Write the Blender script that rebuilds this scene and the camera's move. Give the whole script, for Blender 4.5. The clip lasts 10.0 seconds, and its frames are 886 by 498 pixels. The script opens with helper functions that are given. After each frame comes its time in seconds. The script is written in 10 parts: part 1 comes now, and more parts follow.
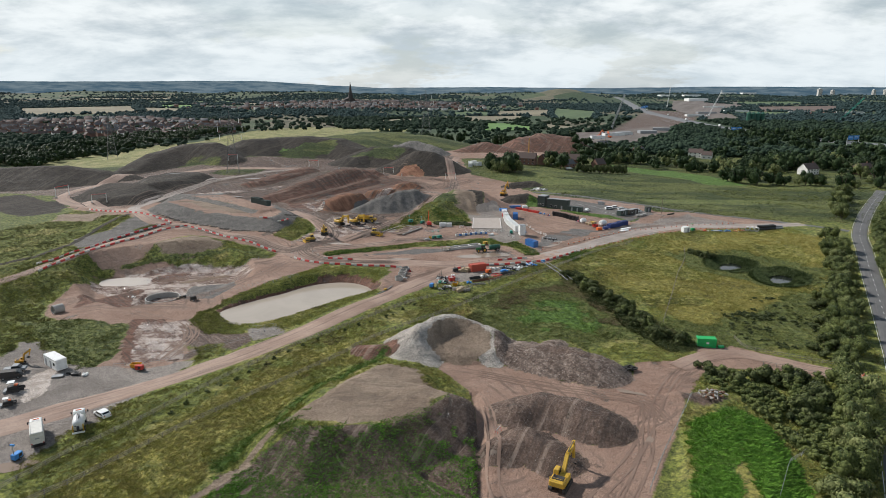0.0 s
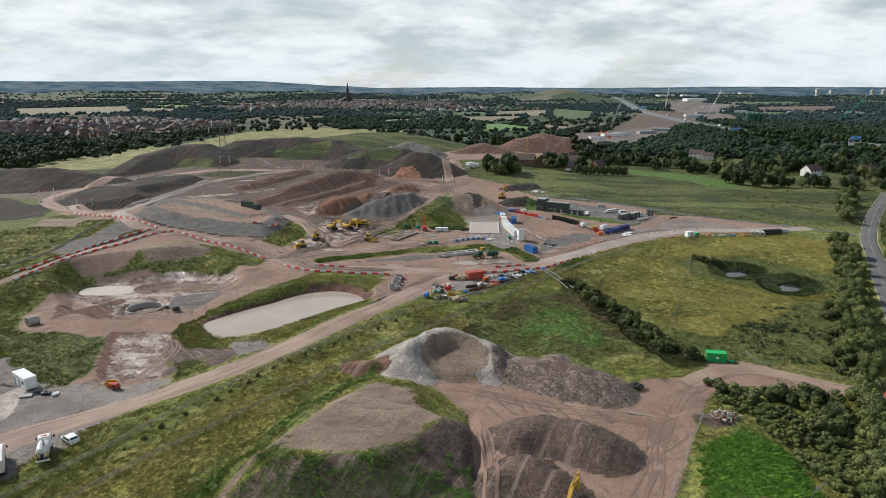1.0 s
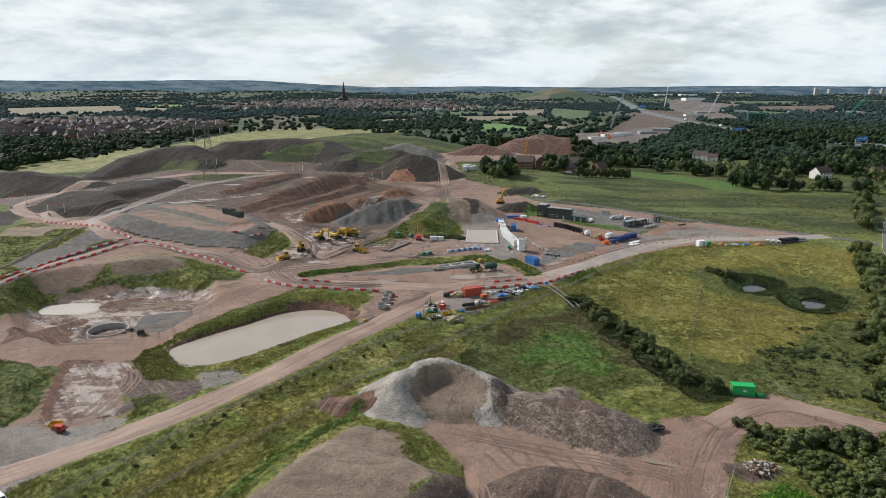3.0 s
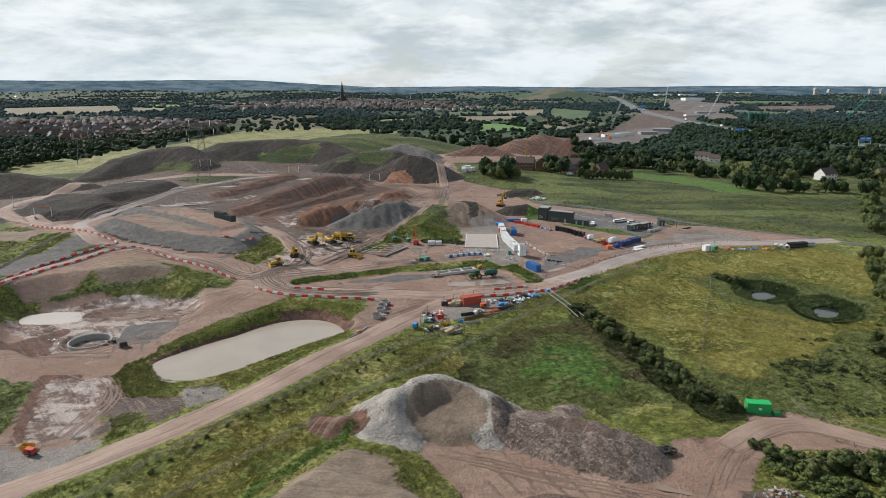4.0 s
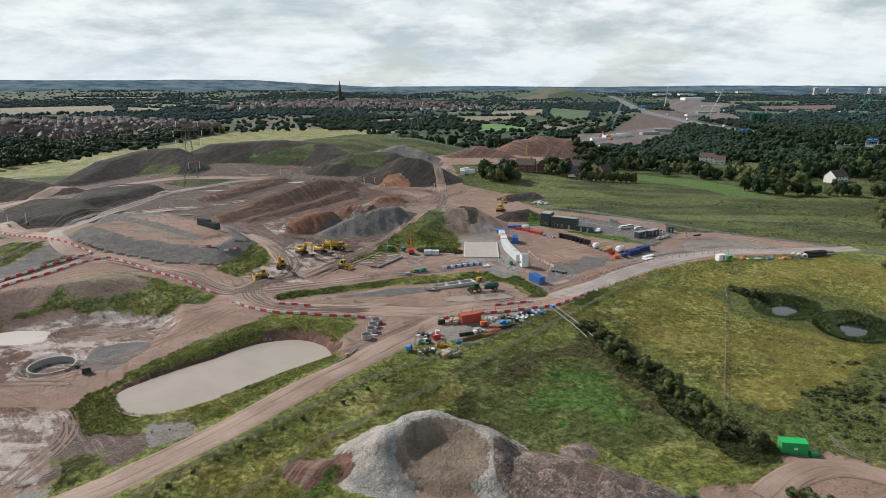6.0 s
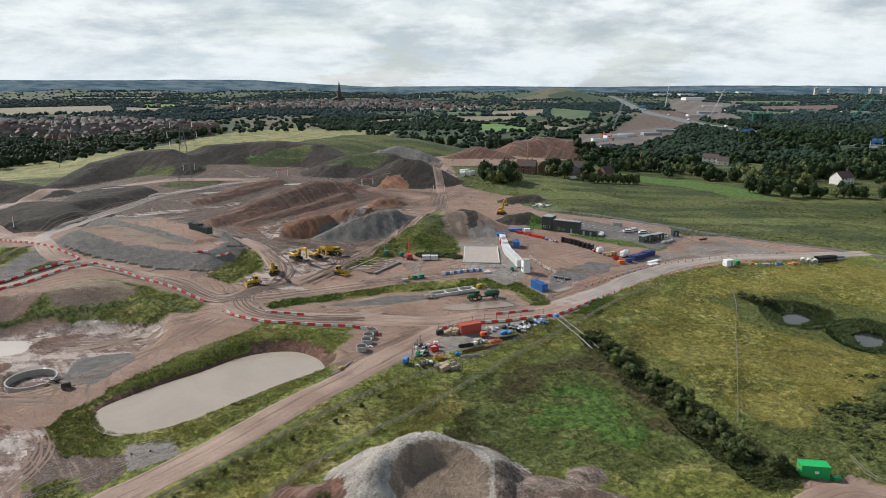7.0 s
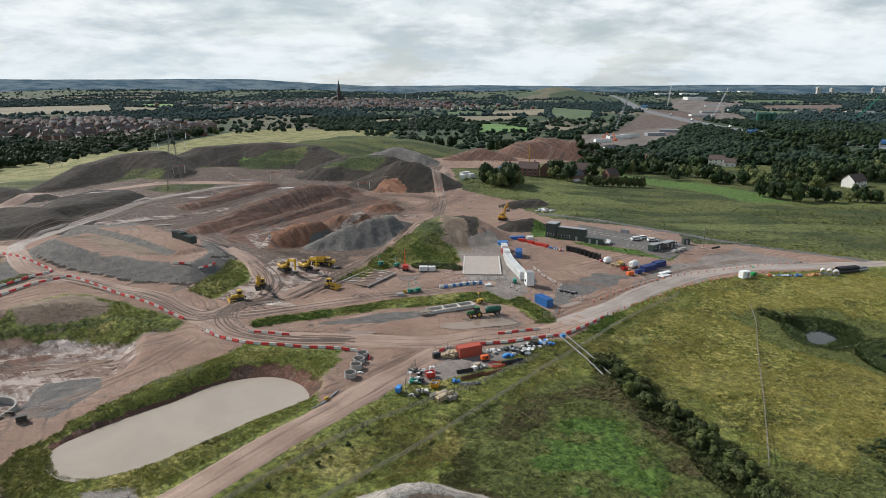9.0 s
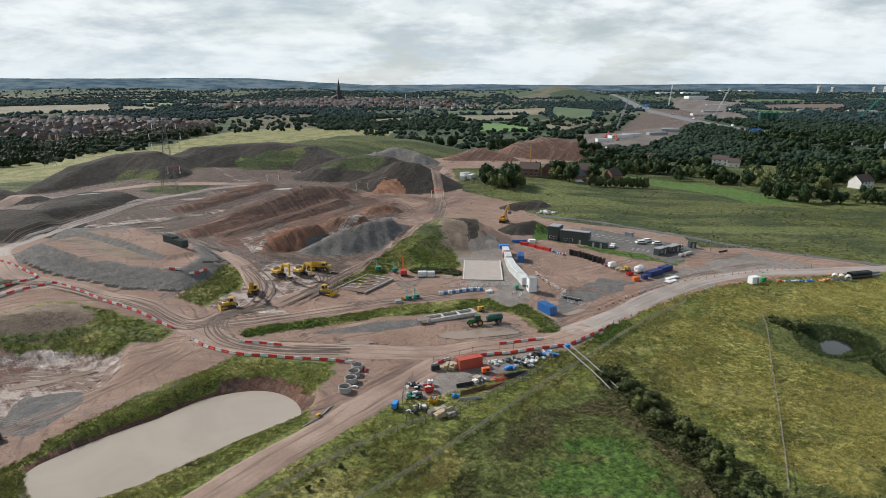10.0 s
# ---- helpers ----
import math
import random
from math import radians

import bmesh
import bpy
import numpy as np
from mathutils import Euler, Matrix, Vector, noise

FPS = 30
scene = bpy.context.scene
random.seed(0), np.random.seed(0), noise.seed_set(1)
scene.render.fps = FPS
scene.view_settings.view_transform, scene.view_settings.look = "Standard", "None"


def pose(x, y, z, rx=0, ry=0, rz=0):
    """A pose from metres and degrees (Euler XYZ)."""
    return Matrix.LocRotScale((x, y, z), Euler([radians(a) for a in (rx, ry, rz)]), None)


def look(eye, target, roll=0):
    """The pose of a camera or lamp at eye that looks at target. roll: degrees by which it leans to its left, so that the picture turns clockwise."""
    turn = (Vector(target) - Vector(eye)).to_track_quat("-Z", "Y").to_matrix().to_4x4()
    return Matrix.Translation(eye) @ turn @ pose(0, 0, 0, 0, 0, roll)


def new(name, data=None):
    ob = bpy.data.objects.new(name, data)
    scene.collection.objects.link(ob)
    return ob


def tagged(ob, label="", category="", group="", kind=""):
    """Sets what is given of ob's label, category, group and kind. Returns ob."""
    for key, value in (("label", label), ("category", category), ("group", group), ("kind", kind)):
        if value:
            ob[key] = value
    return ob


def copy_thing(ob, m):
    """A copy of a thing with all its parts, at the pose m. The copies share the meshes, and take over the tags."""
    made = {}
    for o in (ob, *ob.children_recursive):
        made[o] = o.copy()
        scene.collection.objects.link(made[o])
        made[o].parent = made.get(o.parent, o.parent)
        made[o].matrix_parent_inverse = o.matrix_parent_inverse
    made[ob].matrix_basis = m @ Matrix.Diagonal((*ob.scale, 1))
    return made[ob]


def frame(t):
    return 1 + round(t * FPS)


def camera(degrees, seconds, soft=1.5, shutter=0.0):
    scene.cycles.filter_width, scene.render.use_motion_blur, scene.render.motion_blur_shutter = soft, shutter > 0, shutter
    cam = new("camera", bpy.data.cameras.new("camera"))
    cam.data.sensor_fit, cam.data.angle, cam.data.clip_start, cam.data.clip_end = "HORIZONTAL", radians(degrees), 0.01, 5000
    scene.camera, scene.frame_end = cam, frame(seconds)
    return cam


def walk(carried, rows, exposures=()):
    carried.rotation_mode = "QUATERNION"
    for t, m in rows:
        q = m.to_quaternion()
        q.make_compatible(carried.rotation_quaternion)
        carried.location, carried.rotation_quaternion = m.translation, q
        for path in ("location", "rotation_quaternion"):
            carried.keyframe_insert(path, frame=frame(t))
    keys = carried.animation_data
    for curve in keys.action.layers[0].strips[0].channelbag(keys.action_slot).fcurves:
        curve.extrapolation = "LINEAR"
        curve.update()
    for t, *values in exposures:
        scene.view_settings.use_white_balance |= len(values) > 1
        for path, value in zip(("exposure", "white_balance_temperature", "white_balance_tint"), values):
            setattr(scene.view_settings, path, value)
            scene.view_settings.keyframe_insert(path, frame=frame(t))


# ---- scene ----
cam = camera(68.5, 10.0, soft=0.48)
PATH = [
    (0, (1.914, -5.078, 65.445), (1.9, -3.138, 64.958), 0.0),
    (0.5, (2.289, -0.223, 65.438), (2.278, 1.717, 64.95), 0.0),
    (1, (2.697, 4.941, 65.474), (2.689, 6.881, 64.987), -0.0),
    (1.5, (3.066, 10.18, 65.483), (3.059, 12.119, 64.995), -0.0),
    (2, (3.314, 15.238, 65.451), (3.309, 17.177, 64.962), -0.0),
    (2.5, (3.509, 19.975, 65.42), (3.507, 21.915, 64.931), 0.0),
    (4, (4.117, 33.274, 65.344), (4.119, 35.213, 64.855), 0.0),
    (4.5, (4.167, 37.447, 65.316), (4.172, 39.387, 64.826), 0.0),
    (5, (4.303, 41.558, 65.267), (4.309, 43.497, 64.778), 0.0),
    (5.5, (4.52, 45.61, 65.236), (4.526, 47.549, 64.746), 0.0),
    (7, (5.146, 57.529, 65.182), (5.152, 59.468, 64.692), 0.0),
    (7.5, (5.334, 61.404, 65.205), (5.34, 63.343, 64.714), -0.0),
    (8, (5.501, 65.17, 65.265), (5.507, 67.109, 64.775), -0.0),
    (8.5, (5.802, 68.829, 65.42), (5.806, 70.768, 64.929), -0.0),
    (9, (6.086, 72.55, 65.523), (6.09, 74.488, 65.031), -0.0),
    (9.5, (6.257, 76.356, 65.557), (6.261, 78.294, 65.064), -0.0),
    (10, (6.401, 80.135, 65.561), (6.404, 82.073, 65.066), -0.0),
]
walk(cam, [(t, look(eye, target, roll)) for t, eye, target, roll in PATH])

# ---- daylight ----
SUN_AZ, SUN_EL = radians(-62), radians(38)   # from ahead-left, measured from +y towards +x
sun = new("sun", bpy.data.lights.new("sun", "SUN"))
sun.data.energy, sun.data.angle, sun.data.color = 5.0, radians(3), (1.0, 0.97, 0.925)
sun.matrix_world = look((math.sin(SUN_AZ) * math.cos(SUN_EL), math.cos(SUN_AZ) * math.cos(SUN_EL), math.sin(SUN_EL)), (0, 0, 0))


class Nodes:
    """A short hand for node trees."""

    def __init__(self, tree):
        self.tree = tree
        tree.nodes.clear()

    def add(self, kind, inputs=None, **props):
        node = self.tree.nodes.new(kind)
        for key, value in props.items():
            setattr(node, key, value)
        for key, value in (inputs or {}).items():
            self.put(node.inputs[key], value)
        return node

    def put(self, socket, value):
        if isinstance(value, bpy.types.NodeSocket):
            self.tree.links.new(value, socket)
        elif value is not None:
            socket.default_value = value

    def math(self, op, a, b=None, clamp=False):
        node = self.add("ShaderNodeMath", operation=op, use_clamp=clamp)
        self.put(node.inputs[0], a)
        if b is not None:
            self.put(node.inputs[1], b)
        return node.outputs[0]

    def mix(self, fac, a, b, blend="MIX"):
        node = self.add("ShaderNodeMix", data_type="RGBA", blend_type=blend, clamp_factor=True)
        self.put(node.inputs[0], fac)
        for socket, value in ((node.inputs[6], a), (node.inputs[7], b)):
            self.put(socket, (*value, 1) if isinstance(value, tuple) and len(value) == 3 else value)
        return node.outputs[2]

    def noise(self, vector, scale, detail=4.0, rough=0.55, distortion=0.0):
        node = self.add("ShaderNodeTexNoise", {"Vector": vector, "Scale": scale, "Detail": detail, "Roughness": rough, "Distortion": distortion})
        return node.outputs["Fac"]

    def range(self, value, lo, hi, a=0.0, b=1.0):
        node = self.add("ShaderNodeMapRange", interpolation_type="SMOOTHSTEP")
        for key, v in (("Value", value), ("From Min", lo), ("From Max", hi), ("To Min", a), ("To Max", b)):
            self.put(node.inputs[key], v)
        return node.outputs[0]

    def stretch(self, vector, scale, rot=(0, 0, 0)):
        return self.add("ShaderNodeMapping", {"Vector": vector, "Scale": scale, "Rotation": rot}).outputs[0]


world = bpy.data.worlds.new("sky")
scene.world = world
world.use_nodes = True
w = Nodes(world.node_tree)
way = w.add("ShaderNodeTexCoord").outputs["Generated"]
axis = w.add("ShaderNodeSeparateXYZ", {"Vector": way}).outputs
lift = w.math("ADD", w.math("MAXIMUM", axis[2], 0.0), 0.26)
flat = w.add("ShaderNodeCombineXYZ", {"X": w.math("DIVIDE", axis[0], lift), "Y": w.math("DIVIDE", axis[1], lift)}).outputs[0]
clear = w.add("ShaderNodeTexSky", sky_type="NISHITA", sun_disc=False, sun_elevation=SUN_EL, sun_rotation=SUN_AZ).outputs[0]
clear = w.mix(1.0, clear, (0.11, 0.11, 0.11), "MULTIPLY")
big = w.noise(w.stretch(flat, (0.8, 1.0, 1.0)), 1.7, 8.0, 0.58, 0.3)
fine = w.noise(flat, 5.0, 9.0, 0.62, 0.2)
body = w.math("ADD", w.math("MULTIPLY", big, 0.70), w.math("MULTIPLY", fine, 0.30))
shade = w.mix(w.range(body, 0.36, 0.58), (0.56, 0.65, 0.71), (1.03, 1.09, 1.11))
low = w.range(axis[2], 0.0, 0.10)
shade = w.mix(low, w.mix(0.5, shade, (0.82, 0.93, 1.00)), shade)
cover = w.range(w.noise(flat, 0.8, 6.0, 0.6), 0.36, 0.50)
# grey cloud bases overhead, brighter where the cloud thins towards the horizon
shade = w.mix(w.range(axis[2], 0.18, 0.60), shade, w.mix(1.0, shade, (0.24, 0.31, 0.41), "MULTIPLY"))
sky_colour = w.mix(w.math("MAXIMUM", cover, 0.72), clear, shade)
w.add("ShaderNodeOutputWorld", {"Surface": w.add("ShaderNodeBackground", {"Color": sky_colour, "Strength": 0.88}).outputs[0]})

# ---- materials ----
def material(name):
    mat = bpy.data.materials.new(name)
    mat.use_nodes = True
    n = Nodes(mat.node_tree)
    shader = n.add("ShaderNodeBsdfPrincipled")
    n.add("ShaderNodeOutputMaterial", {"Surface": shader.outputs[0]})
    return mat, n, shader


def painted(name, colour, rough=0.55, metal=0.0, dirt=(0.17, 0.13, 0.10), wear=0.35, scale=1.3, bump=0.0):
    """Paint, plastic or metal with dust and streaks of two sizes."""
    mat, n, shader = material(name)
    at = n.add("ShaderNodeTexCoord").outputs["Object"]
    coarse = n.noise(at, scale, 5.0, 0.6)
    streak = n.noise(n.stretch(at, (3.0, 3.0, 0.5)), scale * 3, 4.0, 0.6)
    tone = n.mix(n.range(coarse, 0.3, 0.7), tuple(c * 0.86 for c in colour), colour)
    n.put(shader.inputs["Base Color"], n.mix(n.math("MULTIPLY", n.range(streak, 0.48, 0.75), wear), tone, dirt))
    n.put(shader.inputs["Roughness"], n.range(coarse, 0.2, 0.8, rough - 0.08, rough + 0.15))
    n.put(shader.inputs["Metallic"], metal)
    if bump:
        n.put(shader.inputs["Normal"], n.add("ShaderNodeBump", {"Height": coarse, "Strength": 0.4, "Distance": bump}).outputs[0])
    return mat


def leafy(name, dark, light, rough=0.6):
    """Foliage: hue varied clump by clump and tree by tree."""
    mat, n, shader = material(name)
    island = n.add("ShaderNodeNewGeometry").outputs["Random Per Island"]
    tree = n.add("ShaderNodeObjectInfo").outputs["Random"]
    at = n.add("ShaderNodeNewGeometry").outputs["Position"]
    wide, clump = n.noise(at, 0.05, 3.0), n.noise(at, 0.45, 4.0, 0.65)
    mixed = n.math("ADD", n.math("MULTIPLY", island, 0.40), n.math("ADD", n.math("MULTIPLY", tree, 0.22), n.math("ADD", n.math("MULTIPLY", wide, 0.3), n.math("MULTIPLY", clump, 0.7))))
    n.put(shader.inputs["Base Color"], n.mix(n.range(mixed, 0.55, 1.12), dark, light))
    n.put(shader.inputs["Roughness"], rough)
    n.put(shader.inputs["Specular IOR Level"], 0.12)
    return mat


ZONES = ("meadow", "lush", "scrub", "stubble", "dirt", "clay", "soil", "gravel", "pale", "tarmac", "wet", "mud", "stone", "tan", "rust", "chips", "rubble", "slick")


def ground_material():
    mat, n, shader = material("ground")
    at = n.add("ShaderNodeNewGeometry").outputs["Position"]
    fine, n05, n3 = n.noise(at, 7.0, 3, 0.7), n.noise(at, 1.9, 5, 0.7), n.noise(at, 0.36, 6, 0.65)
    n15, n60 = n.noise(at, 0.075, 6, 0.62), n.noise(at, 0.017, 4, 0.55)
    sweep = n.noise(n.stretch(at, (0.5, 1.6, 1.0), (0, 0, 0.5)), 0.16, 6, 0.68, 0.8)
    stone = n.add("ShaderNodeTexVoronoi", {"Vector": at, "Scale": 6.5}).outputs["Color"]
    stone = n.add("ShaderNodeSeparateXYZ", {"Vector": stone}).outputs[0]

    block = n.add("ShaderNodeTexVoronoi", {"Vector": at, "Scale": 2.3}).outputs["Color"]
    block = n.add("ShaderNodeSeparateXYZ", {"Vector": block}).outputs[0]

    def rutted(turn, scale, twist):
        wave = n.add("ShaderNodeTexWave", {"Vector": n.stretch(at, (1, 1, 0), (0, 0, turn)), "Scale": scale, "Distortion": twist, "Detail": 3.0, "Detail Scale": 0.35, "Detail Roughness": 0.45})
        return n.range(wave.outputs["Fac"], 0.80, 0.97)

    where = n.noise(at, 0.028, 3, 0.5)
    ruts = n.math("MAXIMUM", n.math("MULTIPLY", rutted(0.9, 0.095, 13.0), n.range(where, 0.50, 0.60)), n.math("MULTIPLY", rutted(-0.5, 0.085, 16.0), n.range(where, 0.48, 0.38)))
    ruts = n.math("MULTIPLY", ruts, n.range(n15, 0.42, 0.56))
    drive = n.noise(n.stretch(n.stretch(at, (1, 1, 0), (0, 0, 0.48)), (1.0, 0.045, 1.0)), 0.42, 6, 0.72, 0.35)
    turned = n.noise(n.stretch(n.stretch(at, (1, 1, 0), (0, 0, -0.75)), (1.0, 0.06, 1.0)), 0.55, 5, 0.7, 0.8)
    lanes = n.mix(n.range(n.noise(at, 0.02, 3, 0.5), 0.46, 0.54), drive, turned)
    pool = n.math("ADD", n.math("MULTIPLY", n.noise(at, 0.11, 5, 0.62, 0.6), 0.72), n.math("MULTIPLY", lanes, 0.28))
    puddle = n.range(pool, 0.598, 0.622)
    damp = n.range(n.math("ADD", n.math("MULTIPLY", sweep, 0.6), n.math("MULTIPLY", n60, 0.4)), 0.50, 0.64)

    def two(a, b, by, lo=0.38, hi=0.62):
        return n.mix(n.range(by, lo, hi), a, b)

    rag = n.math("ADD", n.math("MULTIPLY", n3, 0.5), n.math("MULTIPLY", n05, 0.5))
    speck = n.mix(n.range(n.math("ADD", n.math("MULTIPLY", fine, 0.3), n.math("MULTIPLY", n.noise(at, 0.8, 5, 0.7), 0.7)), 0.39, 0.60), (0.36, 0.40, 0.40), (1.40, 1.36, 1.30))
    grass = two(two((0.120, 0.146, 0.028), (0.225, 0.240, 0.055), n3, 0.34, 0.66), (0.320, 0.280, 0.095), n15, 0.48, 0.66)
    grass = n.mix(n.range(n05, 0.34, 0.62), n.mix(0.55, grass, (0.040, 0.052, 0.018)), grass)
    fields = n.add("ShaderNodeTexVoronoi", {"Vector": n.stretch(at, (1.0, 0.55, 0.0), (0, 0, 0.35)), "Scale": 0.0052, "Randomness": 0.9}).outputs["Color"]
    pick = n.add("ShaderNodeSeparateXYZ", {"Vector": fields}).outputs
    farm = two(two((0.040, 0.066, 0.030), (0.066, 0.090, 0.044), pick[0], 0.35, 0.5), (0.130, 0.118, 0.078), pick[1], 0.72, 0.75)
    farm = n.mix(n.range(n60, 0.35, 0.65), n.mix(0.4, farm, (0.034, 0.050, 0.032)), farm)
    range_y = n.add("ShaderNodeSeparateXYZ", {"Vector": at}).outputs[1]
    pasture = two((0.034, 0.054, 0.014), (0.082, 0.102, 0.028), rag, 0.36, 0.64)
    pasture = two(n.mix(0.5, pasture, (0.030, 0.044, 0.014)), n.mix(0.45, pasture, (0.165, 0.165, 0.052)), n.noise(n.stretch(at, (0.35, 1.0, 1.0)), 0.045, 5, 0.62), 0.42, 0.60)
    grass = n.mix(n.range(n.math("ADD", range_y, n.math("MULTIPLY", n15, 40.0)), 325.0, 365.0), grass, pasture)
    colour = n.mix(n.range(range_y, 640.0, 760.0), n.mix(1.0, grass, speck, "MULTIPLY"), farm)
    rock = n.mix(n.range(n.math("ADD", n.math("MULTIPLY", stone, 0.6), n.math("MULTIPLY", n05, 0.4)), 0.2, 0.75), (0.70, 0.70, 0.70), (1.25, 1.24, 1.23))
    blocks = n.mix(n.range(n.math("ADD", n.math("MULTIPLY", block, 0.7), n.math("MULTIPLY", n05, 0.3)), 0.25, 0.85), (0.72, 0.71, 0.70), (1.30, 1.30, 1.30))
    pebbles = n.mix(n.range(n.math("ADD", n.math("MULTIPLY", stone, 0.35), n.math("ADD", n.math("MULTIPLY", fine, 0.3), n.math("MULTIPLY", n05, 0.35))), 0.32, 0.66), (0.56, 0.55, 0.54), (1.36, 1.36, 1.36))

    wheels = n.noise(n.stretch(n.stretch(at, (1, 1, 0), (0, 0, -0.55)), (1.0, 0.05, 1.0)), 1.1, 5, 0.72, 0.6)

    def earth(base, lanes=lanes):
        """Bare ground: pebbles, wheel ruts and damp drifts over a base colour."""
        base = n.mix(0.3, base, pebbles, "MULTIPLY")
        base = n.mix(n.math("MULTIPLY", ruts, 0.55), base, (0.105, 0.074, 0.058))
        base = n.mix(n.range(lanes, 0.50, 0.40, 0.0, 0.75), base, (0.062, 0.042, 0.033))
        base = n.mix(n.range(lanes, 0.54, 0.62, 0.0, 0.6), base, (0.285, 0.215, 0.172))
        base = n.mix(n.math("MULTIPLY", damp, 0.45), base, (0.115, 0.082, 0.066))
        return n.mix(n.math("MULTIPLY", puddle, 0.8), base, (0.150, 0.120, 0.098))

    looks = {
        "meadow": n.mix(1.0, two(two((0.084, 0.102, 0.026), (0.160, 0.165, 0.036), n15, 0.36, 0.50), (0.330, 0.285, 0.086), rag, 0.38, 0.62), speck, "MULTIPLY"),
        "lush": n.mix(1.0, two((0.052, 0.104, 0.018), (0.118, 0.195, 0.040), rag, 0.36, 0.64), speck, "MULTIPLY"),
        "scrub": n.mix(1.0, two((0.068, 0.094, 0.025), (0.178, 0.186, 0.058), rag, 0.36, 0.66), speck, "MULTIPLY"),
        "stubble": n.mix(0.6, two((0.165, 0.175, 0.064), (0.285, 0.258, 0.120), n15), speck, "MULTIPLY"),
        "dirt": earth(two(two((0.215, 0.128, 0.092), (0.365, 0.250, 0.192), n15, 0.3, 0.7), (0.272, 0.176, 0.132), rag, 0.42, 0.58), n.math("ADD", n.math("MULTIPLY", wheels, 0.35), 0.345)),
        "clay": n.mix(0.6, two((0.155, 0.070, 0.042), (0.300, 0.150, 0.090), n.math("ADD", n.math("MULTIPLY", turned, 0.5), n.math("MULTIPLY", rag, 0.5)), 0.40, 0.60), pebbles, "MULTIPLY"),
        "soil": n.mix(n.range(drive, 0.50, 0.62, 0.0, 0.45), n.mix(1.0, two((0.016, 0.013, 0.010), (0.054, 0.043, 0.033), rag, 0.34, 0.68), pebbles, "MULTIPLY"), (0.095, 0.076, 0.060)),
        "gravel": n.mix(1.0, two((0.170, 0.145, 0.128), (0.275, 0.243, 0.216), n.math("ADD", n.math("MULTIPLY", n15, 0.6), n.math("MULTIPLY", n3, 0.4)), 0.34, 0.66), rock, "MULTIPLY"),
        "pale": n.mix(0.7, two((0.330, 0.275, 0.235), (0.560, 0.490, 0.440), n3, 0.3, 0.7), pebbles, "MULTIPLY"),
        "tarmac": n.mix(0.6, two((0.110, 0.104, 0.098), (0.170, 0.156, 0.144), n3, 0.3, 0.7), pebbles, "MULTIPLY"),
        "wet": two((0.130, 0.092, 0.072), (0.230, 0.172, 0.140), n3, 0.3, 0.7),
        "mud": earth(two((0.066, 0.041, 0.030), (0.148, 0.097, 0.072), rag, 0.34, 0.66)),
        "stone": n.mix(1.0, two((0.098, 0.091, 0.084), (0.196, 0.180, 0.164), rag, 0.34, 0.66), rock, "MULTIPLY"),
        "tan": n.mix(n.range(sweep, 0.47, 0.38, 0.0, 0.4), n.mix(0.45, two((0.170, 0.122, 0.088), (0.285, 0.218, 0.162), n.math("ADD", n.math("MULTIPLY", rag, 0.5), n.math("MULTIPLY", n15, 0.5)), 0.38, 0.62), pebbles, "MULTIPLY"), (0.090, 0.068, 0.050)),
        "chips": n.mix(1.0, two((0.250, 0.225, 0.200), (0.430, 0.390, 0.345), n.math("ADD", n.math("MULTIPLY", n15, 0.5), n.math("MULTIPLY", n3, 0.5)), 0.36, 0.64), rock, "MULTIPLY"),
        "rubble": n.mix(1.0, two(two((0.110, 0.078, 0.062), (0.225, 0.172, 0.143), n.math("ADD", n.math("MULTIPLY", n3, 0.5), n.math("MULTIPLY", turned, 0.5)), 0.40, 0.60), (0.340, 0.295, 0.258), n05, 0.54, 0.70), blocks, "MULTIPLY"),
        "slick": n.mix(n.range(n.math("ADD", n.math("MULTIPLY", turned, 0.25), n.math("ADD", n.math("MULTIPLY", sweep, 0.45), n.math("MULTIPLY", n3, 0.3))), 0.45, 0.56), two((0.100, 0.056, 0.041), (0.200, 0.125, 0.095), rag, 0.36, 0.64), (0.420, 0.345, 0.300)),
        "rust": earth(two((0.088, 0.042, 0.029), (0.205, 0.105, 0.072), rag, 0.36, 0.64)),
    }
    gloss, bare = n.math("MULTIPLY", damp, 0.12), 0.0
    for g in range(len(ZONES) // 3):
        layer = n.add("ShaderNodeAttribute", attribute_name=f"zones_{g}")
        parts = n.add("ShaderNodeSeparateXYZ", {"Vector": layer.outputs["Vector"]}).outputs
        for k in range(3):
            name = ZONES[3 * g + k]
            edge = n.math("ADD", parts[k], n.math("MULTIPLY", n.math("SUBTRACT", rag, 0.5), 1.6))
            amount = n.range(edge, 0.36, 0.64)
            colour = n.mix(amount, colour, looks[name])
            if name in ("dirt", "mud", "rust"):
                bare = n.math("MAXIMUM", bare, amount)
            elif name in ("soil", "stone", "tan", "gravel", "clay", "pale", "tarmac", "chips", "rubble", "slick"):
                bare = n.math("MULTIPLY", bare, n.math("SUBTRACT", 1.0, amount))
            if name == "wet":
                gloss = n.math("MAXIMUM", gloss, n.math("MULTIPLY", amount, n.range(n3, 0.36, 0.58, 0.35, 0.85)))
            if name == "slick":
                gloss = n.math("MAXIMUM", gloss, n.math("MULTIPLY", amount, n.range(pool, 0.47, 0.53, 0.15, 0.80)))
            if name == "mud":
                gloss = n.math("MAXIMUM", gloss, n.math("MULTIPLY", amount, n.range(n05, 0.46, 0.6, 0.1, 0.5)))
    n.put(shader.inputs["Base Color"], colour)
    bare = n.math("MULTIPLY", puddle, bare)
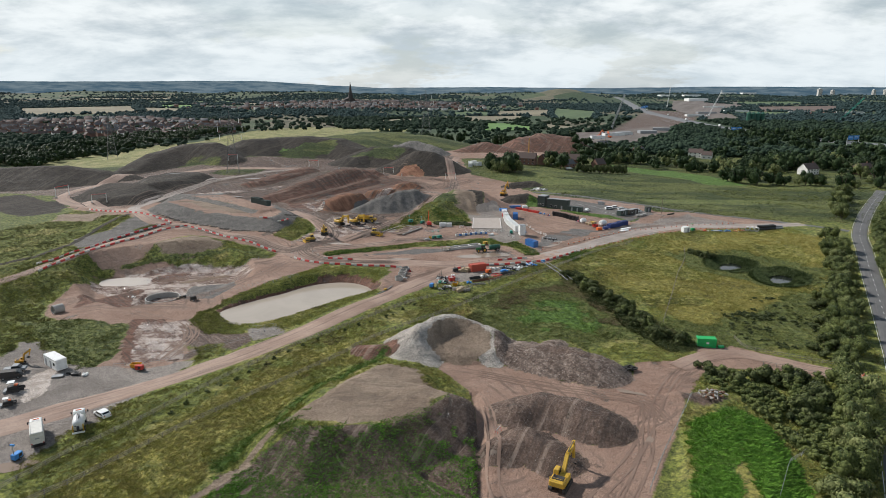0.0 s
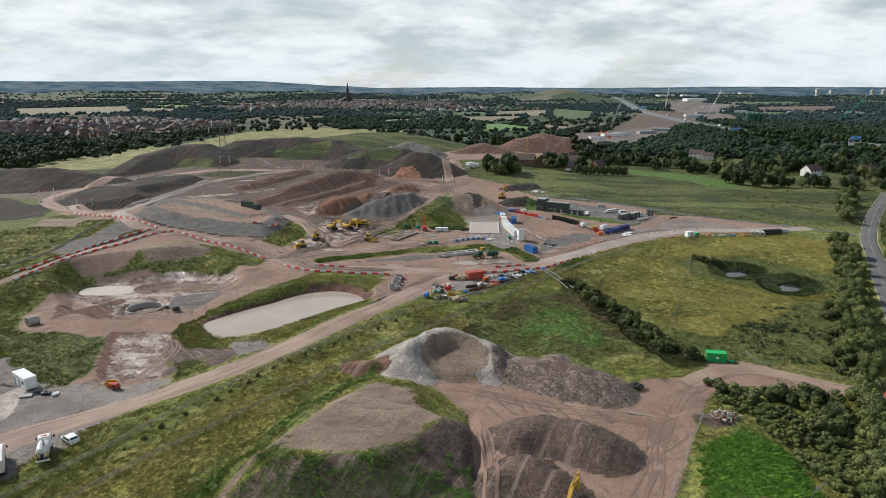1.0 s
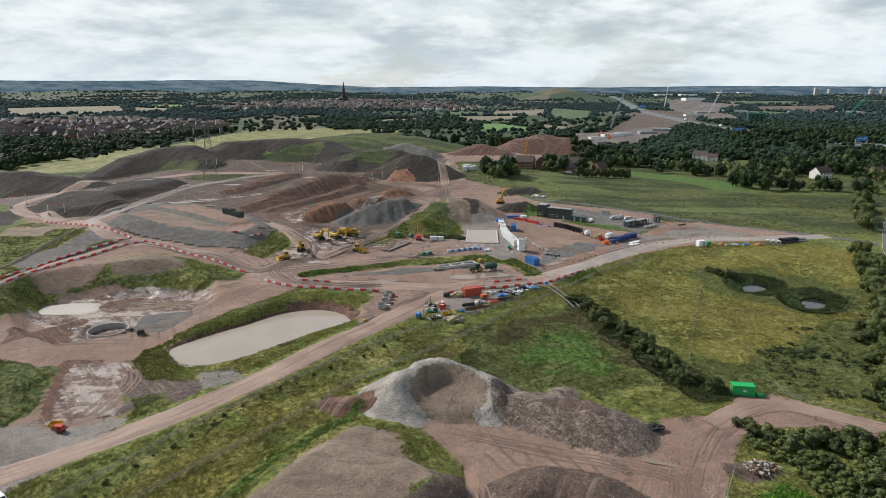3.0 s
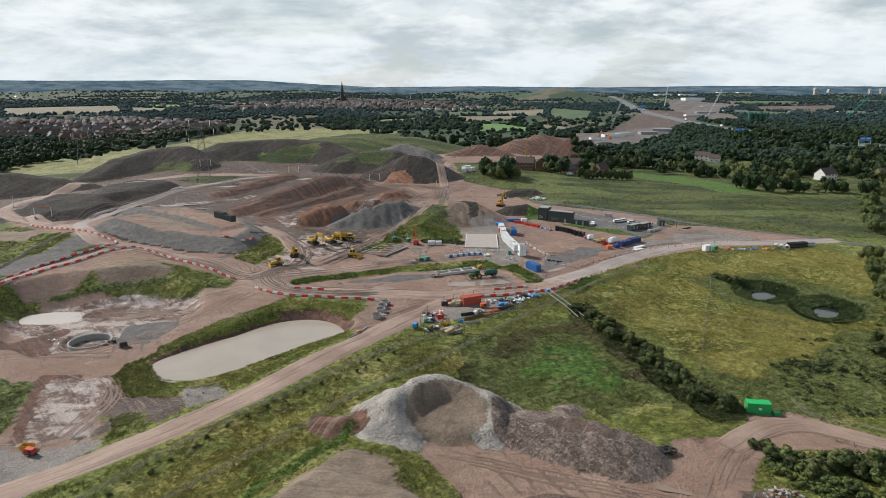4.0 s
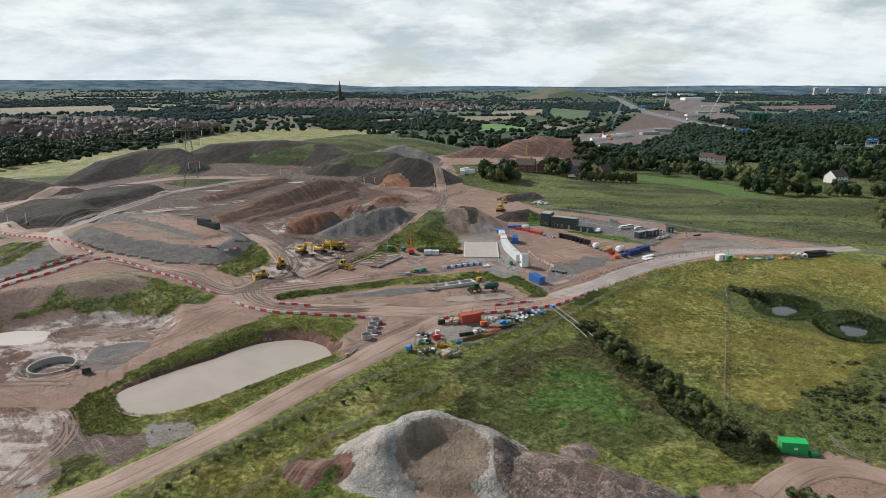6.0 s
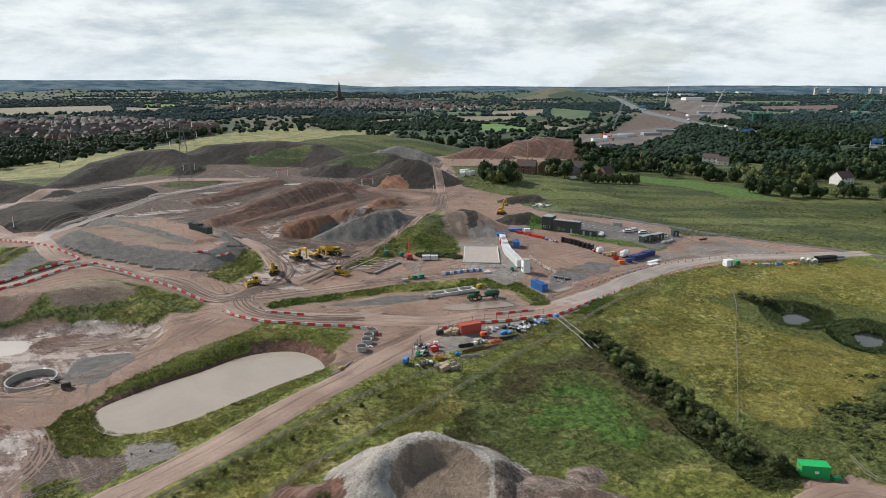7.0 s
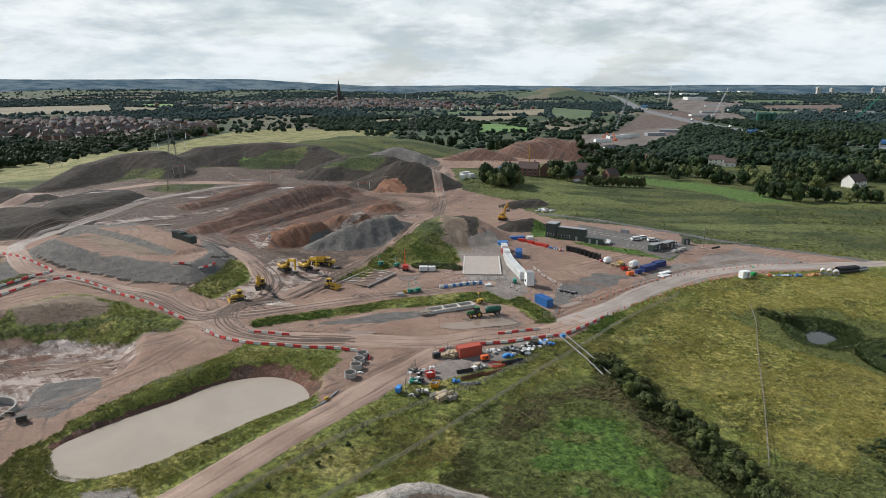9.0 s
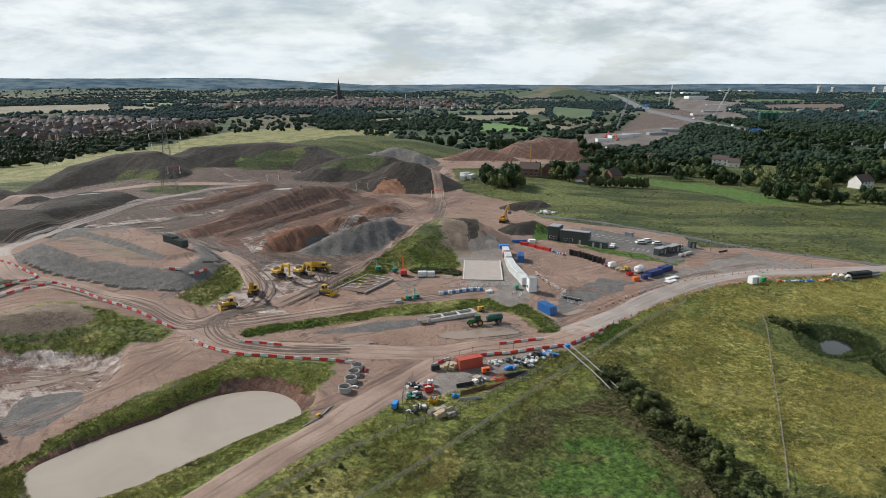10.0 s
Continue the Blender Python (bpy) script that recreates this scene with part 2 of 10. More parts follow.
    n.put(shader.inputs["Roughness"], n.math("SUBTRACT", n.math("SUBTRACT", 0.95, gloss), n.math("MULTIPLY", bare, 0.78), True))
    n.put(shader.inputs["Specular IOR Level"], 0.35)
    relief = n.math("ADD", n.math("MULTIPLY", n05, 0.40), n.math("ADD", n.math("MULTIPLY", n3, 0.9), n.math("SUBTRACT", n.math("MULTIPLY", sweep, 0.5), n.math("MULTIPLY", ruts, 0.06))))
    relief = n.math("ADD", relief, n.math("MULTIPLY", lanes, 0.25))
    relief = n.math("MULTIPLY", relief, n.math("SUBTRACT", 1.0, n.math("MULTIPLY", bare, 0.96)))
    n.put(shader.inputs["Normal"], n.add("ShaderNodeBump", {"Height": relief, "Strength": 0.9, "Distance": 1.0}).outputs[0])
    return mat


def track_material(name, low, high, rut):
    """A compacted haul road with ruts along its length; U runs across, V along."""
    mat, n, shader = material(name)
    at = n.add("ShaderNodeNewGeometry").outputs["Position"]
    uv = n.add("ShaderNodeTexCoord").outputs["UV"]
    lanes = n.noise(n.stretch(uv, (9.0, 0.035, 1.0)), 1.0, 5, 0.6, 0.25)
    wide, fine = n.noise(at, 0.09, 5, 0.6), n.noise(at, 1.6, 4, 0.65)
    colour = n.mix(n.range(wide, 0.3, 0.7), low, high)
    colour = n.mix(n.range(lanes, 0.50, 0.68), colour, rut)
    colour = n.mix(n.range(lanes, 0.42, 0.28), colour, tuple(min(1, c * 1.22) for c in high))
    colour = n.mix(n.range(fine, 0.4, 0.75, 0.0, 0.3), colour, rut)
    n.put(shader.inputs["Base Color"], colour)
    n.put(shader.inputs["Roughness"], n.range(lanes, 0.3, 0.7, 0.92, 0.72))
    n.put(shader.inputs["Normal"], n.add("ShaderNodeBump", {"Height": n.math("ADD", lanes, n.math("MULTIPLY", fine, 0.4)), "Strength": 0.6, "Distance": 0.25}).outputs[0])
    return mat


def water_material(name, colour, rough=0.06):
    mat, n, shader = material(name)
    at = n.add("ShaderNodeNewGeometry").outputs["Position"]
    drift = n.noise(at, 0.06, 4, 0.6, 0.8)
    n.put(shader.inputs["Base Color"], n.mix(n.range(drift, 0.35, 0.65), tuple(c * 0.9 for c in colour), colour))
    n.put(shader.inputs["Roughness"], rough)
    n.put(shader.inputs["IOR"], 1.33)
    n.put(shader.inputs["Normal"], n.add("ShaderNodeBump", {"Height": n.noise(at, 1.2, 3), "Strength": 0.06, "Distance": 0.05}).outputs[0])
    return mat
# ---- lie of the land ----
LEVELS = [(13, 149, -2), (7, 125, -1.5), (40, 100, -3), (62, 130, -3.6), (78, 158, -4), (72, 105, -4.6), (-20, 153, -1),
          (-40, 120, -2.5), (-80, 110, -4), (-77, 145, -4), (-60, 165, -2.5), (-30, 190, 0), (-95, 208, -3), (-130, 190, -3.5),
          (-40, 225, 1), (-64, 242, 0.8), (-17, 222, 1), (13, 224, 0), (30, 236, 0.3), (50, 248, 0), (38, 258, -0.2)]
LEVELS += [(21, 290, 1), (80, 325, 0), (115, 300, -1), (160, 305, -2), (100, 245, -4), (125, 230, -5.4), (120, 190, -5), (150, 170, -5),
           (85, 227, -2.5), (-102, 246, 6.5), (-138, 246, 5), (-136, 285, 9), (-84, 260, 4), (-57, 258, 2.5), (-71, 287, 4.5),
           (-30, 262, 1.5), (-58, 300, 5), (-20, 330, 2.5)]
LEVELS += [(-42, 380, 4), (-86, 438, 7), (-165, 511, 12), (-170, 380, 9), (-240, 450, 6), (-107, 570, 9), (0, 480, 4), (0, 600, 6), (60, 420, 0),
           (150, 420, -3), (250, 450, -5), (210, 560, -5), (300, 350, -5), (250, 200, -6), (-240, 250, 5), (-200, 140, -4), (0, 0, -4),
           (-300, 700, 0), (0, 800, 0), (300, 800, -4)]


def base_height(x, y):
    """The lie of the land without its mounds and pits."""
    x, y = np.asarray(x, float), np.asarray(y, float)
    top, total = np.zeros_like(x), np.full_like(x, 1e-9)
    for px, py, pz in LEVELS:
        w = 1.0 / ((x - px) ** 2 + (y - py) ** 2 + 90.0) ** 1.6
        top, total = top + w * pz, total + w
    near = top / total
    far = np.clip((np.hypot(x, y) - 650) / 500, 0, 1)
    return near * (1 - far) - 2 * far
LEVELS += [(-141, 216, 3.6), (-148, 200, 2.6), (-128, 250, 5.6), (-134, 236, 4.8), (-120, 262, 6.6)]
LEVELS += [(16.6, 143.6, -4.2), (10, 146, -2.8), (-5, 142, -2.2), (25, 135, -4.2), (42, 140, -3.8), (50, 143, -3.2), (30, 163, -2.6), (3, 169, -1.8), (46, 160, -3.6), (38, 120, -4.6)]
LEVELS += [(-375, 600, -13), (-383, 700, -11), (-330, 810, -8), (-275, 900, 2), (-213, 950, 6), (-120, 950, 5), (-300, 560, -2)]


def off_polygon(x, y, pts):
    """Metres from the outline of a plan polygon, negative inside."""
    best, inside = np.full(x.shape, 1e9), np.zeros(x.shape, bool)
    for (ax, ay), (bx, by) in zip(pts, pts[1:] + pts[:1]):
        dx, dy = bx - ax, by - ay
        s = np.clip(((x - ax) * dx + (y - ay) * dy) / (dx * dx + dy * dy + 1e-9), 0, 1)
        best = np.minimum(best, np.hypot(x - ax - s * dx, y - ay - s * dy))
        inside ^= ((ay > y) != (by > y)) & (x < dx * (y - ay) / (dy if abs(dy) > 1e-9 else 1e-9) + ax)
    return np.where(inside, -best, best)


def rough_noise(x, y, size, seed):
    """Smooth value noise in -1..1 with three octaves."""
    total = np.zeros(x.shape)
    for octave, weight in ((1, 0.6), (2.1, 0.28), (4.3, 0.14)):
        u, v = x / size * octave + seed * 7.3, y / size * octave + seed * 3.1
        i, j = np.floor(u), np.floor(v)
        fu, fv = u - i, v - j
        fu, fv = fu * fu * (3 - 2 * fu), fv * fv * (3 - 2 * fv)

        def grid(a, b):
            return np.modf(np.abs(np.sin(a * 127.1 + b * 311.7 + seed * 17.7) * 43758.5453))[0] * 2 - 1

        total += weight * ((grid(i, j) * (1 - fu) + grid(i + 1, j) * fu) * (1 - fv) + (grid(i, j + 1) * (1 - fu) + grid(i + 1, j + 1) * fu) * fv)
    return total


# Ridges: crest points (x, y, height over the land), half the flat top, side slope, zone
RIDGES = [
    ([(-300, 400, 10), (-238, 400, 11), (-215, 400, 7), (-199, 400, 3)], 4, 0.45, "soil"),
    ([(-221, 445, 3), (-216, 480, 10), (-205, 500, 11), (-181, 500, 11), (-164, 482, 5)], 5, 0.5, "soil"),
    ([(-171, 520, 6), (-159, 540, 11), (-143, 560, 13), (-120, 560, 14), (-94, 560, 12), (-73, 540, 8)], 8, 0.42, "soil"),
    ([(-90, 650, 12), (-67, 680, 15), (-40, 680, 12)], 20, 0.2, "grass"),
    ([(-71, 500, 6), (-54, 520, 12), (-33, 520, 13)], 5, 0.42, "soil"),
    ([(-40, 470, 5), (-19, 480, 15), (-11, 480, 14), (0, 470, 6)], 2, 0.5, "soil"),
    ([(-42, 580, 8), (-29, 590, 11), (-12, 580, 7)], 3, 0.5, "stone"),
    ([(-97, 345, 2.5), (-85, 380, 5), (-68, 420, 6), (-57, 430, 5.5)], 2, 0.5, "rust"),
    ([(-84, 345, 1.2), (-62, 385, 2.0), (-48, 415, 2.4)], 1.5, 0.5, "rust"),
    ([(-58, 320, 5.0), (-53, 328, 7.2), (-46, 338, 6.8)], 1.2, 0.85, "clay"),
    ([(-41, 364, 3.6), (-32, 367, 3.6)], 1.6, 0.75, "clay"),
    ([(-28, 394, 2.8), (-20, 398, 3.4)], 0.8, 0.6, "clay"),
    ([(-30, 451, 1.8), (-25, 455, 3.4), (-19, 452, 2.0)], 0.8, 0.6, "clay"),
    ([(-118, 392, 2.4), (-104, 428, 3.2), (-96, 452, 3.0)], 2, 0.5, "rust"),
    ([(-62, 436, 2.5), (-50, 446, 3.0)], 1.5, 0.5, "rust"),
    ([(-43, 317, 2.5), (-35, 326, 6.5), (-25, 336, 8.2), (-15, 345, 7.8), (-7, 351, 4)], 0.5, 0.66, "stone"),
    ([(-16, 302, 1.5), (-3, 330, 4.5), (9, 348, 8), (16, 350, 7.5)], 3, 0.42, "keep"),
    ([(20, 605, 4), (38, 620, 8), (54, 618, 5)], 3, 0.4, "rust"),
    ([(84, 668, 12), (104, 680, 16), (122, 676, 14)], 9, 0.5, "rust"),
    ([(-2.6, 145.8, 1.6), (-4.8, 148.6, 3.6), (-6.4, 152, 5.4), (-5.6, 156, 6.4), (-1.5, 159.3, 7.3), (3, 160.6, 7.9), (8.6, 159.6, 7.2), (13.2, 157, 6.0), (15, 153.5, 4.4), (13.6, 150, 2.6)], 0.2, 0.72, "chips"),
    ([(21.5, 152.4, 3.5), (27, 150, 3.9), (33, 147, 3.9), (40, 143.2, 3.4)], 2.4, 0.74, "rubble"),
    ([(17, 121, 2.6), (23, 124, 3.8), (29, 122, 4.2), (33.5, 118, 3.6)], 1.6, 0.62, "mud"),
    ([(12, 106, 2.0), (18, 109, 3.2), (22.5, 104, 2.6)], 0.8, 0.6, "mud"),
    ([(-15, 120, 5.0), (-11, 131, 3.4), (-9, 143, 1.2)], 5.0, 0.3, "keep"),
    ([(-11, 144, 1.6), (-6, 142, 2.0)], 0.6, 0.7, "keep"),
    ([(-20, 152, 1.2), (-15, 151.5, 1.9)], 0.7, 0.6, "rust"),
    ([(30, 160, 0.8), (32, 160.4, 0.9)], 0.4, 0.5, "rubble"),
    ([(55, 131, 1.0), (62, 129, 1.8), (66, 126, 1.2)], 0.6, 0.5, "keep"),
    ([(40, 366, 3.2), (48, 372, 3.6)], 1.5, 0.5, "soil"),
    ([(45, 425, 2.5), (58, 432, 3)], 2, 0.5, "soil"),
]
# Flat-topped fills: outline of the top, height, side slope, zone of the sides
FILLS = [
    ([(-132, 296), (-128, 322), (-112, 332), (-84, 312), (-74, 292), (-76, 278), (-92, 280), (-116, 287)], 4.0, 0.5, "stone"),
    ([(-137, 323), (-108, 307), (-86, 291), (-80, 296), (-98, 316), (-118, 333)], 5.4, 0.6, "stone"),
    ([(-178, 384), (-174, 408), (-158, 411), (-151, 404), (-158, 366), (-167, 356)], 3.6, 0.5, "soil"),
    ([(-194, 345), (-192, 362), (-168, 359), (-160, 344), (-162, 330), (-178, 325)], 3.4, 0.5, "soil"),
    ([(-30, 108), (-25, 116.5), (-16.5, 130), (-4, 124), (3, 118.5), (-3.5, 110), (-9, 107), (-22.5, 104)], 5.2, 0.62, "keep"),
    ([(54.5, 114), (62, 118), (65, 116), (62, 103), (52, 85), (44, 85), (50, 102)], 3.0, 0.55, "keep"),
]
# Hollows: outline at the water, level of the bed's rim, slope of the banks, water level
POND = [(-67.6, 184.2), (-64.2, 190), (-58.4, 196.8), (-52.3, 203), (-46.3, 210.6), (-40, 214.2), (-33.4, 214.8), (-28, 212),
        (-24.4, 207), (-24.2, 203), (-28, 199), (-33.2, 194), (-40.2, 186), (-47, 179), (-52, 176), (-57, 174.6), (-62, 176), (-65.6, 179.6)]


def rounded(pts, steps=4):
    """A closed outline with its corners drawn into curves."""
    out, n = [], len(pts)
    for i in range(n):
        a, b, c, d = (np.array(pts[(i + k) % n], float) for k in (-1, 0, 1, 2))
        for k in range(steps):
            s = k / steps
            out.append(tuple(0.5 * (2 * b + (c - a) * s + (2 * a - 5 * b + 4 * c - d) * s * s + (3 * b - a - 3 * c + d) * s ** 3)))
    return out


POND = rounded(POND)
POOL_A = [(113.4, 253), (119.6, 255.9), (122, 250.9), (118.4, 245.6), (111.9, 242.1), (110.3, 244.6)]
POOL_B = [(125.7, 236.9), (131.6, 239.3), (134, 234.3), (128.8, 227.2), (123, 226.2), (122.9, 231.1)]
BASIN = [(-122.5, 217.3), (-124, 224), (-114.3, 226.6), (-109, 225), (-107.4, 218.5), (-114.5, 216.6)]
POOL_A, POOL_B, BASIN = rounded(POOL_A, 3), rounded(POOL_B, 3), rounded(BASIN, 3)
DIG = [(-123, 211), (-124, 225), (-117, 230), (-88, 236), (-77, 231), (-72, 216), (-88, 194), (-100, 188), (-116, 198)]
HOLLOWS = [(POND, -2.4, 0.75), (POOL_A, -6.3, 0.35), (POOL_B, -6.6, 0.35), (DIG, -2.7, 0.75), (BASIN, -4.2, 0.8)]


DITCH = [(7.6, 131), (8.4, 118), (8.0, 104), (7.4, 92), (-2, 99)]


def crest(x, y, pts, flat, slope):
    """The height of a ridge over the land, below 0 outside it."""
    best = np.full(x.shape, -1e9)
    for (ax, ay, ah), (bx, by, bh) in zip(pts, pts[1:]):
        dx, dy = bx - ax, by - ay
        s = np.clip(((x - ax) * dx + (y - ay) * dy) / (dx * dx + dy * dy), 0, 1)
        off = np.hypot(x - ax - s * dx, y - ay - s * dy)
        best = np.maximum(best, ah + s * (bh - ah) - slope * (np.sqrt(np.maximum(off - flat, 0) ** 2 + 0.4) - 0.63))
    return best


def height(x, y, zones=None):
    """The ground's height; fills in the zones of mounds where they are given."""
    x, y = np.asarray(x, float), np.asarray(y, float)
    z = base_height(x, y)
    near = np.clip(1.6 - np.hypot(x, y - 250) / 450, 0, 1)
    z = z + near * 0.28 * rough_noise(x, y, 9.0, 1) + near * 0.10 * rough_noise(x, y, 2.6, 2)
    land = z.copy()
    lump = rough_noise(x, y, 6.0, 3)
    for pts, flat, slope, zone in RIDGES:
        px, py = [p[0] for p in pts], [p[1] for p in pts]
        pad = max(p[2] for p in pts) / slope + flat + 4
        sel = (x > min(px) - pad) & (x < max(px) + pad) & (y > min(py) - pad) & (y < max(py) + pad)
        if not sel.any():
            continue
        up = crest(x[sel], y[sel], pts, flat, slope)
        gully = rough_noise(x[sel] * 1.0 + y[sel] * 0.25, y[sel] * 0.22, 2.6, 8)
        rough = 0.4 if zone in ("rust", "soil", "grass") else 1.0
        up = up + rough * np.clip(up + 0.5, 0, 2.5) * (0.26 * lump[sel] + 0.28 * gully) + np.clip(up, 0, 1) * 0.15 * rough_noise(x[sel], y[sel], 2.2, 5)
        z[sel] = np.maximum(z[sel], land[sel] + up)
        if zones is not None and zone != "keep":
            zones.lay(zone, sel, np.clip(0.5 + up / 0.8, 0, 1))
    for pts, rise, slope, zone in FILLS:
        off = off_polygon(x, y, pts)
        up = rise - slope * np.maximum(off, 0) + np.clip(rise - slope * off, 0, 1) * 0.2 * lump
        z = np.maximum(z, land + np.minimum(up, rise + 0.3))
        if zones is not None and zone != "keep":
            zones.lay(zone, up > -1, np.clip(0.5 + up[up > -1] / 0.8, 0, 1))
            zones.lay("soil", (up > -1) & (off > 0.6), np.full(((up > -1) & (off > 0.6)).sum(), 0.45))
    for pts, level, slope in HOLLOWS:
        off = off_polygon(x, y, pts)
        z = np.minimum(z, level - 0.1 + slope * np.maximum(off, -1.5) + 0.15 * lump)
    # the pit round the concrete ring
    z = np.minimum(z, -5.2 + 0.9 * np.maximum(np.hypot(x + 93.5, y - 203.5) - 7.2, 0))
    # the scooped bowl of the gravel heap, its floor climbing to the back
    bowl = np.hypot((x - 5.0) / 1.32, y - 153.2)
    floor = -1.0 + 0.26 * (y - 148) + 0.22 * lump
    z = np.where(bowl < 9.0, np.minimum(z, floor + 1.25 * np.maximum(bowl - 3.7, 0)), z)
    z = np.where(bowl < 9.0, np.maximum(z, floor - 2.2 * np.maximum(148.2 + 0.8 * lump - y, 0) - 1.2 * np.maximum(bowl - 6.5, 0)), z)
    # the ditch at the mound's foot
    ditch = np.full(x.shape, 1e9)
    for (ax, ay), (bx, by) in zip(DITCH, DITCH[1:]):
        s = np.clip(((x - ax) * (bx - ax) + (y - ay) * (by - ay)) / ((bx - ax) ** 2 + (by - ay) ** 2), 0, 1)
        ditch = np.minimum(ditch, np.hypot(x - ax - s * (bx - ax), y - ay - s * (by - ay)))
    z = z - 1.3 * np.clip(1.5 - ditch, 0, 1)
    # the far rim of low hills
    far = np.hypot(x, y)
    turn = np.arctan2(x, y)
    rim = 10 + 16 * np.clip((-0.08 - turn) / 0.22, 0, 1) + 16 * np.exp(-((turn - 0.17) / 0.05) ** 2) + 6 * np.sin(turn * 23) + 3 * np.sin(turn * 61 + 1)
    z = z + np.clip((far - 2600) / 2000, 0, 1) ** 1.5 * rim
    # the rise that the church stands on
    z = z + 13 * np.exp(-(((x + 300) / 420) ** 2 + ((y - 2150) / 380) ** 2))
    # a green hill on the horizon
    z = z + 50 * np.exp(-(((x - 570) / 150) ** 2 + ((y - 3300) / 300) ** 2))
    return z


def ground_at(x, y):
    return float(height(np.array([x]), np.array([y]))[0])


class Zones:
    """How much of each surface lies at every point of the ground."""

    def __init__(self, x, y):
        self.x, self.y, self.share = x, y, {k: np.zeros(x.shape) for k in ZONES}

    def lay(self, zone, sel, amount):
        for other in ZONES:
            self.share[other][sel] *= 1 - amount
        if zone == "spoil":
            s = np.clip(0.55 + 1.5 * rough_noise(self.x[sel] + 0.5 * self.y[sel], self.y[sel] * 0.6, 6, 9), 0, 1)
            self.share["soil"][sel] += amount * s
            self.share["mud"][sel] += amount * (1 - s)
        elif zone != "grass":
            self.share[zone][sel] += amount

    def patch(self, zone, pts, edge=3.0):
        px, py = [p[0] for p in pts], [p[1] for p in pts]
        sel = (self.x > min(px) - 9) & (self.x < max(px) + 9) & (self.y > min(py) - 9) & (self.y < max(py) + 9)
        off = off_polygon(self.x[sel], self.y[sel], pts)
        off = off + min(edge, 10.0) * 0.75 * rough_noise(self.x[sel], self.y[sel], 2.0 + edge, 51) * (edge > 2.4)
        self.lay(zone, sel, np.clip(0.5 - off / edge, 0, 1))

    def strip(self, zone, pts, width, edge=2.0):
        """Along a line of plan points."""
        best = np.full(self.x.shape, 1e9)
        for (ax, ay), (bx, by) in zip(pts, pts[1:]):
            dx, dy = bx - ax, by - ay
            s = np.clip(((self.x - ax) * dx + (self.y - ay) * dy) / (dx * dx + dy * dy), 0, 1)
            best = np.minimum(best, np.hypot(self.x - ax - s * dx, self.y - ay - s * dy))
        self.lay(zone, np.ones(self.x.shape, bool), np.clip(0.5 - (best - width / 2) / edge, 0, 1).ravel())


def spaced(*spans):
    """Grid lines: (from, to, step) spans one after another."""
    lines = []
    for a, b, step in spans:
        count = max(1, round(abs(b - a) / step))
        lines += [a + (b - a) * i / count for i in range(count)]
    return np.array(lines + [spans[-1][1]])


def grown(a, b, step, rate):
    """Grid lines from a outwards to b, each gap wider by rate."""
    lines, here, way = [], a, 1 if b > a else -1
    while (b - here) * way > step * 1.3:
        here += way * step
        lines.append(here)
        step *= rate
    return lines + [b]


SITE = [(-81, 134), (-60, 156), (-41.4, 174), (-30.5, 184), (-20.6, 198), (-9.5, 206), (-2, 210.3), (5.8, 220), (30.4, 232.3), (40.3, 234.3),
        (53.6, 250.7), (84.9, 283.6), (111.5, 295.7), (157.6, 308.8), (174.9, 313.7), (171, 324), (131, 344.4), (114, 342), (112, 370), (82, 382), (60, 392), (46, 425)]
SITE += [(69, 440), (40, 446), (18.7, 459.7), (13, 554), (45, 560), (120, 640), (60, 690), (10, 700), (-39, 640), (-73, 600), (-89, 529), (-147, 500),
         (-174, 469), (-260, 440), (-290, 360), (-290, 301), (-160, 262), (-128, 226), (-136, 205), (-120, 180), (-106, 170)]
MEADOW = [(58, 240), (92, 277), (112, 290), (160, 302), (176, 285), (160, 250), (140, 215), (112, 190), (80, 172), (70, 185), (62, 205)]


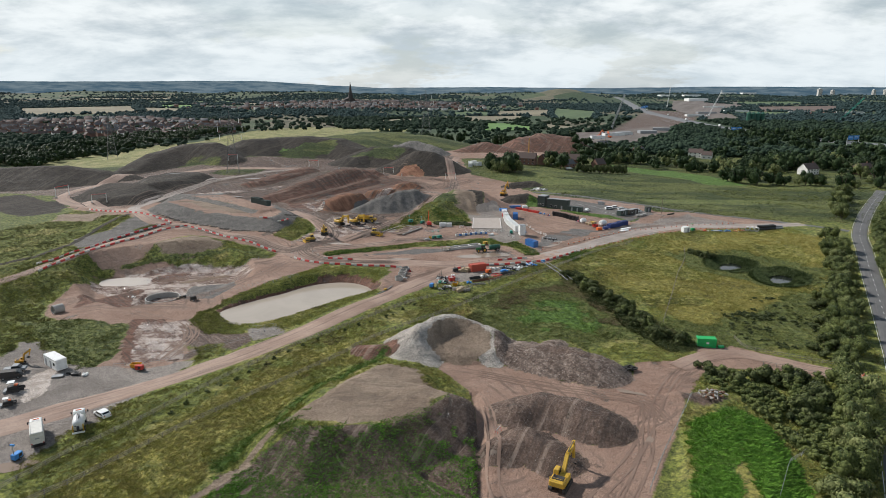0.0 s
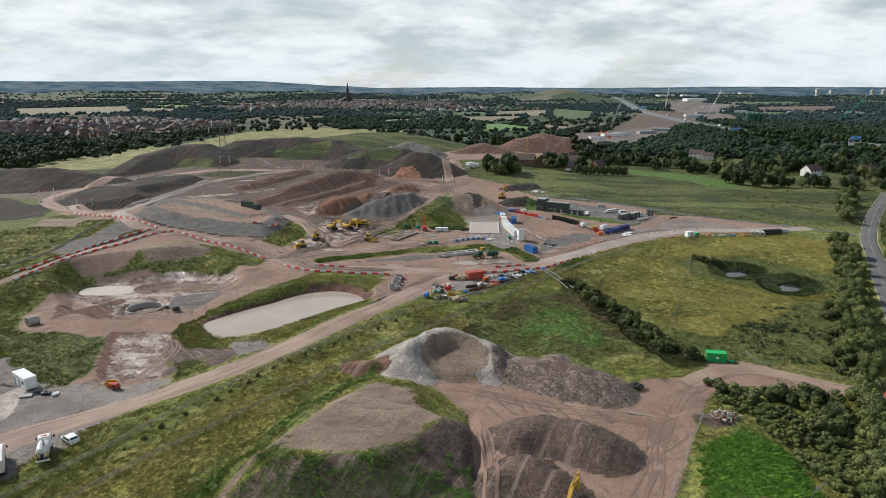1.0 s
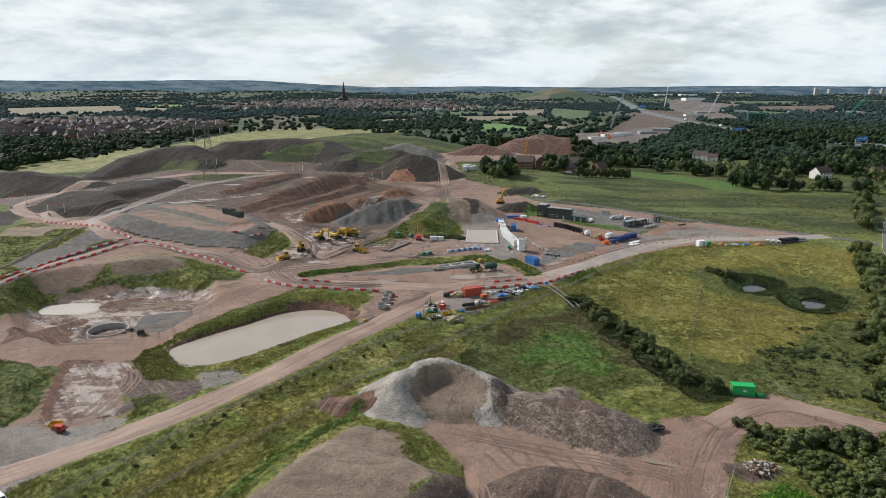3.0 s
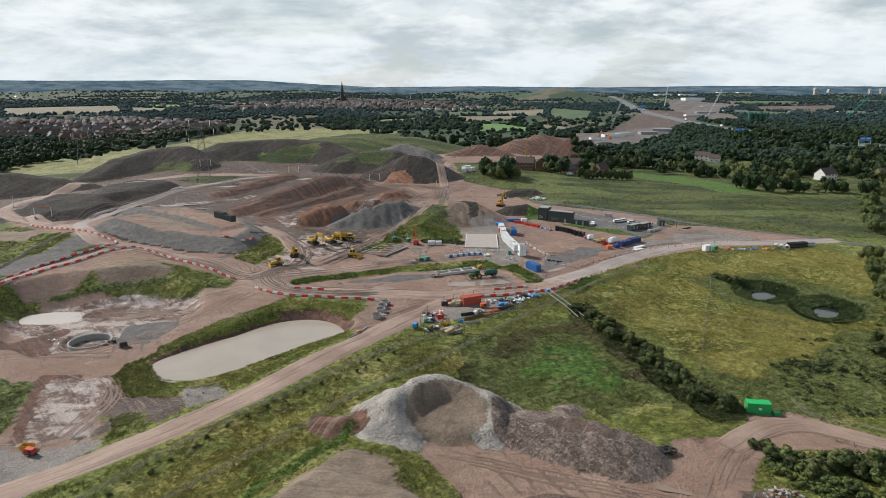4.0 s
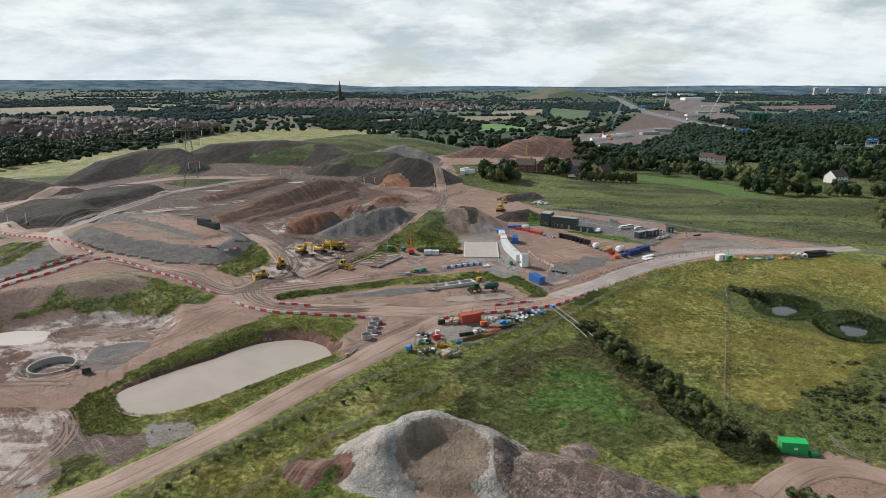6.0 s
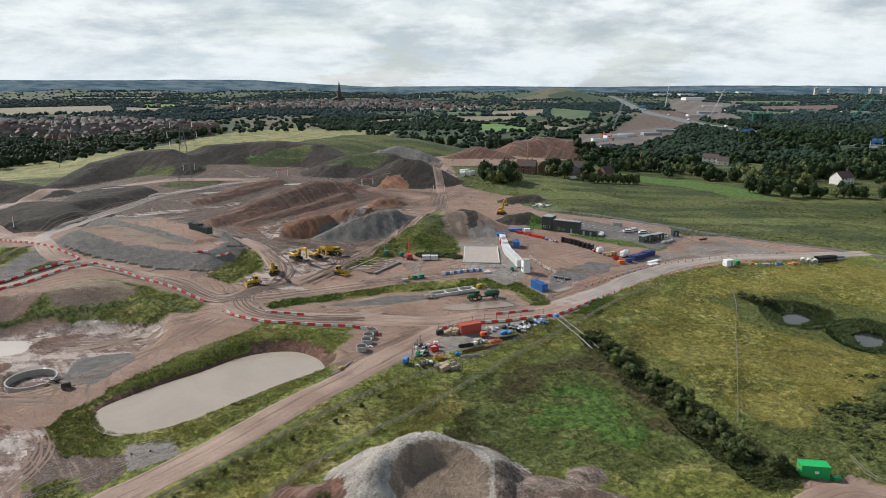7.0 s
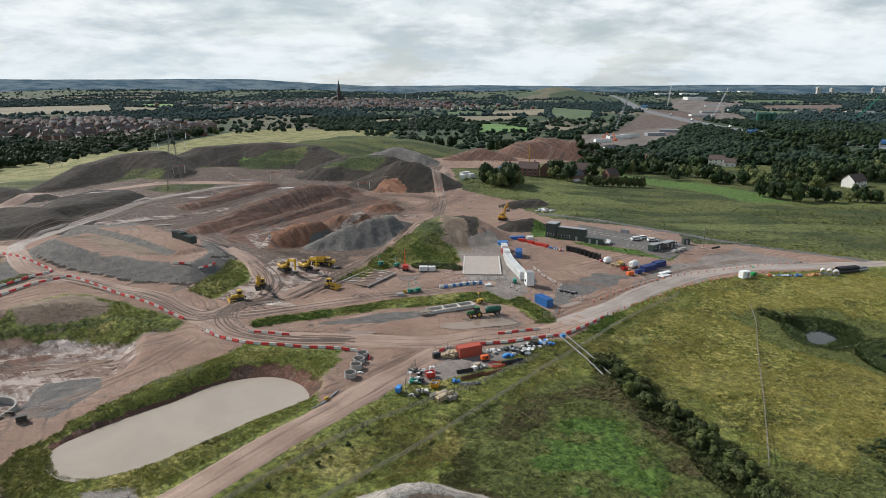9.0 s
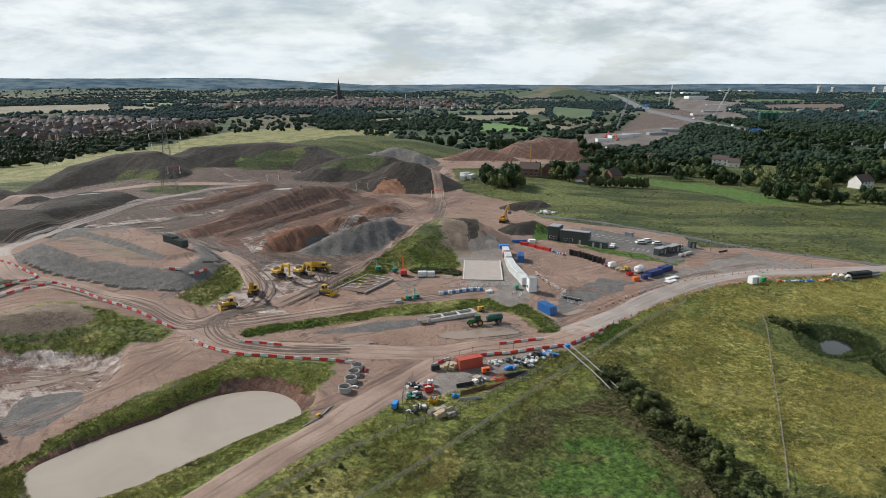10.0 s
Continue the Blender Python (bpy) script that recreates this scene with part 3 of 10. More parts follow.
def paint_zones(zones):
    patch, strip = zones.patch, zones.strip
    wetland = (zones.y > 326) & (zones.y < 640) & (zones.x > 0) & (zones.x < 360)
    zones.lay("scrub", wetland, np.clip(0.22 + 1.0 * rough_noise(zones.x[wetland], zones.y[wetland] * 1.8, 45, 37), 0, 0.8))
    patch("stubble", [(-420, 540), (-230, 500), (-190, 525), (-175, 600), (-150, 640), (-60, 640), (-60, 1040), (-230, 1100), (-290, 1010), (-300, 870), (-370, 770), (-390, 700), (-400, 640)], 6)
    patch("meadow", MEADOW, 14)
    patch("mud", [(566, 1879), (640, 1700), (454, 1210), (327, 1035), (180, 790), (140, 850), (250, 998)], 30)
    patch("rust", [(700, 1560), (1000, 1600), (1050, 1760), (760, 1720)], 30)
    patch("lush", [(150, 575), (164, 560), (192, 547), (211, 511), (218, 463), (187, 455), (178, 497), (140, 530), (120, 560)], 5)
    patch("scrub", [(10, 446), (57, 474), (100, 462), (120, 440), (92, 440), (34, 425)], 8)
    patch("scrub", [(96, 262), (128, 266), (150, 244), (142, 222), (118, 218), (100, 236)], 8)
    patch("scrub", [(66, 162), (110, 160), (140, 200), (150, 225), (128, 215), (105, 195), (80, 178), (62, 180)], 12)
    patch("scrub", [(8, 164), (10, 178), (16, 200), (38, 213), (49, 217), (54, 200), (58, 180), (64, 163), (46, 160), (30, 166), (18, 162)], 12)
    patch("lush", [(21, 180), (25, 191.5), (34, 196), (42, 194), (46, 187), (52, 177), (52, 169), (36, 166), (27, 169)], 14)
    slope = (zones.x > 4) & (zones.x < 62) & (zones.y > 158) & (zones.y < 214) & (zones.share["lush"] > 0)
    zones.lay("scrub", slope, np.clip(0.25 + 1.1 * rough_noise(zones.x[slope], zones.y[slope], 4.5, 71) + 0.5 * rough_noise(zones.x[slope], zones.y[slope], 13, 72), 0, 0.85))
    patch("dirt", SITE, 3)
    patch("mud", [(-290, 440), (-290, 335), (-160, 345), (-128, 335), (-76, 316), (-44, 306), (-18, 312), (0, 360), (8, 440), (14, 470), (10, 560), (-39, 640), (-89, 529), (-147, 505), (-174, 472), (-260, 440)], 8)
    patch("rust", [(-120, 352), (-80, 330), (-58, 302), (-40, 316), (-24, 372), (-14, 420), (-40, 440), (-70, 446), (-100, 420)], 10)
    patch("dirt", [(-40, 440), (-14, 420), (-20, 372), (-5, 360), (12, 440), (4, 470), (-30, 460)], 8)
    patch("mud", [(-142, 374), (-118, 432), (-80, 478), (-54, 424), (-72, 360), (-94, 322)], 12)
    patch("mud", [(-76, 318), (-58, 312), (-40, 314), (-20, 299), (-26, 276), (-48, 254), (-63, 260), (-54, 282)], 5)
    patch("soil", [(-200, 345), (-172, 362), (-140, 352), (-128, 338), (-150, 330)], 5)
    patch("wet", [(-132, 330), (-110, 348), (-96, 350), (-112, 338)], 4)
    patch("dirt", [(6, 85), (7.5, 131), (-2.6, 146.5), (-12, 156), (-6, 160), (4, 152), (16, 151), (24, 141), (44, 131), (50, 150), (67, 152), (70, 161), (80, 162), (97, 148.5), (95, 142), (75, 147), (65, 144), (54, 126), (44, 106), (30, 80)], 2)
    patch("dirt", [(4, 147), (16, 148), (24, 145), (34, 141), (46, 140), (50, 146), (52, 134), (44, 128), (30, 131), (12, 137)], 2)
    patch("meadow", [(-78, 84), (-62, 112), (-42, 140), (-24, 160), (-14, 168), (-20, 150), (-34, 128), (-44, 104), (-52, 84)], 12)


def late_zones(zones):
    """What lies over the mounds."""
    patch, strip = zones.patch, zones.strip
    patch("grass", [(-300, 360), (-231, 352), (-194, 322), (-150, 287), (-123, 272), (-128, 259), (-138, 237), (-150, 214), (-260, 180), (-330, 300)], 3)
    patch("soil", [(-142, 246), (-133, 263), (-122, 268), (-125, 254), (-134, 234)], 3)
    patch("scrub", [(-262, 373), (-214, 345), (-180, 310), (-180, 282), (-192, 262), (-280, 255)], 10)
    patch("soil", [(-240, 356), (-216, 340), (-190, 318), (-196, 300), (-226, 312), (-256, 340)], 9)
    patch("tan", [(-179, 284), (-183, 300), (-156, 296), (-157, 279)], 4)
    patch("stone", [(-149, 250), (-142, 265), (-137, 291), (-127, 278), (-135, 244), (-140, 236)], 3)
    strip("soil", [(-160, 217), (-151, 227), (-146, 243), (-148, 266), (-144, 286)], 2.5, 2)
    patch("grass", [(-152, 207), (-138, 214), (-128, 219), (-119, 225), (-114, 222), (-124, 213), (-126, 193), (-120, 172), (-122, 160), (-180, 150)], 3)
    patch("slick", [(-125.1, 214.8), (-117.9, 229), (-86, 240), (-75.6, 233.5), (-69, 220.8), (-84, 192), (-96.8, 190), (-116.2, 205)], 4)
    patch("rust", [(-116, 186), (-118, 200), (-106, 212), (-102, 200), (-98, 190), (-104, 180)], 4)
    patch("lush", [(-132, 528), (-117, 543), (-100, 548), (-100, 534), (-118, 526)], 9)
    patch("grass", [(-134, 522), (-117, 543), (-92, 553), (-95, 530), (-124, 514)], 6)
    patch("grass", [(-70, 502), (-50, 526), (-28, 510), (-40, 497)], 6)
    patch("grass", [(-190, 468), (-186, 478), (-168, 478), (-162, 468)], 9)
    patch("gravel", [(-112, 148), (-112.6, 158), (-108, 159), (-96.7, 147), (-78, 147), (-64, 149), (-66, 135), (-74, 118), (-80, 101), (-100, 90), (-140, 110)], 3)
    patch("scrub", [(-122, 174), (-111, 164), (-99, 153), (-88, 146.5), (-85.5, 157), (-89.5, 173), (-104, 175)], 3)
    patch("rust", [(-91.5, 176), (-82, 177), (-72, 151), (-81, 148), (-84, 154)], 2)
    patch("slick", [(-88, 174), (-76, 175), (-72, 170), (-66, 152), (-80, 148), (-83, 160)], 4)
    patch("mud", [(-74, 171), (-56, 169.5), (-50, 160), (-58, 151), (-66, 152)], 4)
    patch("grass", [(-67, 158.5), (-58.8, 159), (-57.4, 152), (-64.2, 151.5)], 7)
    patch("grass", [(-125, 222.5), (-116, 236), (-111, 244), (-103, 256), (-81.3, 251), (-67, 243.5), (-66.5, 237), (-80, 234), (-90, 238), (-118, 233), (-129, 226), (-130, 210), (-136, 200), (-150, 215)], 3)
    patch("tan", [(-118, 240), (-108, 248), (-103, 258), (-92, 251), (-87, 245), (-97, 241), (-110, 239)], 6)
    strip("scrub", [(-120, 231), (-110, 236), (-98, 240), (-84, 243), (-68, 240)], 1.6, 2)
    patch("grass", [(-74, 178), (-73.5, 183), (-70.6, 188.5), (-65.6, 198.4), (-57.8, 208.2), (-49.4, 219.4), (-44.4, 228.4), (-19, 223.6), (-17.4, 218.2), (-22.6, 208), (-19.4, 195), (-20.4, 187.2), (-29, 178.6), (-38, 171.2), (-47, 166.8), (-58.4, 165.8), (-66.4, 168.4), (-71.6, 174)], 2.5)
    patch("tarmac", [(-84, 195), (-89, 207), (-89, 216.5), (-77, 219), (-70, 206), (-74, 194)], 1.5)
    patch("gravel", [(-56, 170.5), (-46.5, 171), (-43.5, 166), (-51, 161)], 2)
    patch("dirt", [(-118, 184), (-110, 190), (-96, 192), (-88, 194), (-82, 192), (-88, 180), (-110, 178)], 3)
    patch("slick", [(-100, 216), (-86, 217), (-80, 226), (-77, 231), (-86, 233), (-96, 228)], 3)
    patch("rust", [(-108, 220), (-106, 229), (-97, 232), (-94, 222)], 3)
    patch("dirt", [(-131, 297), (-127, 321), (-112, 331), (-85, 311), (-75, 292), (-77, 279), (-92, 281), (-116, 288)], 3)
    patch("tan", [(-128, 304), (-118, 314), (-104, 302), (-90, 290), (-96, 288), (-112, 296)], 7)
    patch("stone", [(-137, 323), (-108, 307), (-86, 291), (-87, 288.5), (-109, 304), (-138, 320)], 2)
    patch("grass", [(-73, 266), (-68, 281), (-68, 296), (-61, 291), (-56, 275), (-63, 260)], 2)
    patch("grass", [(-47, 243.5), (-30, 251.5), (-12, 260), (10, 267), (20, 273), (29.5, 275), (39, 254), (34, 244.5), (28, 260), (16, 264), (-11, 254), (-29, 245.5), (-44, 240)], 1.5)
    strip("grass", [(-44, 242.5), (-30, 248.5), (-15.9, 255.5), (-4.7, 262.5), (9.4, 268), (22, 270), (32, 260), (37, 248)], 5.5, 2)
    patch("grass", [(-30, 280), (-15, 314), (-4, 351), (8, 390), (24, 392), (20, 318), (7, 297), (-8, 302), (-20, 284)], 2)
    patch("soil", [(8, 345), (14, 370), (24, 380), (21, 330), (14, 322)], 3)
    patch("lush", [(44, 348), (50, 374), (58, 362), (56, 355), (63, 340), (79, 322.5), (94, 313.5), (101, 323), (86, 329), (62, 344), (50, 352)], 2)
    patch("tarmac", [(62, 348), (72, 378), (80, 372), (108, 344), (112, 336), (93, 315), (86, 330)], 1.5)
    patch("tarmac", [(40, 262), (50, 268), (72, 292), (62, 296), (44, 276)], 4)
    patch("gravel", [(60, 262), (86, 288), (112, 301), (150, 312), (130, 336), (100, 312), (76, 292)], 8)
    patch("gravel", [(14, 286), (13, 330), (28, 345), (34, 300), (34, 270), (26, 268)], 3)
    patch("gravel", [(-2, 212), (6, 221), (28, 232), (32, 229), (14, 214), (2, 207)], 2)
    patch("tarmac", [(-30, 241), (-12, 250), (6, 256), (4, 252), (-10, 244)], 2)
    patch("wet", [(12, 249), (22, 252), (29, 245), (26, 240), (14, 243)], 2)
    patch("slick", [(-60, 262), (-44, 261), (-31, 284), (-40, 298), (-52, 300), (-56, 282)], 6)
    strip("slick", [(-142, 350), (-120, 370), (-102, 392)], 5, 4)
    strip("slick", [(-62, 316), (-74, 338), (-66, 354), (-50, 352)], 3.5, 3)
    strip("slick", [(-40, 352), (-26, 378), (-8, 384)], 3.5, 3)
    patch("pale", [(-56, 262), (-40, 258), (-36, 255), (-48, 256)], 2)
    patch("pale", [(-99, 141), (-96, 147), (-94, 140), (-91, 131), (-93, 127), (-98, 134)], 1.6)
    patch("grass", [(-162, 440), (-157, 458), (-128, 462), (-129, 442), (-145, 431)], 3)
    patch("rust", [(-23, 155), (-13, 156), (-10, 149), (-18, 146)], 2)
    patch("mud", [(-40, 98), (-27, 106), (-9, 107.5), (-3, 112), (3, 118.5), (7, 126), (8, 92), (-10, 78), (-34, 80)], 2)
    patch("tan", [(-30, 109), (-26, 118), (-19, 132), (-13, 142), (-7, 142), (-2, 130), (2, 120), (-3.5, 111.5), (-9, 109), (-22, 107)], 3)
    patch("mud", [(-1, 131), (3, 124), (7.4, 128), (8, 110), (4, 104), (-3, 111), (2.5, 119)], 2)
    patch("grass", [(-23, 141), (-15, 147), (-9, 145), (-3, 140.5), (3.5, 134), (1, 132.5), (-6, 138.5), (-14, 142)], 2.5)
    patch("lush", [(40, 78), (46.5, 101), (55.5, 122), (62, 127), (68, 123), (70, 110), (66, 98), (60, 78)], 3)
    patch("meadow", [(49, 84), (53.5, 98), (57, 107), (59, 106), (57, 96), (53.5, 84)], 4)
    patch("mud", [(56, 132), (60, 133), (66, 128), (62, 125), (57, 127)], 4)
    patch("mud", [(18, 153), (26, 152.4), (34, 149.5), (41, 145.5), (39, 142.5), (32, 145.5), (25, 148), (19, 150.2)], 2.5)
    patch("tan", [(6, 328), (10, 349), (18, 341), (17, 322)], 8)
    strip("lush", [(-40, 101), (-37, 108), (-31, 120), (-26, 131), (-18, 143), (-14, 150)], 1.6, 2.5)
    strip("tan", [(-42, 90), (-34, 104), (-26, 112)], 1.6, 1.5)
    # the sandy inside of the gravel heap
    bowl = np.hypot((zones.x - 5.0) / 1.32, zones.y - 153.2)
    inside = (bowl < 7.0) & (zones.y > 146.5)
    zones.lay("tan", inside, np.clip((7.0 - bowl[inside]) / 1.0, 0, 1) * np.clip(0.9 + 0.4 * rough_noise(zones.x[inside], zones.y[inside], 4, 33), 0, 1))
    for pts, level, slope in HOLLOWS[:1]:
        off = off_polygon(zones.x, zones.y, pts)
        cut = (zones.y > 0.46 * zones.x + 215) & (off < np.where(zones.x > -44, 3.2, 1.3))
        zones.lay("rust", cut, np.ones(cut.sum()))


def mesh_of(name, verts, faces, mat, smooth=True):
    me = bpy.data.meshes.new(name)
    me.from_pydata(verts, [], faces)
    if smooth:
        me.polygons.foreach_set("use_smooth", [True] * len(me.polygons))
    for m in mat if isinstance(mat, (list, tuple)) else [mat]:
        me.materials.append(m)
    me.update()
    return me


def grid_mesh(name, gx, gy, z, mat):
    """A sheet over grid lines gx, gy with heights z[j, i]."""
    nx, ny = len(gx), len(gy)
    xx, yy = np.meshgrid(gx, gy)
    co = np.stack([xx, yy, z], -1).reshape(-1, 3).astype(np.float32)
    idx = (np.arange(ny - 1)[:, None] * nx + np.arange(nx - 1)[None]).ravel()
    quads = np.stack([idx, idx + 1, idx + 1 + nx, idx + nx], -1).astype(np.int32)
    me = bpy.data.meshes.new(name)
    me.vertices.add(len(co))
    me.vertices.foreach_set("co", co.ravel())
    me.loops.add(quads.size)
    me.loops.foreach_set("vertex_index", quads.ravel())
    me.polygons.add(len(quads))
    me.polygons.foreach_set("loop_start", np.arange(0, quads.size, 4, dtype=np.int32))
    me.polygons.foreach_set("use_smooth", np.ones(len(quads), bool))
    me.materials.append(mat)
    me.update(calc_edges=True)
    return me


gx = np.array(sorted(grown(-230, -4800, 3.5, 1.06) + list(spaced((-230, -150, 2.5), (-150, 150, 1.1), (150, 230, 2.5))) + grown(230, 4800, 3.5, 1.06)))
gy = np.array(sorted(grown(70, -600, 3, 1.2) + list(spaced((70, 270, 1.0), (270, 400, 1.4), (400, 640, 2.5))) + grown(640, 4900, 4, 1.05)))
XX, YY = np.meshgrid(gx, gy)
zones = Zones(XX, YY)
paint_zones(zones)
ZZ = height(XX, YY, zones)
late_zones(zones)
# where several surfaces meet, the strongest one shows
total = sum(zones.share.values())
strongest = np.max(np.stack([zones.share[k] for k in ZONES]), 0)
for k in ZONES:
    zones.share[k] = np.where((total > 0.5) & (zones.share[k] >= strongest), np.maximum(zones.share[k], np.clip(2 * total - 0.9, 0, 1)), zones.share[k])
ground = tagged(new("ground", grid_mesh("ground", gx, gy, ZZ, ground_material())), "rough grassland and bare reddish earth of a building site", "ground", kind="structure")
for g in range(len(ZONES) // 3):
    layer = ground.data.attributes.new(f"zones_{g}", "FLOAT_VECTOR", "POINT")
    layer.data.foreach_set("vector", np.stack([zones.share[ZONES[3 * g + k]] for k in range(3)], -1).astype(np.float32).ravel())

# ---- roads and water ----
def smooth_line(pts, step=2.0):
    """A curve through plan points, at even steps."""
    pts = [Vector(p) for p in pts]
    ends = [2 * pts[0] - pts[1], *pts, 2 * pts[-1] - pts[-2]]
    out = []
    for a, b, c, d in zip(ends, ends[1:], ends[2:], ends[3:]):
        count = max(2, int((c - b).length / step))
        for i in range(count):
            s = i / count
            out.append(0.5 * (2 * b + (c - a) * s + (2 * a - 5 * b + 4 * c - d) * s * s + (3 * b - a - 3 * c + d) * s ** 3))
    return out + [pts[-1]]


def ribbon(name, pts, width, mat, lift=0.12, ragged=0.5, across=8, step=2.0):
    """A road sheet that follows the ground, its edges dipping into it."""
    line = smooth_line(pts, step)
    verts, faces, uvs, run = [], [], [], 0.0
    for i, p in enumerate(line):
        ahead = (line[min(i + 1, len(line) - 1)] - line[max(i - 1, 0)]).normalized()
        side = Vector((ahead.y, -ahead.x))
        run += (p - line[i - 1]).length if i else 0
        half = width / 2 + ragged * noise.noise((p.x * 0.15, p.y * 0.15, 3.0))
        row = [p + side * half * (2 * k / across - 1) for k in range(across + 1)]
        zs = height(np.array([q.x for q in row]), np.array([q.y for q in row]))
        for k, q in enumerate(row):
            verts.append((q.x, q.y, zs[k] + (lift if 0 < k < across else -0.25)))
            uvs.append((k / across, run))
    n = across + 1
    for i in range(len(line) - 1):
        for k in range(across):
            faces.append((i * n + k, i * n + k + 1, (i + 1) * n + k + 1, (i + 1) * n + k))
    me = mesh_of(name, verts, faces, mat)
    layer = me.uv_layers.new(name="UVMap")
    for loop in me.loops:
        layer.data[loop.index].uv = uvs[loop.vertex_index]
    return new(name, me)


def sheet(name, pts, z, mat, grow=1.6):
    """A level water surface over a plan outline, grown so that its rim lies in the banks."""
    cx, cy = sum(p[0] for p in pts) / len(pts), sum(p[1] for p in pts) / len(pts)
    ring = [(x + (x - cx) / math.hypot(x - cx, y - cy) * grow, y + (y - cy) / math.hypot(x - cx, y - cy) * grow, z) for x, y in pts]
    bm = bmesh.new()
    bm.faces.new([bm.verts.new(p) for p in ring])
    bm.normal_update()
    if bm.faces[:] and bm.faces[:][0].normal.z < 0:
        bmesh.ops.reverse_faces(bm, faces=bm.faces[:])
    me = bpy.data.meshes.new(name)
    bm.to_mesh(me)
    bm.free()
    me.materials.append(mat)
    return new(name, me)


M_HAUL = track_material("haul_road", (0.238, 0.154, 0.115), (0.350, 0.248, 0.192), (0.138, 0.084, 0.062))
M_GREYWAY = track_material("stone_road", (0.265, 0.222, 0.192), (0.370, 0.315, 0.278), (0.185, 0.148, 0.126))
M_ROAD = track_material("tarmac_road", (0.095, 0.093, 0.092), (0.130, 0.126, 0.122), (0.085, 0.083, 0.081))
M_SILT = water_material("silty_water", (0.370, 0.315, 0.258), 0.08)
M_DARKWATER = water_material("dark_water", (0.020, 0.024, 0.022), 0.05)
M_MUDWATER = water_material("muddy_puddle", (0.620, 0.560, 0.510), 0.06)

HAUL = [(-112, 100), (-92, 116), (-76, 130), (-58, 145), (-42, 162), (-27, 181), (-13, 200), (-2, 214), (6, 226)]
tagged(ribbon("haul_road", HAUL, 9, M_HAUL), "wide pinkish-brown earth haul road with wheel ruts", "road", kind="structure")
tagged(ribbon("haul_road", [(-62, 247), (-50, 237), (-36, 232), (-18, 231), (0, 231), (18, 235), (34, 239), (48, 249)], 10, M_HAUL, 0.16), "rutted earth haul road past the storage yard", "road", kind="structure")
tagged(ribbon("haul_road", [(-62, 247), (-52, 256), (-47, 266), (-54, 280), (-62, 296), (-76, 314)], 7, M_HAUL, 0.14), "muddy haul road bending round the stone platform", "road", kind="structure")
tagged(ribbon("haul_road", [(-62, 247), (-48, 248), (-30, 257), (-10, 267), (10, 275), (24, 282)], 6, M_HAUL, 0.18), "rutted earth track along a weedy bank", "road", kind="structure")
tagged(ribbon("haul_road", [(-44, 262), (-28, 288), (-14, 322), (-2, 356), (6, 400), (6, 440), (2, 500), (10, 560)], 7, M_HAUL, 0.16), "long haul road running past the gravel stockpile", "road", kind="structure")
tagged(ribbon("haul_road", [(-62, 247), (-80, 258), (-104, 268), (-128, 276), (-145, 295), (-171, 315), (-193, 328), (-206, 341), (-211, 355), (-208, 370), (-197, 408), (-186, 436), (-170, 452), (-152, 459), (-128, 464), (-104, 470)], 8, M_HAUL, 0.16), "pale haul road climbing in a loop past the spoil mounds", "road", kind="structure")
tagged(ribbon("haul_road", [(-108, 268.5), (-117, 264), (-127, 250), (-133, 237), (-138, 223), (-143, 209), (-150, 190)], 5.5, M_HAUL, 0.2), "haul road between two lines of barriers", "road", kind="structure")
tagged(ribbon("haul_road", [(-143, 293), (-152, 308), (-155, 322), (-152, 345), (-146, 370), (-141, 416), (-122, 451), (-104, 462)], 7, M_GREYWAY, 0.18), "pale stone track between the platform and the mounds", "road", kind="structure")
tagged(ribbon("access_road", [(40, 245), (56, 258), (76, 280), (98, 297), (126, 307), (160, 313), (180, 316)], 9, M_GREYWAY, 0.16), "pale stone access road lined with cones", "road", kind="structure")
tagged(ribbon("access_road", [(60, 147), (70, 155), (80, 157), (94, 147), (106, 140)], 6.5, M_HAUL, 0.14), "reddish earth track from the tarmac road", "road", kind="structure")
tagged(ribbon("road", [(-60, -120), (-10, -48), (36, 22), (60, 60), (78, 88), (90, 108), (101, 122.5), (115.3, 145.7), (129, 170), (151, 211), (179, 264), (199, 300), (246, 368), (300, 440)], 7.4, M_ROAD, 0.10, 0.0), "grey two-lane tarmac road with white markings", "road", kind="structure")
tagged(ribbon("road", [(194, 300), (170, 322), (132, 346), (104, 372), (80, 392), (56, 404)], 4.5, M_ROAD, 0.12, 0.1), "narrow tarmac lane behind the car park", "road", kind="structure")

tagged(sheet("pond_water", POND, -2.2, M_SILT), "still brown silty water of a settlement pond", "water", kind="structure")
tagged(sheet("pool_water", POOL_A, -6.1, M_DARKWATER), "dark still water of a reed-fringed pool", "water", kind="structure")
tagged(sheet("pool_water", POOL_B, -6.4, M_DARKWATER), "dark still water of a small round pool", "water", kind="structure")
tagged(sheet("basin_water", BASIN, -4.0, M_MUDWATER), "pale milky water in a shallow basin", "water", kind="structure")


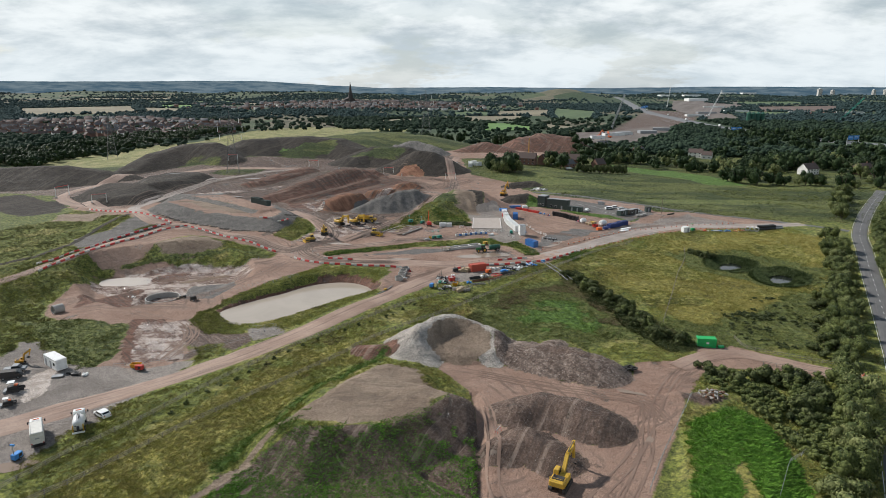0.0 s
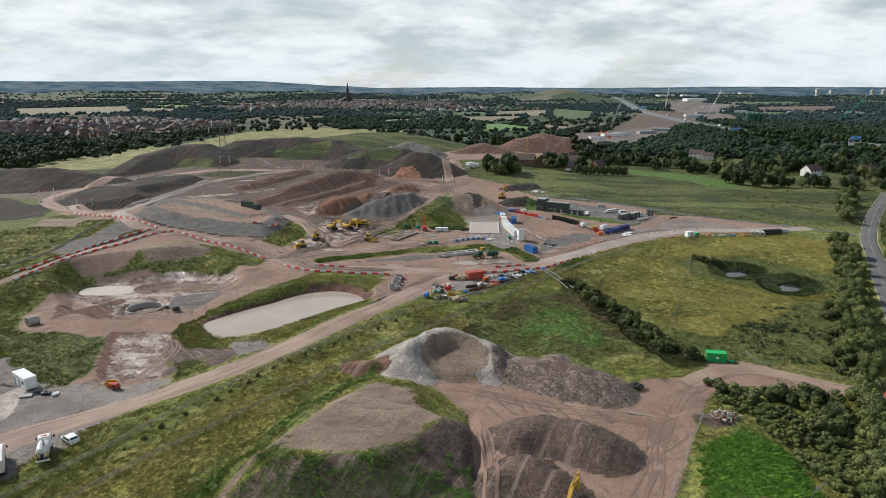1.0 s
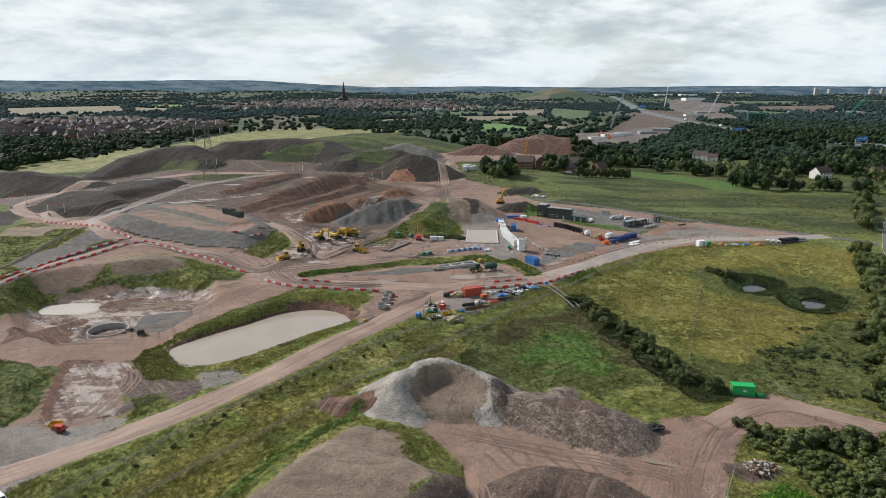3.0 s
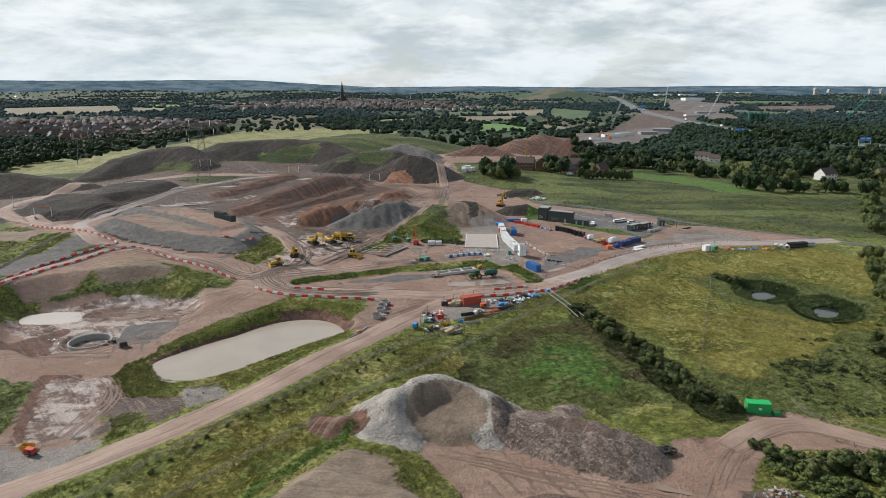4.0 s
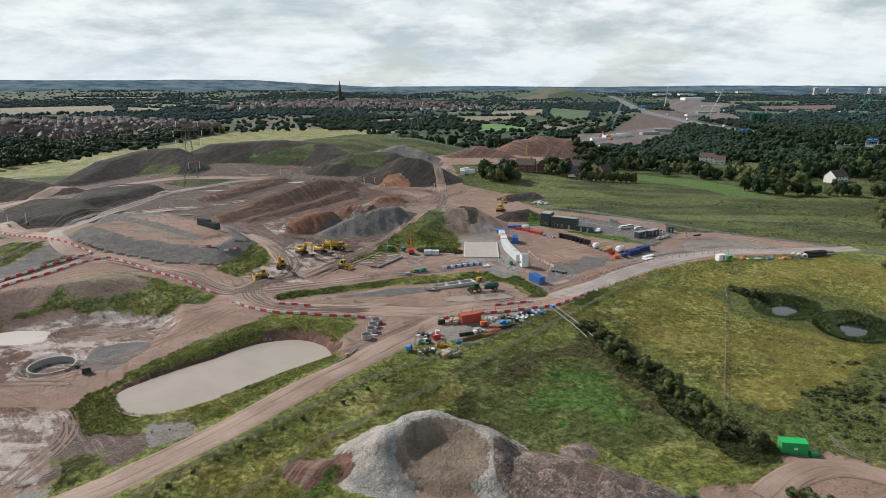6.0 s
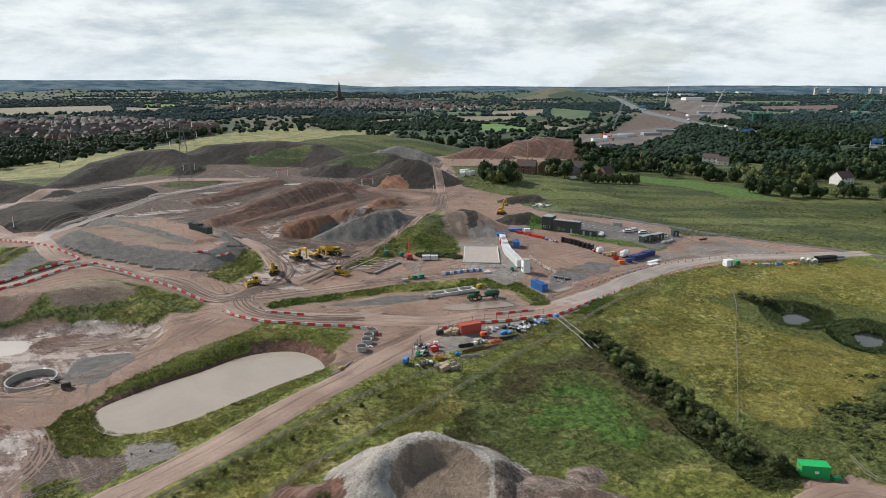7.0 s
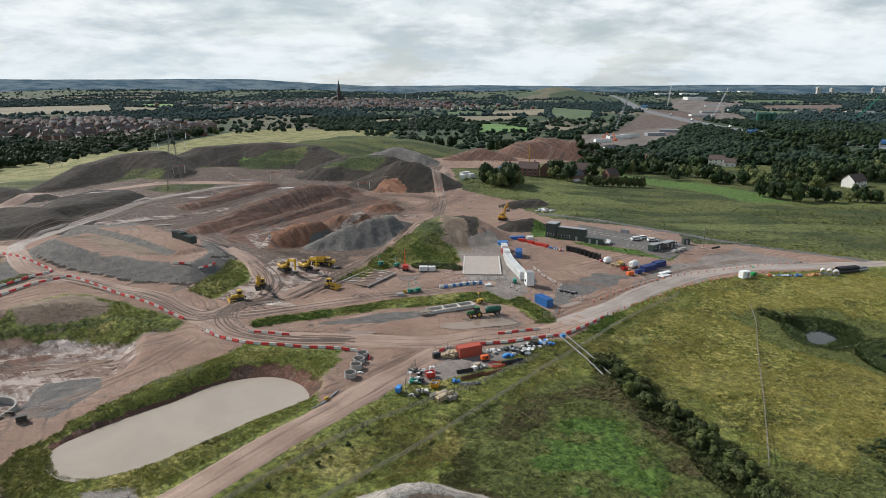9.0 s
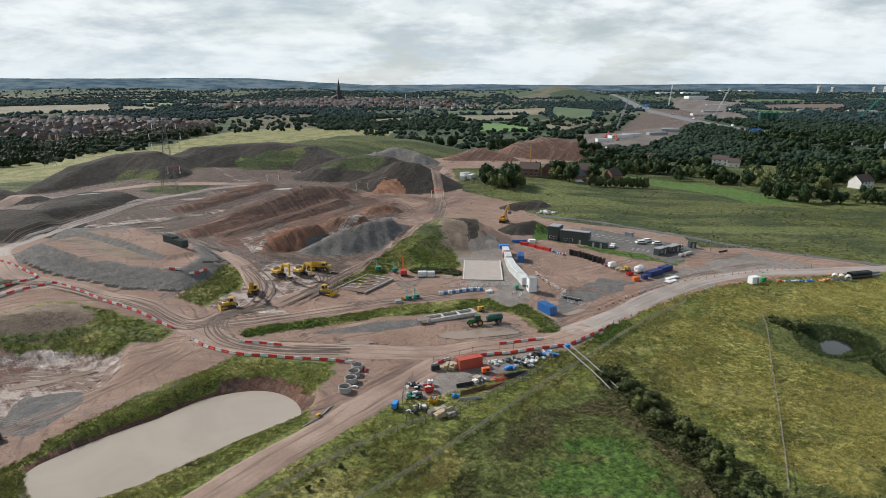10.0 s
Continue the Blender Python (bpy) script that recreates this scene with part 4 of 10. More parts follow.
# ---- wheel tracks pressed into the earth ----
def track_lines(name, runs, mat, width, gauge, lift):
    """Pairs of thin dark ruts along plan lines, joined into one mesh."""
    verts, faces, rr = [], [], random.Random(21)
    for pts in runs:
        line = smooth_line(pts, 1.6)
        phase = rr.uniform(0, 50)
        for off in (-gauge / 2, gauge / 2):
            xs, ys = [], []
            for i, p in enumerate(line):
                ahead = (line[min(i + 1, len(line) - 1)] - line[max(i - 1, 0)]).normalized()
                side = Vector((ahead.y, -ahead.x))
                half = width / 2 * (0.75 + 0.5 * noise.noise((p.x * 0.3, p.y * 0.3, phase)))
                mid = p + side * (off + 0.25 * noise.noise((p.x * 0.08, p.y * 0.08, phase)))
                for q in (mid - side * half, mid, mid + side * half):
                    xs.append(q.x)
                    ys.append(q.y)
            zs = height(np.array(xs), np.array(ys))
            at, show = len(verts), [noise.noise((p.x * 0.05, p.y * 0.05, phase + 9)) > -0.28 for p in line]
            verts += [(x, y, z + lift) for x, y, z in zip(xs, ys, zs)]
            for i in range(len(line) - 1):
                if show[i]:
                    a = at + 3 * i
                    faces += [(a, a + 1, a + 4, a + 3), (a + 1, a + 2, a + 5, a + 4)]
    return tagged(new(name, mesh_of(name, verts, faces, mat)), "dark wheel tracks pressed into wet earth", "track", kind="stuff")


M_RUT = track_material("wet_ruts", (0.085, 0.058, 0.044), (0.140, 0.098, 0.074), (0.070, 0.046, 0.034))
rr = random.Random(4)


def weave(pts, count, spread):
    """Several near copies of a line, each wandering a little."""
    out = []
    for k in range(count):
        dx, dy = rr.uniform(-spread, spread), rr.uniform(-spread, spread)
        out.append([(x + dx + rr.uniform(-0.35, 0.35) * spread, y + dy + rr.uniform(-0.35, 0.35) * spread) for x, y in pts])
    return out


RUNS = weave([(-44, 262), (-54, 254), (-62, 247), (-80, 257), (-104, 267), (-126, 273)], 5, 2.2)
RUNS += weave([(-18, 231), (-36, 232), (-50, 238), (-56, 250), (-48, 264), (-50, 278), (-60, 294)], 5, 2.0)
RUNS += weave([(-40, 264), (-30, 284), (-18, 312), (-6, 345), (3, 385), (6, 430)], 4, 1.6)
RUNS += weave([(-62, 247), (-48, 249), (-30, 258), (-10, 268), (8, 275)], 3, 1.3)
SOFT = weave([(-8, 206), (0, 220), (14, 231), (34, 239), (48, 250)], 4, 2.2)
RUNS += weave([(-36, 270), (-30, 282), (-38, 296), (-50, 298), (-60, 290)], 5, 3.0) + weave([(-66, 318), (-46, 304), (-30, 298), (-14, 318)], 4, 3.0)
for k in range(11):
    a = -112 + 8 * k
    RUNS += weave([(a, 344 - 1.5 * k), (a + 16, 376), (a + 32, 408), (a + 48, 442)], 2, 3.0)
RUNS += weave([(-36, 380), (-22, 384), (-12, 402), (-20, 424), (-36, 430), (-46, 412)], 5, 4.0) + weave([(-30, 440), (-8, 440), (4, 424), (0, 396)], 4, 3.0)
RUNS += weave([(-172, 300), (-160, 318), (-156, 340), (-146, 376), (-136, 416), (-112, 456)], 4, 2.2) + weave([(-132, 345), (-116, 372), (-100, 410), (-86, 452)], 4, 4.0)
RUNS += weave([(-150, 436), (-110, 452), (-70, 462), (-30, 466)], 4, 5.0) + weave([(-180, 366), (-196, 350)], 1, 1.0)
SOFT += weave([(20, 84), (36, 104), (46, 122), (57, 141), (68, 153), (80, 156), (94, 147)], 3, 2.0) + weave([(48, 120), (46, 128), (36, 133), (24, 137), (12, 141), (4, 143)], 3, 1.4)
SOFT += weave([(9, 128), (11, 112), (10, 98), (12, 86)], 3, 0.8) + weave([(32, 92), (40, 106), (44, 118), (47, 128)], 3, 1.4)
SOFT += weave([(50, 262), (62, 272), (58, 284), (46, 284), (40, 274)], 3, 2.5) + weave([(30, 262), (38, 280), (36, 300), (28, 330)], 2, 1.5)
SOFT += weave([(-110, 184), (-96, 187), (-80, 188)], 3, 1.2) + weave([(-70, 216), (-82, 224), (-98, 226)], 3, 2.0)
SOFT += weave([(-20, 200), (-8, 214), (0, 226), (-12, 232), (-38, 233)], 5, 2.4) + weave([(-8, 206), (2, 220), (8, 230), (22, 238), (40, 246)], 4, 2.0)
SOFT += weave([(-88, 190), (-76, 200), (-64, 214), (-58, 230)], 4, 2.2) + weave([(-72, 152), (-70, 164), (-76, 174), (-92, 182)], 4, 1.6) + weave([(-104, 222), (-92, 228), (-76, 226), (-64, 232)], 4, 1.8)
SOFT += weave([(34, 246), (50, 262), (74, 286), (104, 306), (130, 320)], 3, 1.6) + weave([(46, 296), (50, 312), (44, 326), (40, 312), (46, 298)], 3, 3.0) + weave([(60, 300), (76, 318), (100, 326), (124, 330)], 3, 3.0)
track_lines("wheel_tracks", RUNS, M_RUT, 0.45, 2.3, 0.24)
M_SOFTRUT = track_material("dry_ruts", (0.165, 0.104, 0.076), (0.230, 0.152, 0.114), (0.140, 0.088, 0.064))
track_lines("wheel_marks", SOFT, M_SOFTRUT, 0.5, 2.2, 0.06)


def puddle(x, y, long, short, turn, seed, mat):
    """A shallow pool of rain water in a hollow of the earth."""
    c, s = math.cos(radians(turn)), math.sin(radians(turn))
    ring = []
    for k in range(18):
        a = 6.283185 * k / 18
        r = 1 + 0.55 * noise.noise((math.cos(a) * 1.3, math.sin(a) * 1.3, seed * 3.7))
        u, v = math.cos(a) * long * r, math.sin(a) * short * r
        ring.append((x + u * c - v * s, y + u * s + v * c))
    xs, ys = np.array([p[0] for p in ring]), np.array([p[1] for p in ring])
    return tagged(sheet("puddle", ring, float(np.mean(height(xs, ys))) + 0.10, mat, 0.0), "shallow rain puddle on bare earth", "puddle", kind="structure")


M_PUDDLE = water_material("puddle_water", (0.260, 0.195, 0.150), 0.05)
PUDDLES = ((16, 244, 10.5, 3.4, 6), (44.5, 133.5, 3.2, 0.9, -22), (42.6, 113, 1.5, 0.8, 60), (-193, 352, 3.5, 1.2, 30), (-168, 398, 6, 1.0, 30), (-131, 358, 9, 1.6, 24), (-120, 352, 7, 1.3, 15),
           (-118, 412, 9, 2.2, 10), (-104, 396, 5, 1.4, 30), (-136, 334, 7, 1.4, 15), (-84, 446, 7, 2.2, 12), (-40, 334, 4, 1.4, 40), (2, 404, 6, 1.2, 75), (-2, 372, 5, 1.0, 70),
           (-90, 222, 6, 1.6, 25), (-84, 227, 5, 1.2, 30), (-48, 266, 3, 1.2, 60), (-79.5, 102.5, 3.5, 1.8, 20), (-16, 236, 5, 1.0, 4), (46, 262, 4, 1.2, 40), (-34, 292, 4, 1.4, 20))
for k, (x, y, a, b, turn) in enumerate(PUDDLES):
    puddle(x, y, a, b, turn, k + 1, M_PUDDLE)

# ---- plants ----
def tri_mesh(name, verts, tris, mat):
    """A mesh from arrays of points and triangles."""
    me = bpy.data.meshes.new(name)
    verts, tris = np.asarray(verts, np.float32), np.asarray(tris, np.int32)
    me.vertices.add(len(verts))
    me.vertices.foreach_set("co", verts.ravel())
    me.loops.add(tris.size)
    me.loops.foreach_set("vertex_index", tris.ravel())
    me.polygons.add(len(tris))
    me.polygons.foreach_set("loop_start", np.arange(0, tris.size, 3, dtype=np.int32))
    me.materials.append(mat)
    me.update(calc_edges=True)
    return me


def strewn(name, kinds, x, y, z, size, turn, mat, squash=None):
    """Many copies of small shapes joined into one mesh. kinds: pairs of points and triangles."""
    all_v, all_t, at = [], [], 0
    which = np.arange(len(x)) % len(kinds)
    for k, (v, t) in enumerate(kinds):
        sel = which == k
        c, s, g = np.cos(turn[sel])[:, None], np.sin(turn[sel])[:, None], size[sel][:, None]
        tall = g if squash is None else g * squash[sel][:, None]
        px = (v[None, :, 0] * c - v[None, :, 1] * s) * g + x[sel][:, None]
        py = (v[None, :, 0] * s + v[None, :, 1] * c) * g + y[sel][:, None]
        pz = v[None, :, 2] * tall + z[sel][:, None]
        m = sel.sum()
        all_v.append(np.stack([px, py, pz], -1).reshape(-1, 3))
        all_t.append((t[None] + (np.arange(m) * len(v))[:, None, None]).reshape(-1, 3) + at)
        at += m * len(v)
    return new(name, tri_mesh(name, np.concatenate(all_v), np.concatenate(all_t), mat))


rng = np.random.default_rng(7)


def tuft(blades, lean=0.5):
    """A clump of bent blades about 1 m wide and 1 m tall."""
    v, t = [], []
    for b in range(blades):
        a, r = rng.uniform(0, 6.283), rng.uniform(0.05, 0.4)
        bx, by = math.cos(a) * r, math.sin(a) * r
        wide, tall, out = rng.uniform(0.045, 0.085), rng.uniform(0.45, 1.05), rng.uniform(0.15, lean)
        sx, sy = -math.sin(a + 0.6) * wide, math.cos(a + 0.6) * wide
        k = len(v)
        v += [(bx - sx, by - sy, -0.1), (bx + sx, by + sy, -0.1), (bx + math.cos(a) * out + sx * 0.5, by + math.sin(a) * out + sy * 0.5, tall * 0.75), (bx + math.cos(a) * out * 1.8, by + math.sin(a) * out * 1.8, tall)]
        t += [(k, k + 1, k + 2), (k, k + 2, k + 3)]
    return np.array(v), np.array(t)


def lobes(count, seed, spread=0.62, low=0.25):
    r = np.random.default_rng(seed)
    return [(*(r.uniform(-spread, spread, 2)), r.uniform(low, 0.95), r.uniform(0.28, 0.5)) for _ in range(count)]


def lump_ball(r, detail):
    """A rough ball of unit radius: points and triangles."""
    if detail:
        g = (1 + 5 ** 0.5) / 2
        v = np.array([(-1, g, 0), (1, g, 0), (-1, -g, 0), (1, -g, 0), (0, -1, g), (0, 1, g), (0, -1, -g), (0, 1, -g), (g, 0, -1), (g, 0, 1), (-g, 0, -1), (-g, 0, 1)]) / 1.902
        t = [(0, 11, 5), (0, 5, 1), (0, 1, 7), (0, 7, 10), (0, 10, 11), (1, 5, 9), (5, 11, 4), (11, 10, 2), (10, 7, 6), (7, 1, 8), (3, 9, 4), (3, 4, 2), (3, 2, 6), (3, 6, 8), (3, 8, 9), (4, 9, 5), (2, 4, 11), (6, 2, 10), (8, 6, 7), (9, 8, 1)]
    else:
        v = np.array([(1, 0, 0), (0, 1, 0), (-1, 0, 0), (0, -1, 0), (0, 0, 1), (0, 0, -1)], float)
        t = [(0, 1, 4), (1, 2, 4), (2, 3, 4), (3, 0, 4), (1, 0, 5), (2, 1, 5), (3, 2, 5), (0, 3, 5)]
    return v * r.uniform(0.8, 1.2, (len(v), 1)), t


def clump_crown(n_lobes, seed, detail=1, spread=0.55, swell=1.0):
    """A far tree's crown: several lumpy masses of leaves grown into one another."""
    r = np.random.default_rng(seed)
    v, t = [], []
    for k, (bx, by, bz, br) in enumerate(lobes(n_lobes, seed, spread, 0.3)):
        ball, tris = lump_ball(r, detail)
        a = r.uniform(0, 6.28)
        turn = np.array([(math.cos(a), -math.sin(a), 0), (math.sin(a), math.cos(a), 0), (0, 0, 1)])
        at = len(v)
        v += list(ball @ turn.T * br * swell * np.array([1.05, 1.05, 0.9]) + np.array([bx, by, bz]))
        t += [(i + at, j + at, m + at) for i, j, m in tris]
    return np.array(v), np.array(t)


def crown_shape(count, seed, leaf=0.12, tall=1.0, spread=0.6, n_lobes=9):
    """Leaf clumps on the skins of several lobes: an uneven crown one unit in radius and 2 tall units high."""
    r = np.random.default_rng(seed)
    balls = lobes(n_lobes, seed, spread)
    v, t = [], []
    for i in range(count):
        bx, by, bz, br = balls[i % len(balls)]
        d = r.normal(size=3)
        d[2] = abs(d[2]) * 0.9 - 0.25 if r.random() < 0.8 else d[2]
        d /= np.linalg.norm(d)
        rad = br * r.uniform(0.72, 1.12)
        c = np.array([bx, by, bz * tall]) + d * rad * np.array([1, 1, 0.85 * tall])
        n = d + r.normal(size=3) * 0.32
        n /= np.linalg.norm(n)
        u = np.cross(n, r.normal(size=3))
        u /= np.linalg.norm(u)
        w = np.cross(n, u)
        s = leaf * r.uniform(0.7, 1.4)
        k = len(v)
        v += [c - u * s, c - w * s * 0.55 + n * s * 0.3, c + u * s, c + w * s * 0.55 + n * s * 0.3]
        t += [(k, k + 1, k + 3), (k + 1, k + 2, k + 3)]
    if n_lobes > 5:
        for bx, by, bz, br in balls:
            ball, tris = lump_ball(r, 1)
            at = len(v)
            v += list((ball * br * 0.78 + np.array([bx, by, bz])) * np.array([1, 1, tall]))
            t += [(i + at, j + at, m + at) for i, j, m in tris]
    return np.array(v), np.array(t)


M_OLIVE = leafy("rough_grass", (0.130, 0.148, 0.032), (0.370, 0.350, 0.100))
M_DRY = leafy("dry_grass", (0.160, 0.150, 0.042), (0.400, 0.335, 0.135))
M_WEED = leafy("green_weeds", (0.048, 0.090, 0.018), (0.175, 0.258, 0.056))
M_NETTLE = leafy("nettles", (0.050, 0.130, 0.016), (0.190, 0.360, 0.050))
M_HEATH = leafy("brown_scrub", (0.084, 0.090, 0.034), (0.240, 0.226, 0.096))
M_PASTURE = leafy("pasture_grass", (0.034, 0.054, 0.015), (0.098, 0.116, 0.036))
M_SCRUB = leafy("dark_scrub", (0.066, 0.090, 0.025), (0.220, 0.225, 0.078))
M_MEADOW = leafy("meadow_grass", (0.205, 0.188, 0.046), (0.480, 0.405, 0.140))
M_DOCK = leafy("dock_seedheads", (0.088, 0.074, 0.040), (0.250, 0.205, 0.112))
M_HEDGE = leafy("roadside_leaves", (0.036, 0.052, 0.016), (0.140, 0.160, 0.050))
M_LEAF = leafy("tree_leaves", (0.017, 0.032, 0.012), (0.045, 0.070, 0.025))
M_DARKLEAF = leafy("hedge_leaves", (0.030, 0.042, 0.015), (0.110, 0.125, 0.046))
M_PALELEAF = leafy("willow_leaves", (0.055, 0.074, 0.024), (0.190, 0.205, 0.080))
# haze put into the next two leaf colours: bluer, and paler farther off
M_HAZED_FARLEAF = leafy("hazed_far_woods", (0.018, 0.033, 0.021), (0.042, 0.064, 0.038), 0.9)
M_HAZED_DISTANT = leafy("distant_woods", (0.024, 0.043, 0.043), (0.054, 0.084, 0.080), 0.95)
M_RUSSET = leafy("russet_seedheads", (0.270, 0.200, 0.080), (0.480, 0.370, 0.165))
M_REED = leafy("reeds", (0.045, 0.070, 0.026), (0.150, 0.175, 0.075))
M_BARK = painted("bark", (0.085, 0.065, 0.048), 0.9, bump=0.05, scale=4.0)


def share_at(x, y, *names):
    i, j = np.clip(np.searchsorted(gx, x), 0, len(gx) - 1), np.clip(np.searchsorted(gy, y), 0, len(gy) - 1)
    return sum(zones.share[n][j, i] for n in names)


BARE = ("dirt", "clay", "gravel", "pale", "tarmac", "wet", "mud", "stone", "tan", "rust", "chips", "rubble", "slick")
ROADWAY = [(36, 80), (48, 122), (58, 142), (70, 155), (80, 157), (94, 147), (106, 140)]
ROAD = [(60, 60), (78, 88), (90, 108), (101, 122.5), (115.3, 145.7), (129, 170), (151, 211), (179, 264), (199, 300)]


def off_line(x, y, pts):
    best = np.full(np.shape(x), 1e9)
    for (ax, ay), (bx, by) in zip(pts, pts[1:]):
        dx, dy = bx - ax, by - ay
        s = np.clip(((x - ax) * dx + (y - ay) * dy) / (dx * dx + dy * dy), 0, 1)
        best = np.minimum(best, np.hypot(x - ax - s * dx, y - ay - s * dy))
    return best


def in_view(x, y):
    """Inside the wedge of land that the flight looks over."""
    return (y > 82) & (np.abs(x - 4) < (y + 14) * 0.72)


def sown(count, x0, x1, y0, y1, keep, seed):
    """Random plan points, dense near and thinner away, that keep() accepts."""
    r = np.random.default_rng(seed)
    x, y = r.uniform(x0, x1, count), y0 + (y1 - y0) * r.random(count) ** 1.25
    ok = in_view(x, y)
    x, y = x[ok], y[ok]
    ok = keep(x, y)
    ok &= (off_line(x, y, HAUL) > 5) & (off_line(x, y, ROADWAY) > 3.8) & (off_line(x, y, ROAD) > 4.2) & (off_polygon(x, y, POND) > 0.4) & (off_polygon(x, y, POOL_A) > 0.3) & (off_polygon(x, y, POOL_B) > 0.3)
    x, y = x[ok], y[ok]
    return x, y, height(x, y), r


def field_of(name, mat, kinds, count, box, keep, lo, hi, label, seed, squash=(0.6, 1.0)):
    x, y, z, r = sown(count, *box, keep, seed)
    size = 0.72 * r.uniform(lo, hi, len(x)) * (0.8 + 0.4 * np.clip(rough_noise(x, y, 7, seed), -1, 1))
    ob = strewn(name, kinds, x, y, z, size, r.uniform(0, 6.28, len(x)), mat, r.uniform(*squash, len(x)))
    return tagged(ob, label, "vegetation", kind="stuff")


TUFTS = [tuft(6, 0.7) for _ in range(6)]
BUSHY = [tuft(8, 0.9) for _ in range(4)] + [crown_shape(14, k, 0.15, 0.7, 0.35, 3) for k in range(4)]


def grassy(x, y):
    return 1 - share_at(x, y, *BARE, "soil", "lush", "scrub", "meadow", "stubble")


field_of("rough_grass", M_OLIVE, TUFTS, 270000, (-150, 170, 82, 330), lambda x, y: (grassy(x, y) > 0.55) & (rough_noise(x, y, 5, 3) > -0.3), 0.45, 0.95, "rough olive-green grass in uneven clumps", 11)
field_of("dry_grass", M_DRY, TUFTS, 140000, (-120, 170, 82, 320), lambda x, y: (grassy(x, y) > 0.55) & (rough_noise(x, y, 16, 4) > 0.15), 0.45, 0.95, "dry straw-coloured grass in drifts", 12)
field_of("meadow_grass", M_MEADOW, TUFTS, 110000, (50, 180, 160, 310), lambda x, y: (share_at(x, y, "meadow") > 0.4) & (rough_noise(x, y, 14, 8) > -0.15), 0.4, 0.85, "yellowing meadow grass", 13)
field_of("meadow_herbs", M_OLIVE, TUFTS, 60000, (50, 180, 160, 310), lambda x, y: (share_at(x, y, "meadow") > 0.4) & (rough_noise(x, y, 14, 8) < 0.05), 0.4, 0.9, "green meadow herbs among dry grass", 14)
field_of("green_weeds", M_WEED, BUSHY, 150000, (-60, 110, 82, 370), lambda x, y: (share_at(x, y, "lush") + 0.5 * rough_noise(x, y, 5, 43) > 0.5) & ((x > 0) | (y < 170)), 0.4, 0.85, "bright green weeds and nettles", 15)
field_of("nettle_mound", M_NETTLE, BUSHY, 30000, (34, 74, 78, 130), lambda x, y: share_at(x, y, "lush") > 0.4, 0.5, 1.3, "bright green nettles covering a low mound", 28)
field_of("mound_weeds", M_NETTLE, BUSHY, 60000, (-45, 14, 82, 150), lambda x, y: (share_at(x, y, "mud", "soil") > 0.5) & (x < 8) & (rough_noise(x, y, 3, 6) + 0.7 * rough_noise(x, y, 9, 7) + 0.04 * (106 - y) > -0.04) & (y < 124), 0.25, 0.75, "green weeds rooted in dark spoil", 16)
field_of("scrub", M_SCRUB, BUSHY, 150000, (-120, 170, 130, 280), lambda x, y: (share_at(x, y, "scrub") > 0.45), 0.45, 1.05, "dark low scrub and brambles", 17)
field_of("scrub_patches", M_HEATH, BUSHY, 60000, (-20, 150, 150, 300), lambda x, y: (grassy(x, y) + share_at(x, y, "meadow") > 0.5) & (rough_noise(x, y, 11, 13) > 0.30), 0.4, 1.0, "brown scrub among rough grass", 18)
field_of("reeds", M_REED, TUFTS, 40000, (100, 145, 215, 268), lambda x, y: np.minimum(off_polygon(x, y, POOL_A), off_polygon(x, y, POOL_B)) < 5.5, 0.9, 1.9, "tall reeds round dark pools", 19, (0.9, 1.4))
field_of("pond_grass", M_OLIVE, TUFTS, 60000, (-80, -12, 165, 225), lambda x, y: (grassy(x, y) > 0.5) & (off_polygon(x, y, POND) < 9) & ((off_polygon(x, y, POND) > 1.2) | (y < 0.46 * x + 212)), 0.2, 0.55, "green grass on the pond's banks", 20)
field_of("bank_weeds", M_WEED, BUSHY, 70000, (-60, 60, 238, 320), lambda x, y: (grassy(x, y) > 0.55) & (rough_noise(x, y, 8, 17) > -0.1), 0.4, 1.0, "rank green weeds on the site's banks", 21)
field_of("left_grass", M_HEATH, TUFTS, 60000, (-230, -60, 150, 330), lambda x, y: (grassy(x, y) > 0.55), 0.6, 1.1, "rough grass on the slopes beside the haul road", 23)
field_of("seeding_grass", M_RUSSET, TUFTS, 60000, (-70, 40, 84, 200), lambda x, y: (grassy(x, y) > 0.55) & ((off_line(x, y, [(-60, 100), (-51, 114), (-46.5, 123), (-40.6, 131), (-32.7, 139), (-29, 145), (-18, 160)]) + 5 * rough_noise(x, y, 9, 41) < 2.0) | (off_line(x, y, [(-8, 168), (2, 178), (12, 184), (24, 198)]) + 6 * rough_noise(x, y, 9, 42) < 1.5)), 0.5, 1.0, "russet seeding grass in a long drift", 24)
field_of("mound_foot_weeds", M_WEED, BUSHY, 26000, (-45, 14, 82, 156), lambda x, y: (y < 113) & (off_polygon(x, y, FILLS[-2][0]) < 2.5) & (off_polygon(x, y, FILLS[-2][0]) > -2.0) & (rough_noise(x, y, 5, 26) > -0.1) | (off_line(x, y, [(-40, 101), (-37, 108), (-31, 120), (-26, 131), (-18, 143), (-14, 150)]) < 1.9), 0.4, 1.0, "green nettles along the mound's brink", 25)
field_of("pasture_scrub", M_SCRUB, BUSHY, 26000, (20, 340, 330, 600), lambda x, y: (grassy(x, y) + share_at(x, y, "scrub", "meadow") > 0.5) & (rough_noise(x, y, 40, 27) + 0.4 * rough_noise(x, y, 11, 28) > 0.18), 1.0, 2.4, "dark rushes and scrub across wet pasture", 26, (0.3, 0.6))
